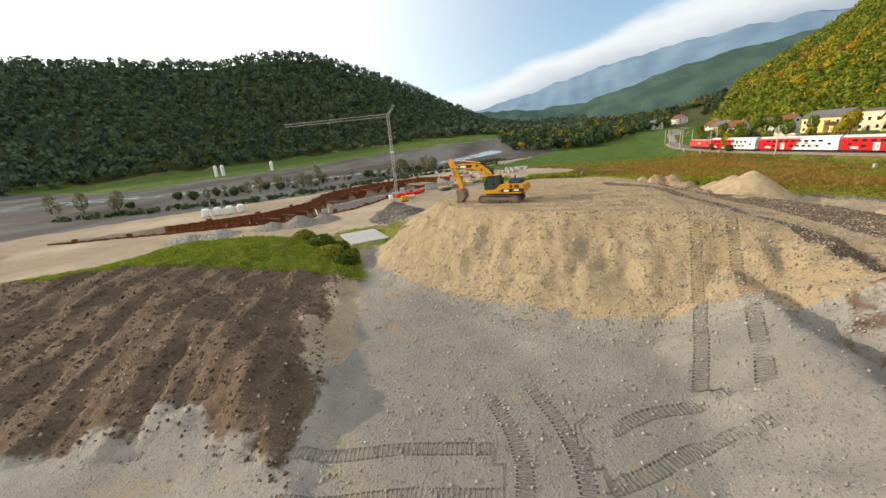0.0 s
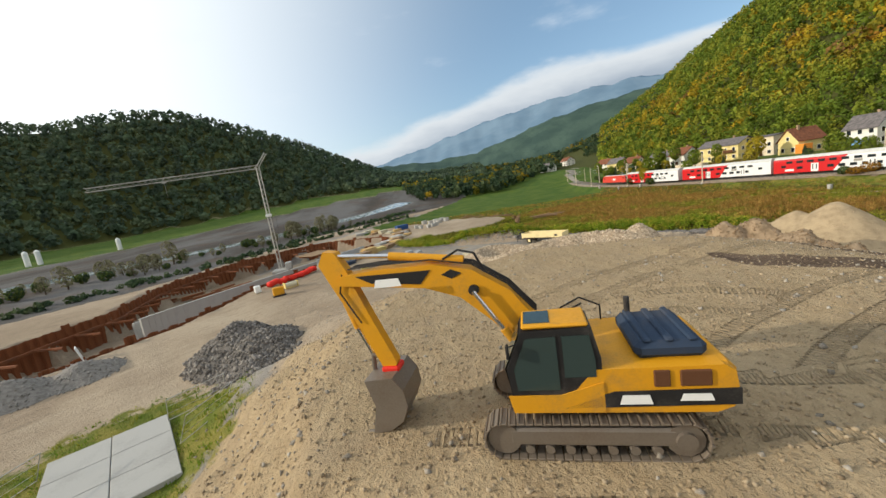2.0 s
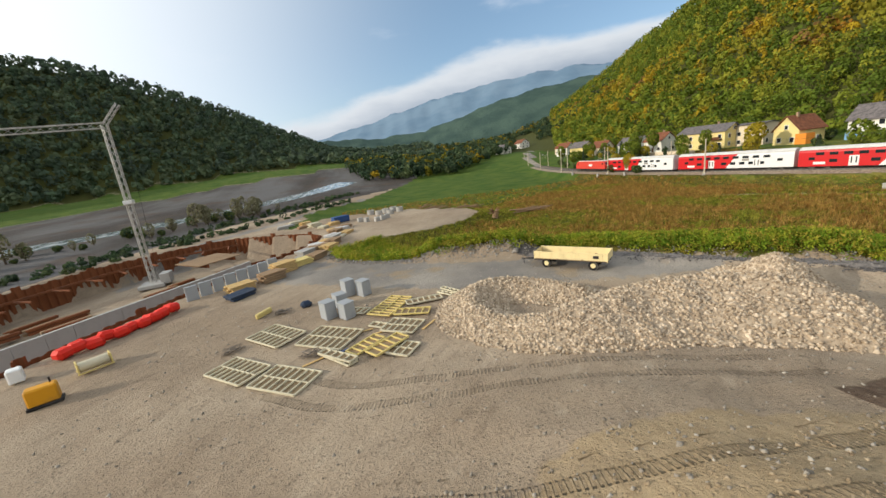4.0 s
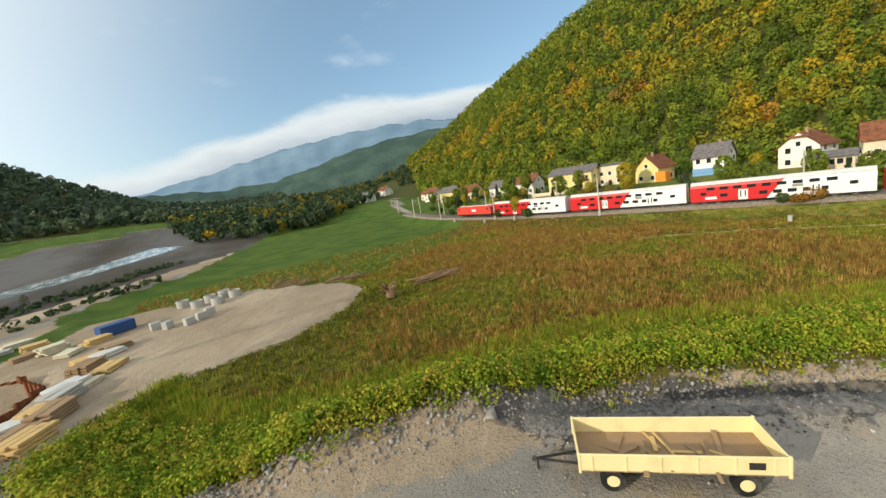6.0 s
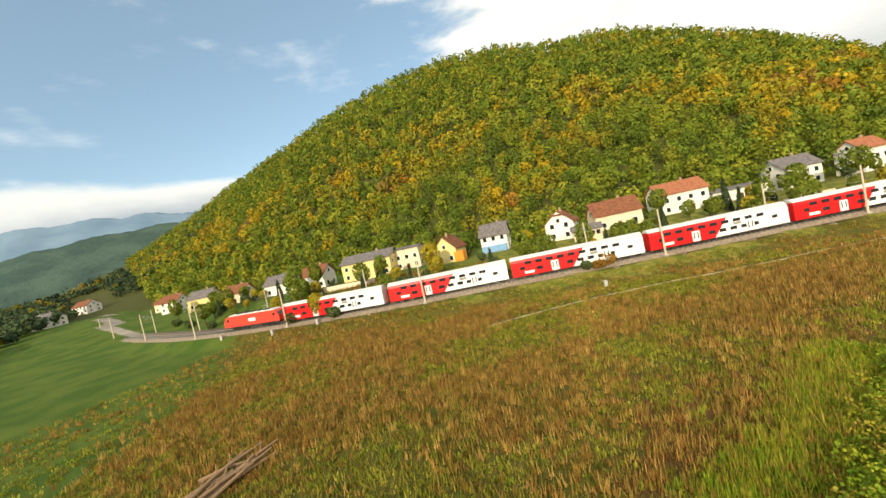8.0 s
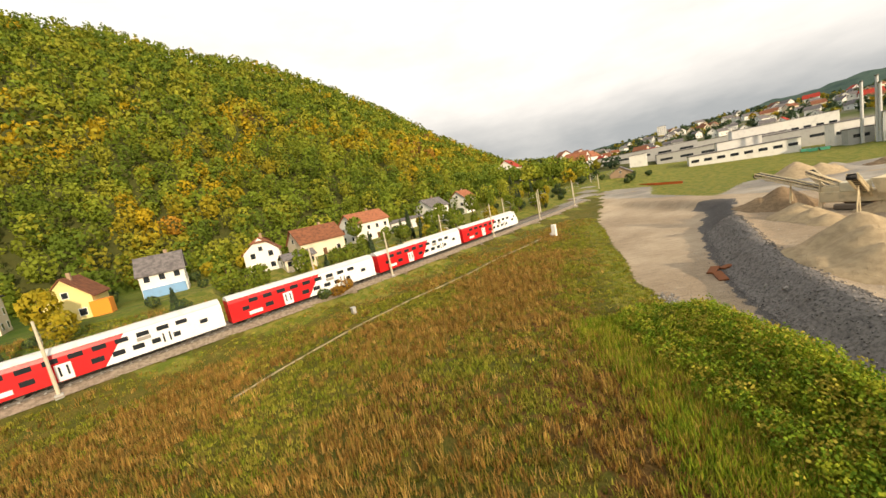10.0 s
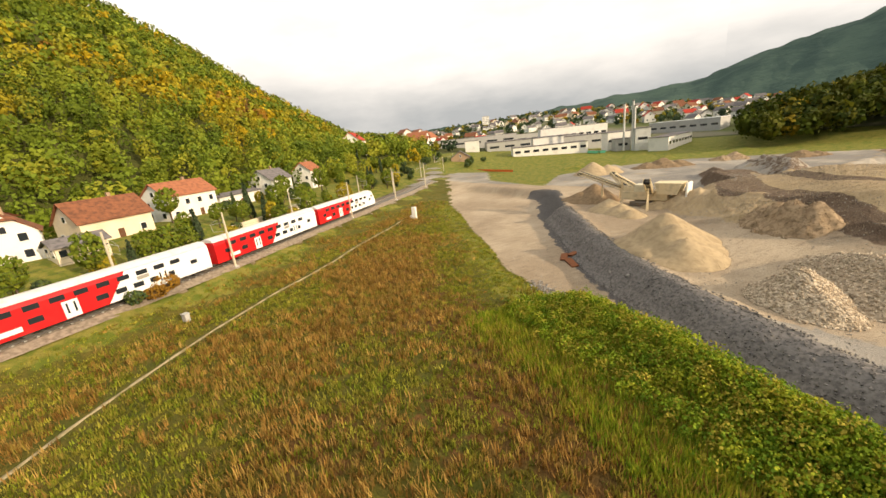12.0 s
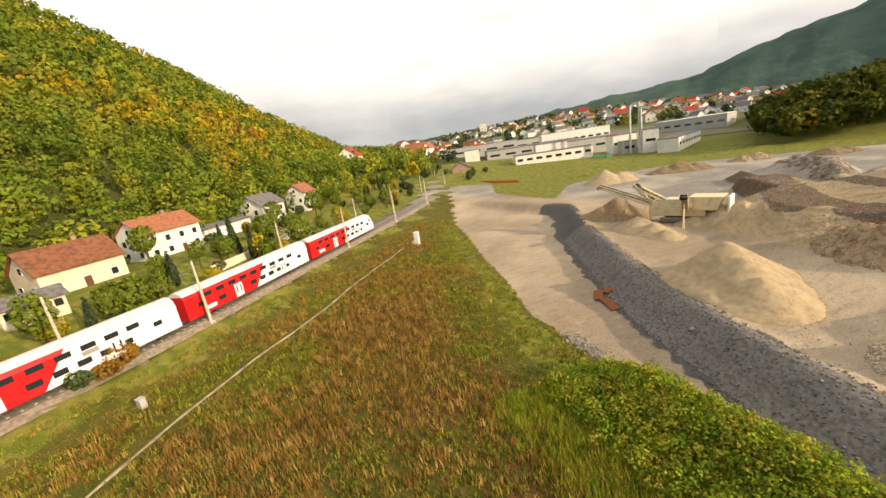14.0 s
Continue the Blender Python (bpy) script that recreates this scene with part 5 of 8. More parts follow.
    # garden walls and a terrace in front of the houses
    for x, y, rz, L, H in ((104, 150, 100, 16, 1.2), (106, 180, 96, 26, 1.4), (124, 74, 112, 18, 1.4), (131, 56, 113, 13, 1.3)):
        single("garden_wall", Geo().box(0, 0, H / 2 - 0.4, L, 0.35, H + 0.8, b=0.04), MAT["w_cream"], "pale rendered garden wall beside the line", "wall", pose(x, y, ground_z(x, y), 0, 0, rz), "garden walls")


build_houses()
put_trees()


# ---- town and works to the south ----
def build_town():
    def hall(label, x, y, rz, L, W, H, wall, windows=0, z=None, band=None):
        z = ground_z(x, y) - 0.3 if z is None else z
        L, W, H = 1.2 * L, 1.2 * W, 1.2 * H
        ob = thing("factory_hall", label, "factory", pose(x, y, z, 0, 0, rz), "works buildings")
        part("wall", Geo().box(0, 0, H / 2 - 0.5, L, W, H + 1.0, b=0.06), wall, ob)
        part("roof", Geo().box(0, 0, H + 0.15, L + 0.5, W + 0.5, 0.35, b=0.06), MAT["r_grey"] if band is None else band, ob)
        for k in range(windows):
            px = -L / 2 + L * (k + 0.5) / windows
            wd = part("window", Geo().box(px, W / 2 + 0.02, H * 0.55, L / windows * 0.62, 0.1, 1.5, b=0.02), MAT["glass"], ob)
        return ob

    hall("long low white works building with window band", 120.9, -120.7, 30, 38, 12, 5.0, MAT["w_white"], 8)
    hall("white upper storey on the works roof", 123.8, -126.8, 30, 16, 8, 8.6, MAT["w_white"], 0)
    hall("grey flat-roofed works hall", 156.9, -176.1, 31, 58, 34, 6.5, MAT["concrete"], 6)
    hall("wide grey works hall with pale roof edge", 108.1, -172.1, 30, 40, 24, 8.0, MAT["concrete"], 5)
    hall("long white works block behind the grey halls", 137.1, -223.2, 30, 46, 14, 12, MAT["w_white"], 9)
    hall("pale office block of the works", 85.5, -143.3, 30, 11, 10, 9.0, MAT["w_white"], 4)
    hall("grey machine house of the works", 80.1, -132.1, 30, 7, 6, 6.0, MAT["concrete"], 1)
    hall("tall white silo building beside the chimneys", 67.9, -127.6, 12, 6.4, 5.6, 10.4, MAT["w_white"], 1)
    hall("white works wing with a row of windows", 54.4, -140.9, 82, 46, 8, 5.6, MAT["w_white"], 8)
    hall("small white gatehouse beside the works wing", 57.5, -119.6, 12, 3.2, 3.4, 5.2, MAT["w_white"], 1)
    hall("large grey hall with wide white roof", 53.2, -264.5, -13, 42, 24, 8.5, MAT["concrete"], 7, band=MAT["coach_white"])
    hall("white shed beside the tracks", 187.4, -137.8, 30, 9, 8, 7, MAT["w_white"], 0)
    hall("grey sheds behind the works", 219.7, -197.3, 32, 60, 40, 8, MAT["concrete"], 5)
    hall("long grey shed with skylights", 184, -270.6, 32, 70, 30, 9, MAT["concrete"], 6)
    for k, (x, y, h) in enumerate(((77.8, -128.1, 27), (72.9, -126, 28), (71.9, -125.4, 25))):
        ob = thing("factory_chimney", "slim pale steel works chimney", "chimney", pose(x, y, ground_z(x, y) - 0.4), "works chimneys")
        part("stack", Geo().tube((0, 0, 0), (0, 0, h), 0.62, 0.52, 14), MAT["coach_roof"], ob)
        part("rim", Geo().tube((0, 0, h - 0.4), (0, 0, h + 0.1), 0.7, 0.7, 14), MAT["steel"], ob)
        part("ladder", Geo().box(0.55, 0, h / 2, 0.08, 0.4, h * 0.9), MAT["steel"], ob)
    for x, y, rz in ((87.5, -118.4, 30), (91, -117.1, 20), (94.3, -119.3, 32)):
        ob = thing("skip", "small coloured skip in the works yard", "skip", pose(x, y, ground_z(x, y), 0, 0, rz), "skips in the works yard")
        part("body", Geo().prism([(-1.4, 0.2), (1.4, 0.2), (1.9, 1.6), (-1.9, 1.6)], -0.9, 0.9), MAT["teal"] if x < 96 else MAT["w_white"], ob)
        part("rim", Geo().box(0, 0, 1.6, 3.9, 1.9, 0.1, b=0.02), MAT["steel"], ob)
    # the town climbs a gentle rise

    def town_z(x, y):
        d, b = np.hypot(x - 34, y - 119), np.degrees(np.arctan2(x - 34, y - 119)) % 360
        rise = np.interp(b, [128, 137, 146, 157, 170, 180, 190], [0.03, 0.035, 0.062, 0.078, 0.07, 0.052, 0.04])
        return 2.0 + np.maximum(0, d - 300) * rise

    ob = thing("tower_block", "pale residential tower block on the rise", "building", pose(398, -547, float(town_z(398, -547)), 0, 0, 30))
    part("wall", Geo().box(0, 0, 9, 13, 11, 24, b=0.1), MAT["w_white"], ob)
    part("roof", Geo().box(0, 0, 21.3, 13.6, 11.6, 0.6, b=0.1), MAT["r_grey"], ob)
    for k in range(6):
        for q in range(4):
            part("window", Geo().box(-4.5 + 3 * q, 5.52, 3 + 3.1 * k, 1.5, 0.12, 1.3, b=0.02), MAT["glass"], ob)
    r = random.Random(8)
    protos = []
    for wall, roof, lab in ((MAT["w_white"], MAT["r_orange"], "white town house with orange roof"), (MAT["w_cream"], MAT["r_brown"], "cream town house with brown roof"), (MAT["w_white"], MAT["r_grey"], "white town house with grey roof"), (MAT["w_white"], MAT["r_red"], "white town house with red roof")):
        protos.append(house(lab, 0, 0, 0, 12, 9, 5.5, 9, wall, roof, 2, 1, chimney=False, door=False, z=0, group="houses of the town"))
    spots = []
    for _ in range(210):
        d = 330 + 620 * r.random() ** 0.8
        a = radians(r.uniform(138, 186))
        spots.append((34 + d * math.sin(a), 119 + d * math.cos(a), r.choice((1, 2, 2, 2, 2, 1, 2, 2, 2, 3)), (0.7 + d / 1500) * r.uniform(0.75, 1.2)))
    spots += [(263, -170, 0, 1.3), (276, -182, 0, 1.3), (312, -204, 0, 1.45), (302, -228, 0, 1.25), (290, -216, 0, 1.25), (322, -240, 0, 1.35), (256, -192, 3, 1.0)]
    used = set()
    homes = []
    for x, y, k, s in spots:
        if signed([(30, -110), (140, -85), (300, -260), (150, -350), (0, -330)], np.array([x]), np.array([y]))[0] < 4 and k in (1, 2):
            continue
        p = protos[k]
        z = max(float(town_z(x, y)), ground_z(x, y)) - 0.6
        homes.append((x, y))
        m = pose(x, y, z, 0, 0, r.choice((20, 60, 110, 150)) + r.uniform(-15, 15)) @ Matrix.Scale(s, 4)
        if k in used:
            copy_thing(p, m)
        else:
            used.add(k)
            p.matrix_basis = m
    # town trees, kept off the fronts of the houses
    b, d = np.radians(RNG.uniform(134, 190, 1900)), RNG.uniform(310, 1050, 1900)
    x, y = 34 + d * np.sin(b), 119 + d * np.cos(b)
    ok = signed([(30, -110), (140, -85), (300, -260), (150, -350), (0, -330)], x, y) > 6
    for hx, hy in homes:
        ux, uy = 34 - hx, 119 - hy
        n = math.hypot(ux, uy)
        along_, across = ((x - hx) * ux + (y - hy) * uy) / n, ((x - hx) * uy - (y - hy) * ux) / n
        ok &= ~((along_ > -8) & (along_ < 45) & (np.abs(across) < 8))
    x, y, d = x[ok], y[ok], d[ok]
    p = np.stack([x, y, np.maximum(land(x, y), town_z(x, y)) - 1], 1)
    n = len(p)
    v, f, c = crowns(p, RNG.uniform(6, 12, n), RNG.uniform(6, 11, n), np.where(RNG.random((n, 1)) < 0.25, pick(YELLOWS, n) * 0.8, pick(DARKS, n)), 26, 1.6)
    single("woodland", raw_mesh("woodland", v, f, MAT["leaf"], c), None, "green trees among the roofs of the town", "woodland", kind="stuff")
    g = Geo()
    rows = []
    ds = (290, 340, 420, 520, 640, 780, 920, 1060)
    for d in ds:
        for q in range(126, 196, 3):
            a = radians(q)
            x, y = 34 + d * math.sin(a), 119 + d * math.cos(a)
            rows.append((x, y, float(town_z(x, y)) - 0.8 - 3.0 * (d == 290)))
    n = 24
    g.add(rows, [(i * n + k, i * n + k + 1, (i + 1) * n + k + 1, (i + 1) * n + k) for i in range(len(ds) - 1) for k in range(n - 1)])
    m = Tree("town_ground")
    c = m.mix(m.ramp(m.noise(0.02, 5), 0.4, 0.6), srgb(86, 94, 52), srgb(112, 108, 90))
    m.bump(m.noise(0.3, 5), 0.4, 0.5)
    single("ground", g, m.done(c, 0.95, 0, 0.1), "rising ground of gardens and streets under the town", "ground", kind="structure", flat=False)
    # orange mesh fence at the works
    ob = thing("site_fence", "sagging orange plastic mesh site fence", "fence", pose(121, -44, ground_z(121, -44), 0, 0, -24))
    for k in range(9):
        part("post", Geo().tube((-15 + 3.75 * k, 0, -0.3), (-15 + 3.75 * k, 0, 1.2), 0.04, n=6), MAT["steel"], ob)
    MAT["orange"] = painted("orange", srgb(236, 104, 44), 0.7, wear=0.2)
    for k in range(8):
        part("mesh_panel", Geo().box(-13.1 + 3.75 * k, 0, 0.62, 3.7, 0.04, 0.95), MAT["orange"], ob)
    # castle above the wood
    ob = thing("castle", "small castle with pale walls and dark spire above the wood", "castle", pose(-86, -177, 46.0, 0, 0, 20) @ Matrix.Scale(1.7, 4))
    part("wall", Geo().box(0, 0, -6, 9, 6, 19, b=0.1), MAT["w_stone"], ob)
    part("tower", Geo().box(-2.6, 0, 2.5, 2.4, 2.4, 9, b=0.05), MAT["w_white"], ob)
    part("spire", Geo().tube((-2.6, 0, 7), (-2.6, 0, 11.5), 1.6, 0.05, 8), MAT["black"], ob)
    # trodden pale lane through the field beside the line
    q = spline(LANE, 14)
    w = 0.17 + 0.05 * np.sin(np.arange(len(q)) * 0.7)
    tang = np.gradient(q, axis=0)
    nor = np.stack([-tang[:, 1], tang[:, 0]], 1) / np.linalg.norm(tang, axis=1, keepdims=True)
    cols = [q + nor * (w * k)[:, None] for k in (-1.3, -0.9, 0, 0.9, 1.3)]
    vs = np.concatenate([np.column_stack([c, land(c[:, 0], c[:, 1]) + h]) for c, h in zip(cols, (-0.06, 0.07, 0.1, 0.07, -0.06))])
    n = len(q)
    i = np.arange(n - 1)
    fs = np.concatenate([np.stack([k * n + i, k * n + i + 1, (k + 1) * n + i + 1, (k + 1) * n + i], 1) for k in range(4)])
    m = Tree("lane")
    c = m.mix(m.ramp(m.noise(1.2, 5), 0.35, 0.7), srgb(166, 150, 118), srgb(122, 112, 78))
    m.bump(m.noise(9.0, 4), 0.05, 0.6)
    single("pavement", raw_mesh("pavement", vs, fs, m.done(c, 0.95, 0, 0.1)), None, "narrow trodden pale lane through the field", "path", kind="structure")
    # the river, shallow over its gravel bed
    q = spline([(-270, 90), (-215, 130), (-173, 152), (-127, 196), (-92, 232), (-58, 285), (-20, 350)], 8)
    tang = np.gradient(q, axis=0)
    nor = np.stack([-tang[:, 1], tang[:, 0]], 1) / np.linalg.norm(tang, axis=1, keepdims=True)
    vs, fs = [], []
    n = len(q)
    for k, o in enumerate((-11, -5, 0, 5, 11)):
        c = q + nor * (o + 1.2 * np.sin(np.arange(n) * 0.9 + k))[:, None]
        vs.append(np.column_stack([c, land(c[:, 0], c[:, 1]) + (0.22 if 0 < k < 4 else -0.1)]))
    i = np.arange(n - 1)
    fs = np.concatenate([np.stack([k * n + i, k * n + i + 1, (k + 1) * n + i + 1, (k + 1) * n + i], 1) for k in range(4)])
    m = Tree("river")
    c = m.mix(m.ramp(m.noise(0.35, 5, 0.6, m.stretch(1, 0.4, 1)), 0.45, 0.62), srgb(120, 132, 134), srgb(206, 212, 212))
    m.bump(m.noise(1.6, 4), 0.08, 0.5)
    me = raw_mesh("water", np.concatenate(vs), fs, m.done(c, 0.16, 0, 0.5))
    me.shade_smooth()
    single("water", me, None, "shallow pale river running over gravel", "river", kind="structure")
    # trackside cabinet on the field edge and the field track
    x, y = 96, 47
    ob = thing("relay_cabinet", "tall white trackside cabinet with small boxes beside it", "cabinet", pose(x, y, ground_z(x, y), 0, 0, 20))
    part("body", Geo().box(0, 0, 1.5, 1.1, 0.9, 3.2, b=0.04), MAT["w_white"], ob)
    part("door", Geo().box(0, -0.47, 1.6, 0.9, 0.05, 2.6, b=0.01), MAT["coach_white"], ob)
    part("small_box", Geo().box(1.0, -0.5, 0.4, 0.8, 0.6, 0.9, b=0.03), MAT["w_white"], ob)
    for x, y in ((90.5, 105), (81.5, 178), (83.5, 166), (82, 196)):
        ob = thing("marker_block", "weathered pale concrete marker block at the line", "concrete block", pose(x - 4, y, ground_z(x - 4, y), 0, 0, 12), "line-side blocks")
        part("block", Geo().box(0, 0, 0.45, 0.8, 0.6, 1.2, b=0.05), MAT["concrete"], ob)
        part("cap", Geo().box(0, 0, 1.08, 0.9, 0.7, 0.12, b=0.02), MAT["concrete"], ob)


build_town()

# ---- the digger on the plateau ----
MAT["machine_yellow"] = painted("machine_yellow", srgb(212, 150, 24), 0.5, wear=0.5, dirt=(0.2, 0.15, 0.08, 1))
MAT["dark_blue"] = painted("dark_blue", srgb(44, 58, 78), 0.7, wear=0.4)
MAT["worn_steel"] = painted("worn_steel", srgb(132, 122, 110), 0.5, 0.5, 0.6, (0.18, 0.13, 0.09, 1))
MAT["track_steel"] = painted("track_steel", srgb(122, 110, 96), 0.6, 0.3, 0.6, (0.2, 0.16, 0.11, 1))
MAT["chrome"] = painted("chrome", srgb(210, 210, 212), 0.15, 1.0, 0.1)
MAT["bright_red"] = painted("bright_red", srgb(220, 44, 26), 0.6, wear=0.2)
MAT["cab_glass"] = glass("cab_glass", (0.03, 0.05, 0.045, 1), 0.05)
MAT["sign_white"] = painted("sign_white", srgb(236, 236, 232), 0.5, wear=0.1)


def mark_bar(w, h, mat, parent, m):
    """A plain bar where the machine carries its maker's mark."""
    part("mark", Geo().prism([(-w / 2, -h / 2), (w / 2, -h / 2), (w / 2 - 0.06, h / 2), (-w / 2 + 0.06, h / 2)], -0.006, 0.006), mat, parent, "plain white mark", m=m)


def excavator(m):
    """Local x forwards (boom), y to the machine's left."""
    ob = thing("excavator", "yellow tracked excavator resting its bucket on the gravel plateau", "excavator", m)
    shoe = Geo().box(0, 0, 0, 0.17, 0.6, 0.05, b=0.01).box(0.05, 0, 0.035, 0.03, 0.6, 0.04).mesh("track_shoe", MAT["track_steel"])
    for s in (-1, 1):
        y = s * 1.19
        fr = part("track_frame", Geo().box(0, y, 0.5, 3.4, 0.42, 0.42, b=0.06).box(0, y - s * 0.24, 0.36, 3.0, 0.06, 0.22, b=0.02), MAT["worn_steel"], ob)
        part("idler", Geo().tube((1.82, y - 0.2, 0.46), (1.82, y + 0.2, 0.46), 0.36, n=20), MAT["worn_steel"], fr)
        part("sprocket", Geo().tube((-1.82, y - 0.2, 0.46), (-1.82, y + 0.2, 0.46), 0.36, n=14).tube((-1.82, y - 0.28, 0.46), (-1.82, y + 0.28, 0.46), 0.2, n=14), MAT["worn_steel"], fr)
        for k in range(7):
            part("roller", Geo().tube((-1.3 + 0.43 * k, y - 0.2, 0.2), (-1.3 + 0.43 * k, y + 0.2, 0.2), 0.1, n=10), MAT["worn_steel"], fr)
        # shoes run round the frame
        per, R, L = 0.19, 0.42, 1.82
        total = 4 * L + 2 * math.pi * R
        n = int(total / per)
        for k in range(n):
            d = k * total / n
            if d < 2 * L:
                p, a = (-L + d, 0.46 + R), 0
            elif d < 2 * L + math.pi * R:
                t = (d - 2 * L) / R
                p, a = (L + R * math.sin(t), 0.46 + R * math.cos(t)), t
            elif d < 4 * L + math.pi * R:
                p, a = (L - (d - 2 * L - math.pi * R), 0.46 - R), math.pi
            else:
                t = (d - 4 * L - math.pi * R) / R
                p, a = (-L - R * math.sin(t), 0.46 - R * math.cos(t)), math.pi + t
            part("track_shoe", shoe, None, fr, m=pose(p[0], y, p[1], 0, math.degrees(a), 0))
    part("carbody", Geo().box(0, 0, 0.68, 2.0, 1.9, 0.5, b=0.08).tube((0, 0, 0.9), (0, 0, 1.1), 0.75, n=24), MAT["worn_steel"], ob)
    # upper structure
    body = Geo()
    prof = [(1.45, 1.08), (1.45, 1.42), (0.3, 1.46), (-0.2, 2.05), (-2.55, 2.08), (-2.74, 1.95), (-2.8, 1.5), (-2.7, 1.2), (-2.4, 1.08)]
    body.prism(prof, -1.36, 1.36)
    part("house", body, MAT["machine_yellow"], ob)
    part("counterweight", Geo().box(-2.45, 0, 1.6, 0.75, 2.66, 0.95, b=0.16), MAT["machine_yellow"], ob)
    for s in (-1, 1):
        st = part("side_stripe", Geo().prism([(0.45, 1.2), (-0.55, 1.56), (-2.82, 1.6), (-2.82, 1.26)], s * 1.345, s * 1.385), MAT["black"], ob, "black side band")
        turn = 0 if s < 0 else 180
        mark_bar(0.62, 0.2, MAT["sign_white"], st, pose(-0.95, s * 1.40, 1.39, 0, 0, turn))
        mark_bar(0.6, 0.15, MAT["sign_white"], st, pose(-2.05, s * 1.40, 1.43, 0, 0, turn))
        part("vent_grille", Geo().box(-2.05, s * 1.37, 1.83, 0.55, 0.06, 0.34, b=0.02), MAT["wood_dark"], ob)
        part("hatch", Geo().box(-1.45, s * 1.37, 1.83, 0.3, 0.05, 0.36, b=0.02), MAT["wood_dark"], ob)
    part("engine_hood", Geo().box(-1.75, -0.1, 2.24, 1.35, 1.9, 0.38, b=0.12), MAT["dark_blue"], ob, "dark blue engine cover")
    for k in range(3):
        part("hood_rib", Geo().box(-1.75 + 0.42 * (k - 1), -0.1, 2.45, 0.16, 1.8, 0.08, b=0.03), MAT["dark_blue"], ob)
    part("exhaust", Geo().tube((-1.35, 0.7, 2.3), (-1.35, 0.7, 2.85), 0.07, n=10), MAT["black"], ob)
    part("handrail", Geo().chain([(0.2, 1.2, 1.5), (0.2, 1.2, 2.5), (-0.3, 1.2, 2.75), (-0.8, 1.2, 2.5), (-0.8, 1.2, 2.1)], 0.025, 6).chain([(0.2, 0.75, 1.5), (0.2, 0.75, 2.5), (-0.3, 0.75, 2.75)], 0.025, 6), MAT["black"], ob)
    part("tool_box", Geo().box(0.75, 0.95, 1.62, 1.2, 0.8, 0.42, b=0.05), MAT["machine_yellow"], ob)
    # cab on the near side
    cab = Geo()
    cp = [(1.5, 1.3), (1.58, 2.1), (1.2, 2.95), (-0.22, 2.98), (-0.36, 2.3), (-0.36, 1.3)]
    cab.prism(cp, -1.35, -0.38)
    c = part("cab", cab, MAT["black"], ob, "black-framed operator cab")
    part("cab_roof", Geo().box(0.5, -0.865, 3.03, 1.35, 0.94, 0.1, b=0.04), MAT["machine_yellow"], c)
    part("roof_window", Geo().box(0.85, -0.865, 3.075, 0.55, 0.7, 0.04, b=0.01), MAT["cab_glass"], c)
    part("door_window", Geo().prism([(1.38, 1.62), (1.42, 2.1), (1.12, 2.8), (0.5, 2.82), (0.5, 1.62)], -1.37, -1.34), MAT["cab_glass"], c)
    part("side_window", Geo().prism([(0.38, 1.9), (0.38, 2.82), (-0.16, 2.82), (-0.24, 2.3), (-0.24, 1.9)], -1.37, -1.34), MAT["cab_glass"], c)
    part("windscreen", Geo().add([(1.52, -1.28, 1.5), (1.52, -0.45, 1.5), (1.62, -0.45, 2.1), (1.62, -1.28, 2.1), (1.26, -0.45, 2.88), (1.26, -1.28, 2.88)], [(0, 1, 2, 3), (3, 2, 4, 5)]), MAT["cab_glass"], c)
    part("cab_sill", Geo().prism([(1.52, 1.1), (1.6, 1.5), (0.5, 1.5), (-0.36, 1.78), (-0.36, 1.1)], -1.385, -1.35), MAT["machine_yellow"], c)
    part("mirror", Geo().box(1.5, -1.5, 2.6, 0.06, 0.16, 0.3, b=0.02).tube((1.3, -1.36, 2.7), (1.5, -1.5, 2.7), 0.015, n=5), MAT["black"], c)
    # boom: bent plate girder
    longer = pose(0.45, 0, 0) @ Matrix.Diagonal((1.03, 1, 1, 1)) @ pose(-0.45, 0, 0)
    up = [(0.45, 1.75), (0.7, 2.55), (1.35, 3.5), (2.2, 4.1), (3.2, 4.32), (4.6, 4.34), (5.65, 4.25)]
    dn = [(5.72, 4.0), (4.6, 3.88), (3.4, 3.74), (2.55, 3.42), (1.85, 2.75), (1.2, 1.95), (0.85, 1.6)]
    bo = part("boom", Geo().prism(up + dn, -0.2, 0.34, pose(0, 0.12, 0)), MAT["machine_yellow"], ob, m=longer)
    for s, y in ((-1, -0.088), (1, 0.468)):
        dl = part("decal", Geo().prism([(5.2, 4.22), (3.2, 4.2), (3.5, 3.86), (4.8, 4.0)], y - 0.01, y + 0.01), MAT["black"], bo, "black decal")
        mark_bar(0.7, 0.2, MAT["sign_white"], dl, pose(4.2, y + s * 0.02, 4.07, 0, 0, 0 if s < 0 else 180))
        part("round_mark", Geo().prism([(2.95, 4.05), (2.7, 4.17), (2.45, 4.05), (2.7, 3.93)], y - 0.01, y + 0.01), MAT["black"], bo, "plain diamond mark")
        part("pin", Geo().tube((2.2, y - 0.06 * s, 3.6), (2.2, y + 0.08 * s, 3.6), 0.13, n=14), MAT["black"], bo)
    for s in (-0.24, 0.62):
        part("boom_cylinder", Geo().tube((0.9, s, 1.45), (1.6, s, 2.6), 0.1, n=12), MAT["machine_yellow"], bo)
        part("boom_rod", Geo().tube((1.6, s, 2.6), (2.2, s, 3.6), 0.055, n=12), MAT["chrome"], bo)
    part("stick_cylinder", Geo().tube((2.4, 0.2, 4.32), (4.3, 0.2, 4.62), 0.11, n=12), MAT["machine_yellow"], bo)
    part("stick_rod", Geo().tube((4.3, 0.2, 4.62), (5.9, 0.2, 4.78), 0.06, n=12), MAT["chrome"], bo)
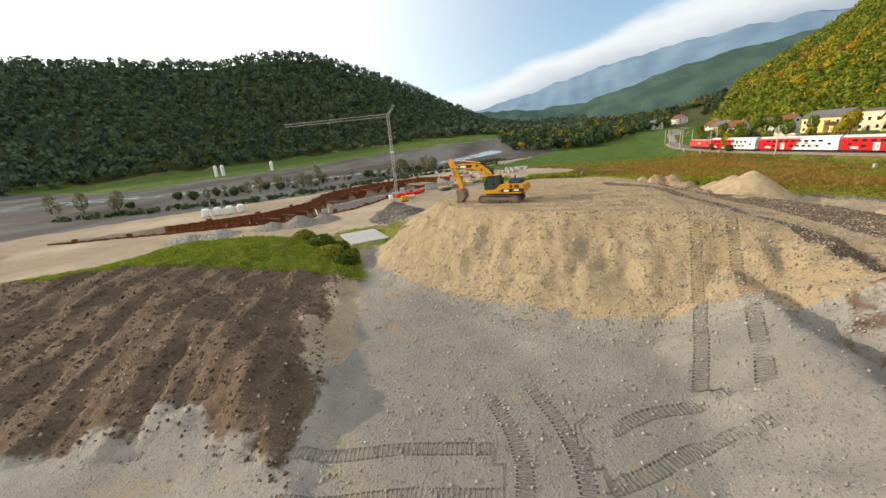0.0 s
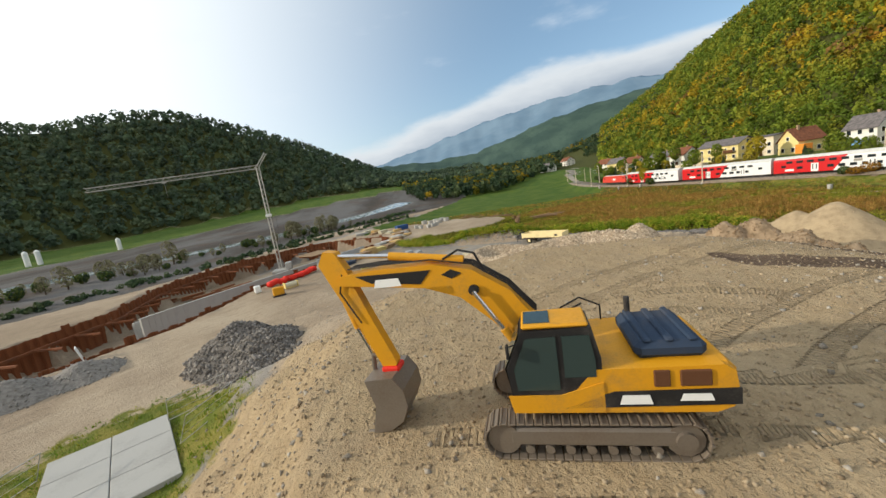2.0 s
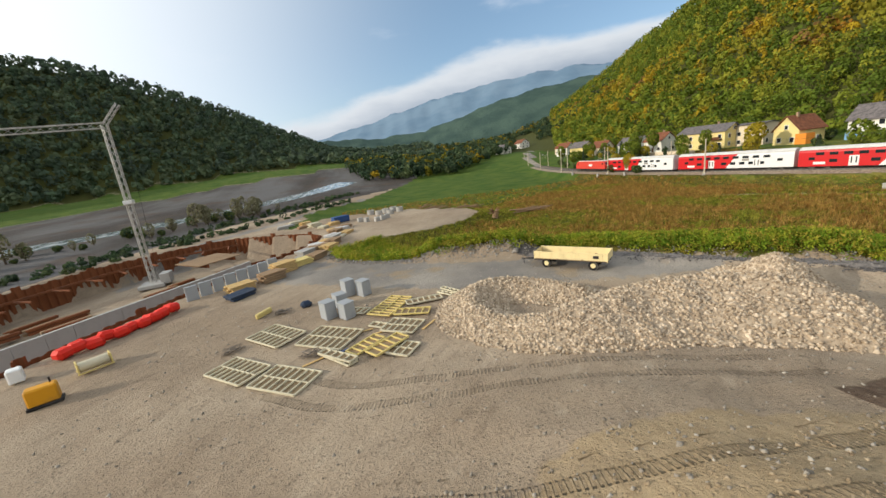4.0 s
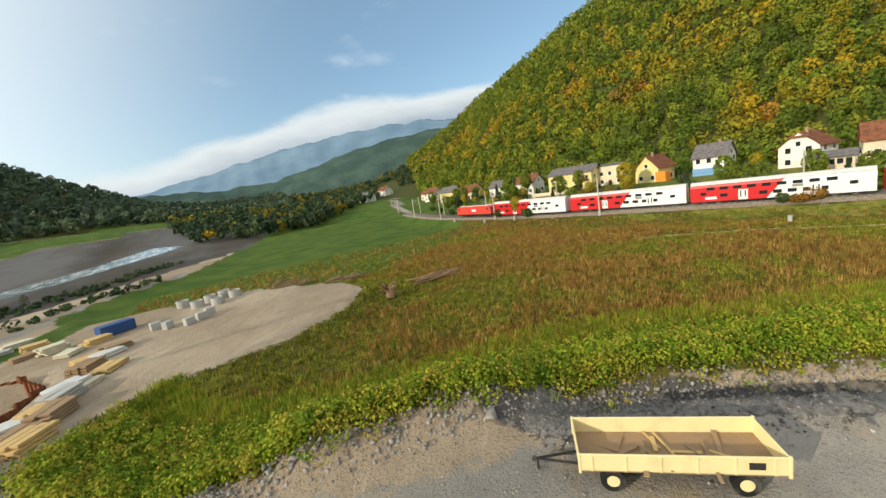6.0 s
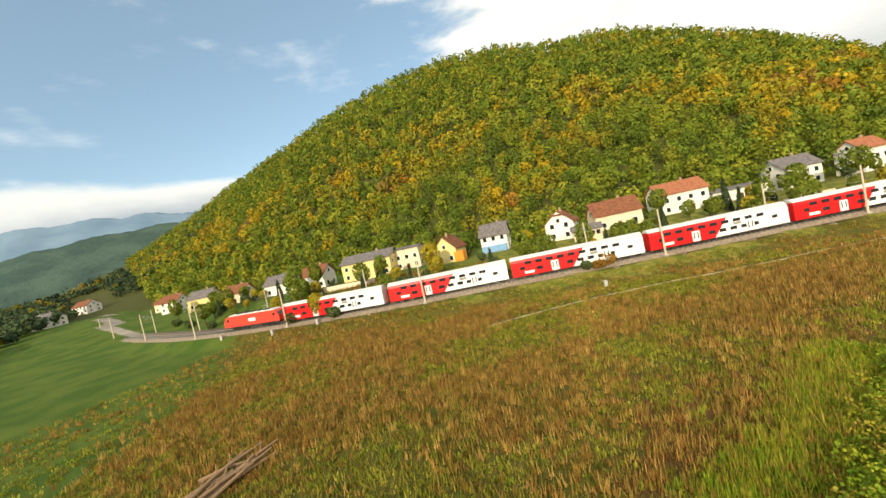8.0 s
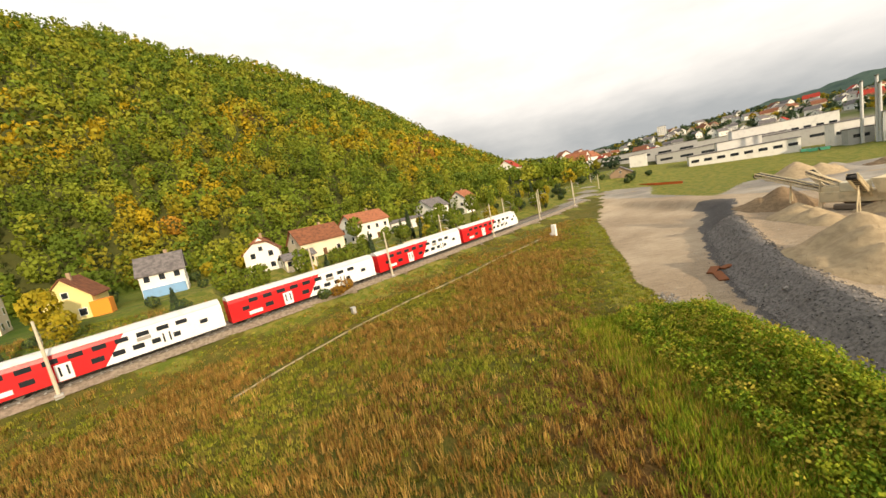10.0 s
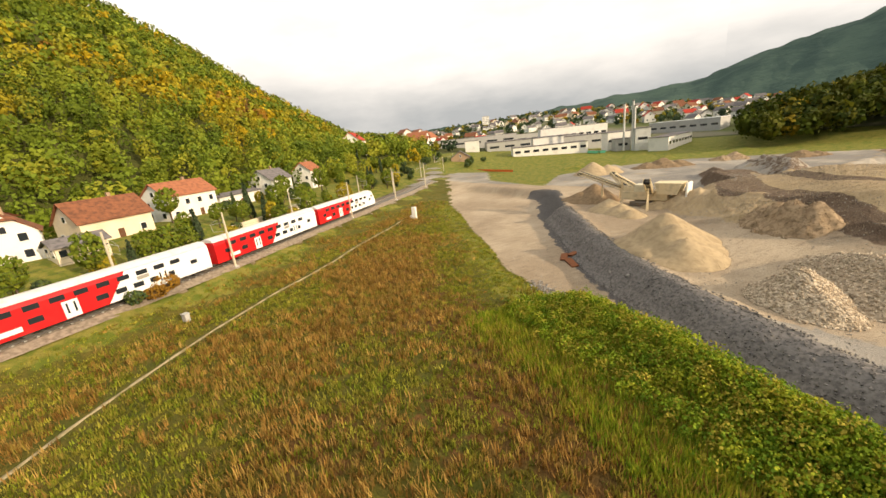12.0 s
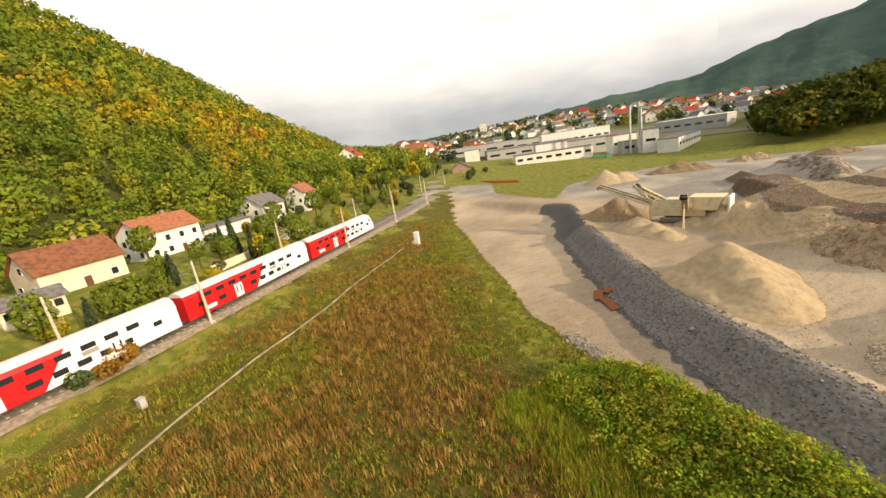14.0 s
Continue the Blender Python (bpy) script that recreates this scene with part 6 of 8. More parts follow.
    for y in (-0.02, 0.14, 0.3, 0.42):
        part("hose", Geo().chain([(0.8, y, 2.9), (1.4, y, 3.66), (2.2, y, 4.24), (3.2, y, 4.45), (4.6, y, 4.46), (5.4, y, 4.42)], 0.022, 5), MAT["black"], bo)
    part("hose_guard", Geo().chain([(1.9, 0.0, 4.0), (2.1, 0.0, 4.5), (2.5, 0.1, 4.6), (2.9, 0.1, 4.4)], 0.03, 6), MAT["black"], bo)
    st = part("stick", Geo().prism([(6.05, 4.95), (6.25, 4.6), (5.95, 3.9), (5.35, 2.6), (4.95, 1.55), (4.62, 1.5), (4.55, 1.7), (5.0, 2.9), (5.35, 3.9), (5.5, 4.4), (5.75, 4.9)], -0.16, 0.16, pose(0, 0.19, 0)), MAT["machine_yellow"], ob, m=longer)
    part("bucket_cylinder", Geo().tube((5.95, 0.19, 4.2), (5.55, 0.19, 2.7), 0.09, n=12), MAT["machine_yellow"], st)
    part("bucket_rod", Geo().tube((5.55, 0.19, 2.7), (5.25, 0.19, 1.9), 0.05, n=12), MAT["chrome"], st)
    part("link", Geo().tube((5.25, 0.19, 1.9), (4.85, 0.19, 1.75), 0.07, n=8).tube((5.25, 0.19, 1.9), (5.3, 0.19, 1.35), 0.07, n=8), MAT["worn_steel"], st)
    for s in (-0.02, 0.4):
        part("hose", Geo().chain([(5.6, s, 4.3), (5.75, s, 3.8), (5.55, s, 3.4), (5.3, s, 2.9)], 0.022, 5), MAT["black"], st)
    bk = Geo()
    outer = [(5.35, 1.45), (4.55, 1.5), (4.3, 1.15), (4.25, 0.7), (4.45, 0.25), (4.85, -0.02), (5.35, -0.1)]
    inner = [(5.35, -0.02), (4.88, 0.06), (4.53, 0.3), (4.35, 0.72), (4.4, 1.1), (4.6, 1.4), (5.35, 1.35)]
    bk.prism(outer + inner, -0.65, 0.65, pose(0, 0.19, 0))
    for y in (-0.47, 0.84):
        bk.prism([(5.35, 1.45), (4.55, 1.5), (4.3, 1.15), (4.25, 0.7), (4.45, 0.25), (4.85, -0.02), (5.35, -0.1), (5.15, 0.7)], y - 0.02, y + 0.02)
    bu = part("bucket", bk, MAT["worn_steel"], ob, "worn steel digging bucket", m=pose(0.12, 0, 0))
    for k in range(5):
        part("tooth", Geo().box(5.42, -0.4 + 0.29 * k, -0.08, 0.26, 0.1, 0.07, b=0.02), MAT["worn_steel"], bu)
    part("red_bracket", Geo().box(4.75, 0.19, 1.52, 0.5, 0.5, 0.16, b=0.04), MAT["bright_red"], bu, "red bucket bracket")
    return ob


def mirrored(ob):
    """Swap a machine's left and right sides, keeping its lettering readable."""
    for o in ob.children_recursive:
        if o.name.startswith("lettering"):
            x, y, z = o.location
            o.matrix_basis = pose(x, -y, z, 90, 0, math.degrees(o.rotation_euler.z) + 180)
        elif not o.name.startswith("track_shoe"):
            o.data.transform(Matrix.Diagonal((1, -1, 1, 1)))
            o.data.flip_normals()
    return ob


EXC_H = math.degrees(math.atan2(1.2, -4.3))
DIGGER = mirrored(excavator(pose(-0.6, 34.2, ground_z(-0.6, 34.2) - 0.02, 0, 0, EXC_H)))
copy_thing(DIGGER, pose(-24, -27, ground_z(-24, -27) - 0.02, 0, 0, 20))


# ---- trailer ----
MAT["trailer_cream"] = painted("trailer_cream", srgb(232, 214, 160), 0.55, wear=0.25)
MAT["board"] = painted("board", srgb(152, 126, 96), 0.9, wear=0.5)
MAT["pale_wood"] = painted("pale_wood", srgb(200, 168, 112), 0.85, wear=0.35)


def trailer(m):
    """Local x towards the drawbar."""
    ob = thing("drop_side_trailer", "cream two-axle drop-side trailer with scrap timber inside", "trailer", m)
    L, W = 7.6, 2.45
    part("chassis", Geo().box(0, -0.45, 0.85, L, 0.12, 0.24, b=0.02).box(0, 0.45, 0.85, L, 0.12, 0.24, b=0.02), MAT["black"], ob)
    part("bed", Geo().box(0, 0, 1.03, L, W, 0.12, b=0.02), MAT["board"], ob, "worn brown timber bed")
    for s in (-1, 1):
        sd = part("side_board", Geo().box(0, s * W / 2, 1.42, L, 0.06, 0.74, b=0.02), MAT["trailer_cream"], ob)
        for k in range(6):
            part("rib", Geo().box(-L / 2 + 0.5 + 1.32 * k, s * (W / 2 + 0.04), 1.42, 0.1, 0.05, 0.72, b=0.01), MAT["trailer_cream"], sd)
        part("rail", Geo().box(0, s * W / 2, 1.8, L, 0.1, 0.07, b=0.02), MAT["trailer_cream"], sd)
        part("emblem", Geo().box(-L / 2 + 1.1, s * (W / 2 + 0.05), 1.45, 0.55, 0.02, 0.3, b=0.005), MAT["black"], sd, "plain dark emblem")
        part("end_board", Geo().box(s * L / 2, 0, 1.42, 0.06, W, 0.78, b=0.02), MAT["trailer_cream"], ob)
        for k in (-1, 1):
            part("corner_post", Geo().box(s * L / 2, k * W / 2, 1.4, 0.12, 0.12, 0.95, b=0.02), MAT["trailer_cream"], ob)
    for x in (-2.4, 2.5):
        part("axle", Geo().tube((x, -1.0, 0.5), (x, 1.0, 0.5), 0.08, n=8), MAT["black"], ob)
        for s in (-1, 1):
            wh = part("wheel", Geo().tube((x, s * 0.86, 0.5), (x, s * 1.18, 0.5), 0.5, n=22), MAT["rubber"], ob)
            part("rim", Geo().tube((x, s * 1.15, 0.5), (x, s * 1.2, 0.5), 0.26, n=16), MAT["trailer_cream"], wh)
    part("drawbar", Geo().tube((L / 2 - 0.6, -0.5, 0.7), (L / 2 + 1.9, 0, 0.55), 0.06, n=8).tube((L / 2 - 0.6, 0.5, 0.7), (L / 2 + 1.9, 0, 0.55), 0.06, n=8).tube((L / 2 + 1.8, 0, 0.0), (L / 2 + 1.8, 0, 0.55), 0.05, n=8), MAT["black"], ob)
    part("tow_eye", Geo().tube((L / 2 + 1.95, -0.08, 0.55), (L / 2 + 1.95, 0.08, 0.55), 0.12, n=12), MAT["steel"], ob)
    return ob


def edge_stones():
    """Pale stones pushed up along the foot of the field bank."""
    rg = np.random.default_rng(41)
    q = spline([(-12.5, 115), (-8, 108.5), (-2, 104.5), (6, 101.5), (13, 99.5), (20, 97), (28, 92), (35, 86.5), (44, 81), (52, 75.5)], 60)
    i = rg.integers(0, len(q), 2600)
    x, y = q[i, 0] + rg.normal(size=2600) * 0.55, q[i, 1] + rg.normal(size=2600) * 0.55
    v, f = stone_cloud(np.stack([x, y, land(x, y) + 0.03], 1), 0.12, 0.8, 42)
    single("edge_stones", raw_mesh("edge_stones", v, f, MAT["rubble_grey"]), None, "pale stones along the foot of the field bank", "stones", kind="stuff")


TR_H = 135.0
trailer(pose(16.6, 90.3, ground_z(16.6, 90.3), 0, 0, TR_H))
_r = random.Random(3)
for k in range(14):
    a = pose(16.6, 90.3, ground_z(16.6, 90.3), 0, 0, TR_H)
    L = _r.uniform(0.8, 2.4)
    single("scrap_board", Geo().box(0, 0, 0, L, _r.uniform(0.08, 0.22), 0.05, b=0.01), MAT["board" if k % 3 else "pale_wood"], "loose weathered scrap board lying in the trailer", "board",
           a @ pose(_r.uniform(-2.6, 2.6), _r.uniform(-0.7, 0.7), 1.13 + 0.02 * (k % 4), _r.uniform(-3, 3), _r.uniform(-4, 4), _r.uniform(0, 180)), "scrap boards in the trailer")


# ---- heaps ----
def stone_cloud(pts, size, spread=0.5, seed=1):
    """Angular stones, each an octahedron bent out of shape, at the given places."""
    rg = np.random.default_rng(seed)
    base = np.array([(1, 0, 0), (-1, 0, 0), (0, 1, 0), (0, -1, 0), (0, 0, 1), (0, 0, -1)], float)
    tri = np.array([(0, 2, 4), (2, 1, 4), (1, 3, 4), (3, 0, 4), (2, 0, 5), (1, 2, 5), (3, 1, 5), (0, 3, 5)])
    n = len(pts)
    s = size * (1 + spread * rg.uniform(-1, 1.4, n))
    v = base[None] * rg.uniform(0.6, 1.15, (n, 6, 1)) * s[:, None, None] * rg.uniform(0.6, 1.1, (n, 1, 3)) + rg.normal(size=(n, 6, 3)) * 0.12 * s[:, None, None]
    q = rg.normal(size=(n, 4))
    q /= np.linalg.norm(q, axis=1, keepdims=True)
    w, x, y, z = q.T
    R = np.stack([1 - 2 * (y * y + z * z), 2 * (x * y - z * w), 2 * (x * z + y * w), 2 * (x * y + z * w), 1 - 2 * (x * x + z * z), 2 * (y * z - x * w), 2 * (x * z - y * w), 2 * (y * z + x * w), 1 - 2 * (x * x + y * y)], 1).reshape(n, 3, 3)
    v = np.einsum("nij,nkj->nki", R, v) + np.asarray(pts)[:, None]
    f = (np.arange(n)[:, None, None] * 6 + tri[None]).reshape(-1, 3)
    return v.reshape(-1, 3), f


def heap(name, label, category, peaks, mat, stones, size, steep=1.0, step=0.3, rag=0.12, seed=1, stone_mat=None):
    """A heap of overlapping cones standing on the land, with its loose stones."""
    p = np.array(peaks, float)
    x0, x1 = (p[:, 0] - p[:, 3]).min() - 0.5, (p[:, 0] + p[:, 3]).max() + 0.5
    y0, y1 = (p[:, 1] - p[:, 3]).min() - 0.5, (p[:, 1] + p[:, 3]).max() + 0.5
    gx, gy = np.arange(x0, x1, step), np.arange(y0, y1, step)
    X, Y = np.meshgrid(gx, gy)

    def top(x, y):
        h = np.full(np.shape(x), -0.5)
        for cx, cy, hh, rr in p:
            d = np.hypot(x - cx, y - cy) + rag * rr * 0.6 * wobble(x, y, rr * 0.45, cx)
            c = hh * (1.06 - np.sqrt(np.maximum(d, 0) ** 2 + (0.08 * rr) ** 2) * 1.06 / rr)
            h = np.maximum(h, c)
        return h

    H = top(X, Y)
    base = land(X, Y)
    Zz = base + np.where(H > 0, H, np.maximum(-0.35, H * 2))
    ny, nx = X.shape
    i = np.arange(ny * nx).reshape(ny, nx)
    quads = np.stack([i[:-1, :-1].ravel(), i[:-1, 1:].ravel(), i[1:, 1:].ravel(), i[1:, :-1].ravel()], 1)
    keep = (H.ravel()[quads] > -0.3).any(1)
    me = raw_mesh(name, np.stack([X.ravel(), Y.ravel(), Zz.ravel()], 1), quads[keep], mat)
    me.shade_smooth()
    ob = single(name, me, None, label, category)
    if stones:
        rg = np.random.default_rng(seed)
        px, py = rg.uniform(x0, x1, stones * 4), rg.uniform(y0, y1, stones * 4)
        hh = top(px, py)
        ok = hh > -0.12
        px, py, hh = px[ok][:stones], py[ok][:stones], hh[ok][:stones]
        v, f = stone_cloud(np.stack([px, py, land(px, py) + np.maximum(hh, 0.03)], 1), size, seed=seed)
        part("stones", raw_mesh("stones", v, f, stone_mat or mat), None, ob)["kind"] = "stuff"
    return ob


MAT["brown_grit"] = stones_material("brown_grit", srgb(172, 150, 122), srgb(138, 116, 90), srgb(104, 86, 64), 1.6)
MAT["broken_concrete"] = stones_material("broken_concrete", srgb(158, 152, 144), srgb(102, 96, 90), srgb(64, 59, 54), 2.0)
heap("rubble_heap", "long heap of pale broken stone with a hollow at its end", "rubble heap",
     [tuple(q) for q in spline([(12.4, 82.4, 1.2, 2.4), (9.5, 85, 1.4, 2.6), (6.4, 86.2, 1.6, 2.8), (3.9, 85, 1.6, 3.0), (3.0, 82, 1.4, 2.9), (4.4, 79, 1.2, 2.8), (7, 76.4, 1.6, 3.4), (10, 76, 2.5, 4.4), (13.5, 76, 3.0, 5.2), (17.2, 75, 3.3, 5.6), (20.4, 72.6, 3.4, 5.2), (22, 69.6, 2.4, 4.0)], 5)],
     MAT["rubble_pale"], 16000, 0.135, rag=0.12, seed=2)
heap("rubble_heap", "steep small heap of pale broken stone", "rubble heap", [(25.6, 76.4, 3.2, 4.2), (24.6, 79.2, 1.6, 2.8)], MAT["rubble_pale"], 4600, 0.12, seed=3)
heap("sand_heap", "tall smooth ridge of tan sand", "sand heap", [(37.9, 61.8, 4.6, 6.6), (36.6, 64.6, 3.9, 5.9), (35.2, 67.2, 2.8, 4.8)], MAT["sand"], 4200, 0.045, rag=0.03, seed=4)
heap("earth_heap", "steep cut block of brown earth", "earth heap", [(24.6, 56.4, 3.6, 3.6), (22.6, 57.4, 3.2, 3.0), (25.8, 53.4, 2.8, 3.6)], MAT["brown_grit"], 2200, 0.09, rag=0.3, seed=5)
heap("sand_heap", "crescent of pale sand below the long conveyor", "sand heap", [(50.4, 37.4, 2.5, 4.2), (47.4, 40.4, 2.0, 3.4), (45.2, 43.0, 1.4, 2.8)], MAT["sand"], 900, 0.06, rag=0.05, seed=6)
heap("sand_heap", "tan sand heap under the crusher hopper", "sand heap", [(38.6, 33.4, 2.0, 3.6), (35.8, 33.6, 1.4, 3.0), (41.8, 33.4, 1.4, 3.2)], MAT["sand"], 900, 0.07, rag=0.06, seed=7)
heap("sand_heap", "dark sand heap beside the crusher", "sand heap", [(56.0, 26.0, 4.0, 6.0), (59, 28, 2.4, 4.4)], MAT["brown_grit"], 900, 0.07, rag=0.06, seed=15)
heap("sand_heap", "pale sand heap at the far edge of the pit", "sand heap", [(70, -27, 4.6, 7.0), (65, -29, 3.2, 5.6)], MAT["sand"], 500, 0.08, rag=0.05, seed=16)
heap("earth_heap", "dark earth heap at the far edge of the pit", "earth heap", [(49, -43, 3.4, 6.0), (44, -46, 2.4, 5.0), (54, -41, 2.2, 5.0)], MAT["brown_grit"], 900, 0.16, rag=0.3, seed=12)
heap("debris_heap", "heap of broken concrete and dark earth beside the slab", "rubble heap", [(-22.2, 59.0, 2.9, 4.6), (-19.6, 56.4, 2.0, 3.8), (-24.6, 61.0, 1.7, 3.4), (-18.4, 53.4, 1.0, 2.8)], MAT["broken_concrete"], 3200, 0.17, rag=0.25, seed=8)
heap("gravel_heap", "grey gravel heap beside the haul road", "gravel heap", [(-42, 58, 1.8, 4.0), (-38.5, 61, 1.4, 3.4), (-46.5, 55.5, 1.2, 3.4)], MAT["rubble_grey"], 800, 0.12, seed=9)
heap("gravel_heap", "pale gravel heap at the edge of the yard", "gravel heap", [(-54, 50, 1.3, 3.6), (-58.5, 47.5, 1.0, 3.2)], MAT["rubble_grey"], 500, 0.16, seed=10)
heap("earth_heap", "low dark earth heap with roots beside the grass", "earth heap", [(27, -60, 2.6, 5.0), (31, -58, 1.8, 4.0)], MAT["brown_grit"], 400, 0.2, rag=0.3, seed=17)
heap("earth_heap", "low brown earth heap at the edge of the grass", "earth heap", [(9, -58, 2.4, 5.0), (5, -60, 1.6, 4.0)], MAT["brown_grit"], 400, 0.2, rag=0.3, seed=18)
heap("earth_heap", "brown earth heap in front of the wood", "earth heap", [(-16, -62, 2.8, 5.5)], MAT["brown_grit"], 300, 0.2, rag=0.3, seed=19)
# dark stone bank along the field
heap("stone_bank", "low bank of grey broken stone along the haul road", "stone bank", [(x + 0.4, y + 0.3, 0.5 + 0.12 * math.sin(3 * k), 2.6) for k, (x, y) in enumerate(spline(STRIP[1:], 6))], MAT["rubble_shaded"], 9500, 0.1, rag=0.2, seed=13)


MAT["pebble_tan"] = stones_material("pebble_tan", srgb(184, 166, 138), srgb(142, 124, 98), srgb(106, 90, 70))
MAT["pebble_grey"] = stones_material("pebble_grey", srgb(186, 178, 164), srgb(140, 130, 116), srgb(102, 94, 82))


def loose_stones():
    rg = np.random.default_rng(21)
    n = 34000
    x, y = np.concatenate([rg.uniform(-24, 60, n - 9000), rg.uniform(-12, 30, 9000)]), np.concatenate([rg.uniform(2, 100, n - 9000), rg.uniform(2, 28, 9000)])
    d = signed(PLATEAU, x, y)
    keep = (signed(FIELD, x, y) > 1) & (signed(NEAR_PILES + FAR_PILES, x, y) > 1) & ((rg.random(n) < 0.3) | ((d > 0) & (d < 9)) | ((d > 7) & (d < 11) & (y < 32)))
    # bands of stones gather at the foot of the slope
    x, y = x[keep], y[keep]
    pts = np.stack([x, y, land(x, y) + 0.01], 1)
    v, f = stone_cloud(pts, 0.075, 0.7, 22)
    single("loose_stones", raw_mesh("loose_stones", v, f, MAT["pebble_grey"]), None, "loose stones strewn over the gravel yard", "stones", kind="stuff")


loose_stones()
edge_stones()


def grit_and_clods():
    rg = np.random.default_rng(23)
    n = 30000
    x, y = rg.uniform(-14, 34, n), rg.uniform(16, 62, n)
    d = signed(PLATEAU, x, y)
    keep = (d < 9.5) & (rg.random(n) < np.clip(1.6 - y / 60, 0.25, 1))
    x, y = x[keep], y[keep]
    v, f = stone_cloud(np.stack([x, y, land(x, y)], 1), 0.05, 0.75, 24)
    single("pebbles", raw_mesh("pebbles", v, f, MAT["pebble_tan"]), None, "pebbles in the tan fill of the plateau", "pebbles", kind="stuff")
    x, y = rg.uniform(-56, -6, 12000), rg.uniform(-4, 30, 12000)
    keep = (signed(MOUND, x, y) < -1.2) & (y < 24.5 + 0.12 * (x + 24))
    x, y = x[keep], y[keep]
    v, f = stone_cloud(np.stack([x, y, land(x, y)], 1), 0.085, 0.8, 25)
    single("soil_clods", raw_mesh("soil_clods", v, f, MAT["clod"]), None, "brown clods of earth on the mound", "clods", kind="stuff")


MAT["clod"] = stones_material("clod", srgb(122, 104, 86), srgb(92, 76, 62), srgb(62, 50, 40), 2.0)
grit_and_clods()


# ---- formwork panels, blocks and stores ----
def panel(m, L, W, label, mat):
    ob = thing("formwork_panel", label, "formwork panel", m, "formwork panels on the yard")
    for s in (-1, 1):
        part("side_beam", Geo().box(0, s * W / 2, 0, L, 0.1, 0.14, b=0.01), mat, ob)
        part("end_beam", Geo().box(s * L / 2, 0, 0, 0.1, W, 0.14, b=0.01), mat, ob)
    n = max(2, int(L / 0.55))
    for k in range(1, n):
        part("rib", Geo().box(-L / 2 + L * k / n, 0, 0.01, 0.09, W - 0.1, 0.12, b=0.01), mat, ob)
    if W > 1.3:
        part("middle_beam", Geo().box(0, 0, 0.012, L, 0.08, 0.12, b=0.01), mat, ob)
    part("facing", Geo().box(0, 0, -0.075, L - 0.04, W - 0.04, 0.02), MAT["plywood"], ob, "stained plywood facing")
    return ob


MAT["panel_grey"] = painted("panel_grey", srgb(208, 200, 172), 0.6, 0.1, wear=0.4)
MAT["panel_yellow"] = painted("panel_yellow", srgb(214, 194, 122), 0.6, wear=0.35)
MAT["plywood"] = painted("plywood", srgb(150, 128, 96), 0.9, wear=0.6)
MAT["block_grey"] = painted("block_grey", srgb(160, 164, 166), 0.85, wear=0.3)
MAT["rust"] = painted("rust", srgb(126, 76, 46), 0.9, 0.1, 0.7, (0.08, 0.045, 0.03, 1), 1.2)
MAT["blue"] = painted("blue", srgb(44, 78, 130), 0.6, wear=0.3)
for k, (x, y, L, W, a, up, yel) in enumerate(((-14.9, 80.6, 3.9, 2.5, -39, 0, 0), (-11.2, 78.1, 4.0, 2.6, -33, 0, 0), (-13.5, 85.9, 4.2, 2.9, -43, 0, 0), (-8.8, 83.4, 4.3, 3.2, -33, 0, 0), (-7.9, 79.7, 3.4, 0.8, -49, 0.0, 0), (-7.9, 79.7, 3.3, 0.75, -43, 0.16, 0),
                                               (-5.9, 80.8, 2.9, 1.2, 43, 0.05, 1), (-4.3, 79.9, 3.1, 1.3, 38, 0.2, 1), (-3.7, 79.5, 3.0, 1.9, -36, 0, 0), (-2.9, 83, 2.9, 2.4, -32, 0, 0), (-7, 88.4, 2.8, 1.2, -31, 0, 0),
                                               (-3.6, 87.9, 4.4, 2.3, 56, 0, 1), (-1.8, 85.3, 3.1, 1.2, -19, 0.1, 1), (-0.4, 87.7, 3.4, 1.1, 4, 0.1, 0), (2.4, 88, 3.7, 0.5, -57, 0, 0), (2.8, 88.4, 3.6, 0.5, -57, 0.16, 0), (-4.9, 84.2, 1.4, 0.8, -39, 0, 0))):
    panel(pose(x, y, ground_z(x, y) + 0.16 + up, _r.uniform(-1, 1), _r.uniform(-1, 1), a), L, W, "yellow-edged formwork panel lying on the gravel" if yel else "pale ribbed formwork panel lying on the gravel", MAT["panel_yellow" if yel else "panel_grey"])
for k, (x, y, a, h) in enumerate(((-7.7, 93.4, 30, 1.7), (-6.1, 92.8, 40, 1.6), (-9.3, 88.2, 35, 1.6), (-7.6, 87.5, 38, 1.5), (-8.4, 90.6, 28, 1.3))):
    ob = thing("concrete_block", "grey boxed concrete block standing on the yard", "concrete block", pose(x, y, ground_z(x, y), 0, 0, a), "grey blocks on the yard")
    part("block", Geo().box(0, 0, h / 2, 1.1, 1.2, h, b=0.04), MAT["block_grey"], ob)
    part("lid", Geo().box(0, 0, h + 0.03, 1.14, 1.24, 0.07, b=0.02), MAT["block_grey"], ob)
single("blue_bag", Geo().box(0, 0, 0.3, 1.1, 0.8, 0.7, b=0.25), MAT["dark_blue"], "crumpled dark blue sack beside the blocks", "sack", pose(-12, 92.3, ground_z(-12, 92.3), 8, 4, 30))
single("yellow_pipe", Geo().box(0, 0, 0.25, 2.0, 0.35, 0.5, b=0.08), MAT["panel_yellow"], "yellow metal beam lying on the ground", "beam", pose(-15.9, 91.7, ground_z(-15.9, 91.7), 0, 0, 62))
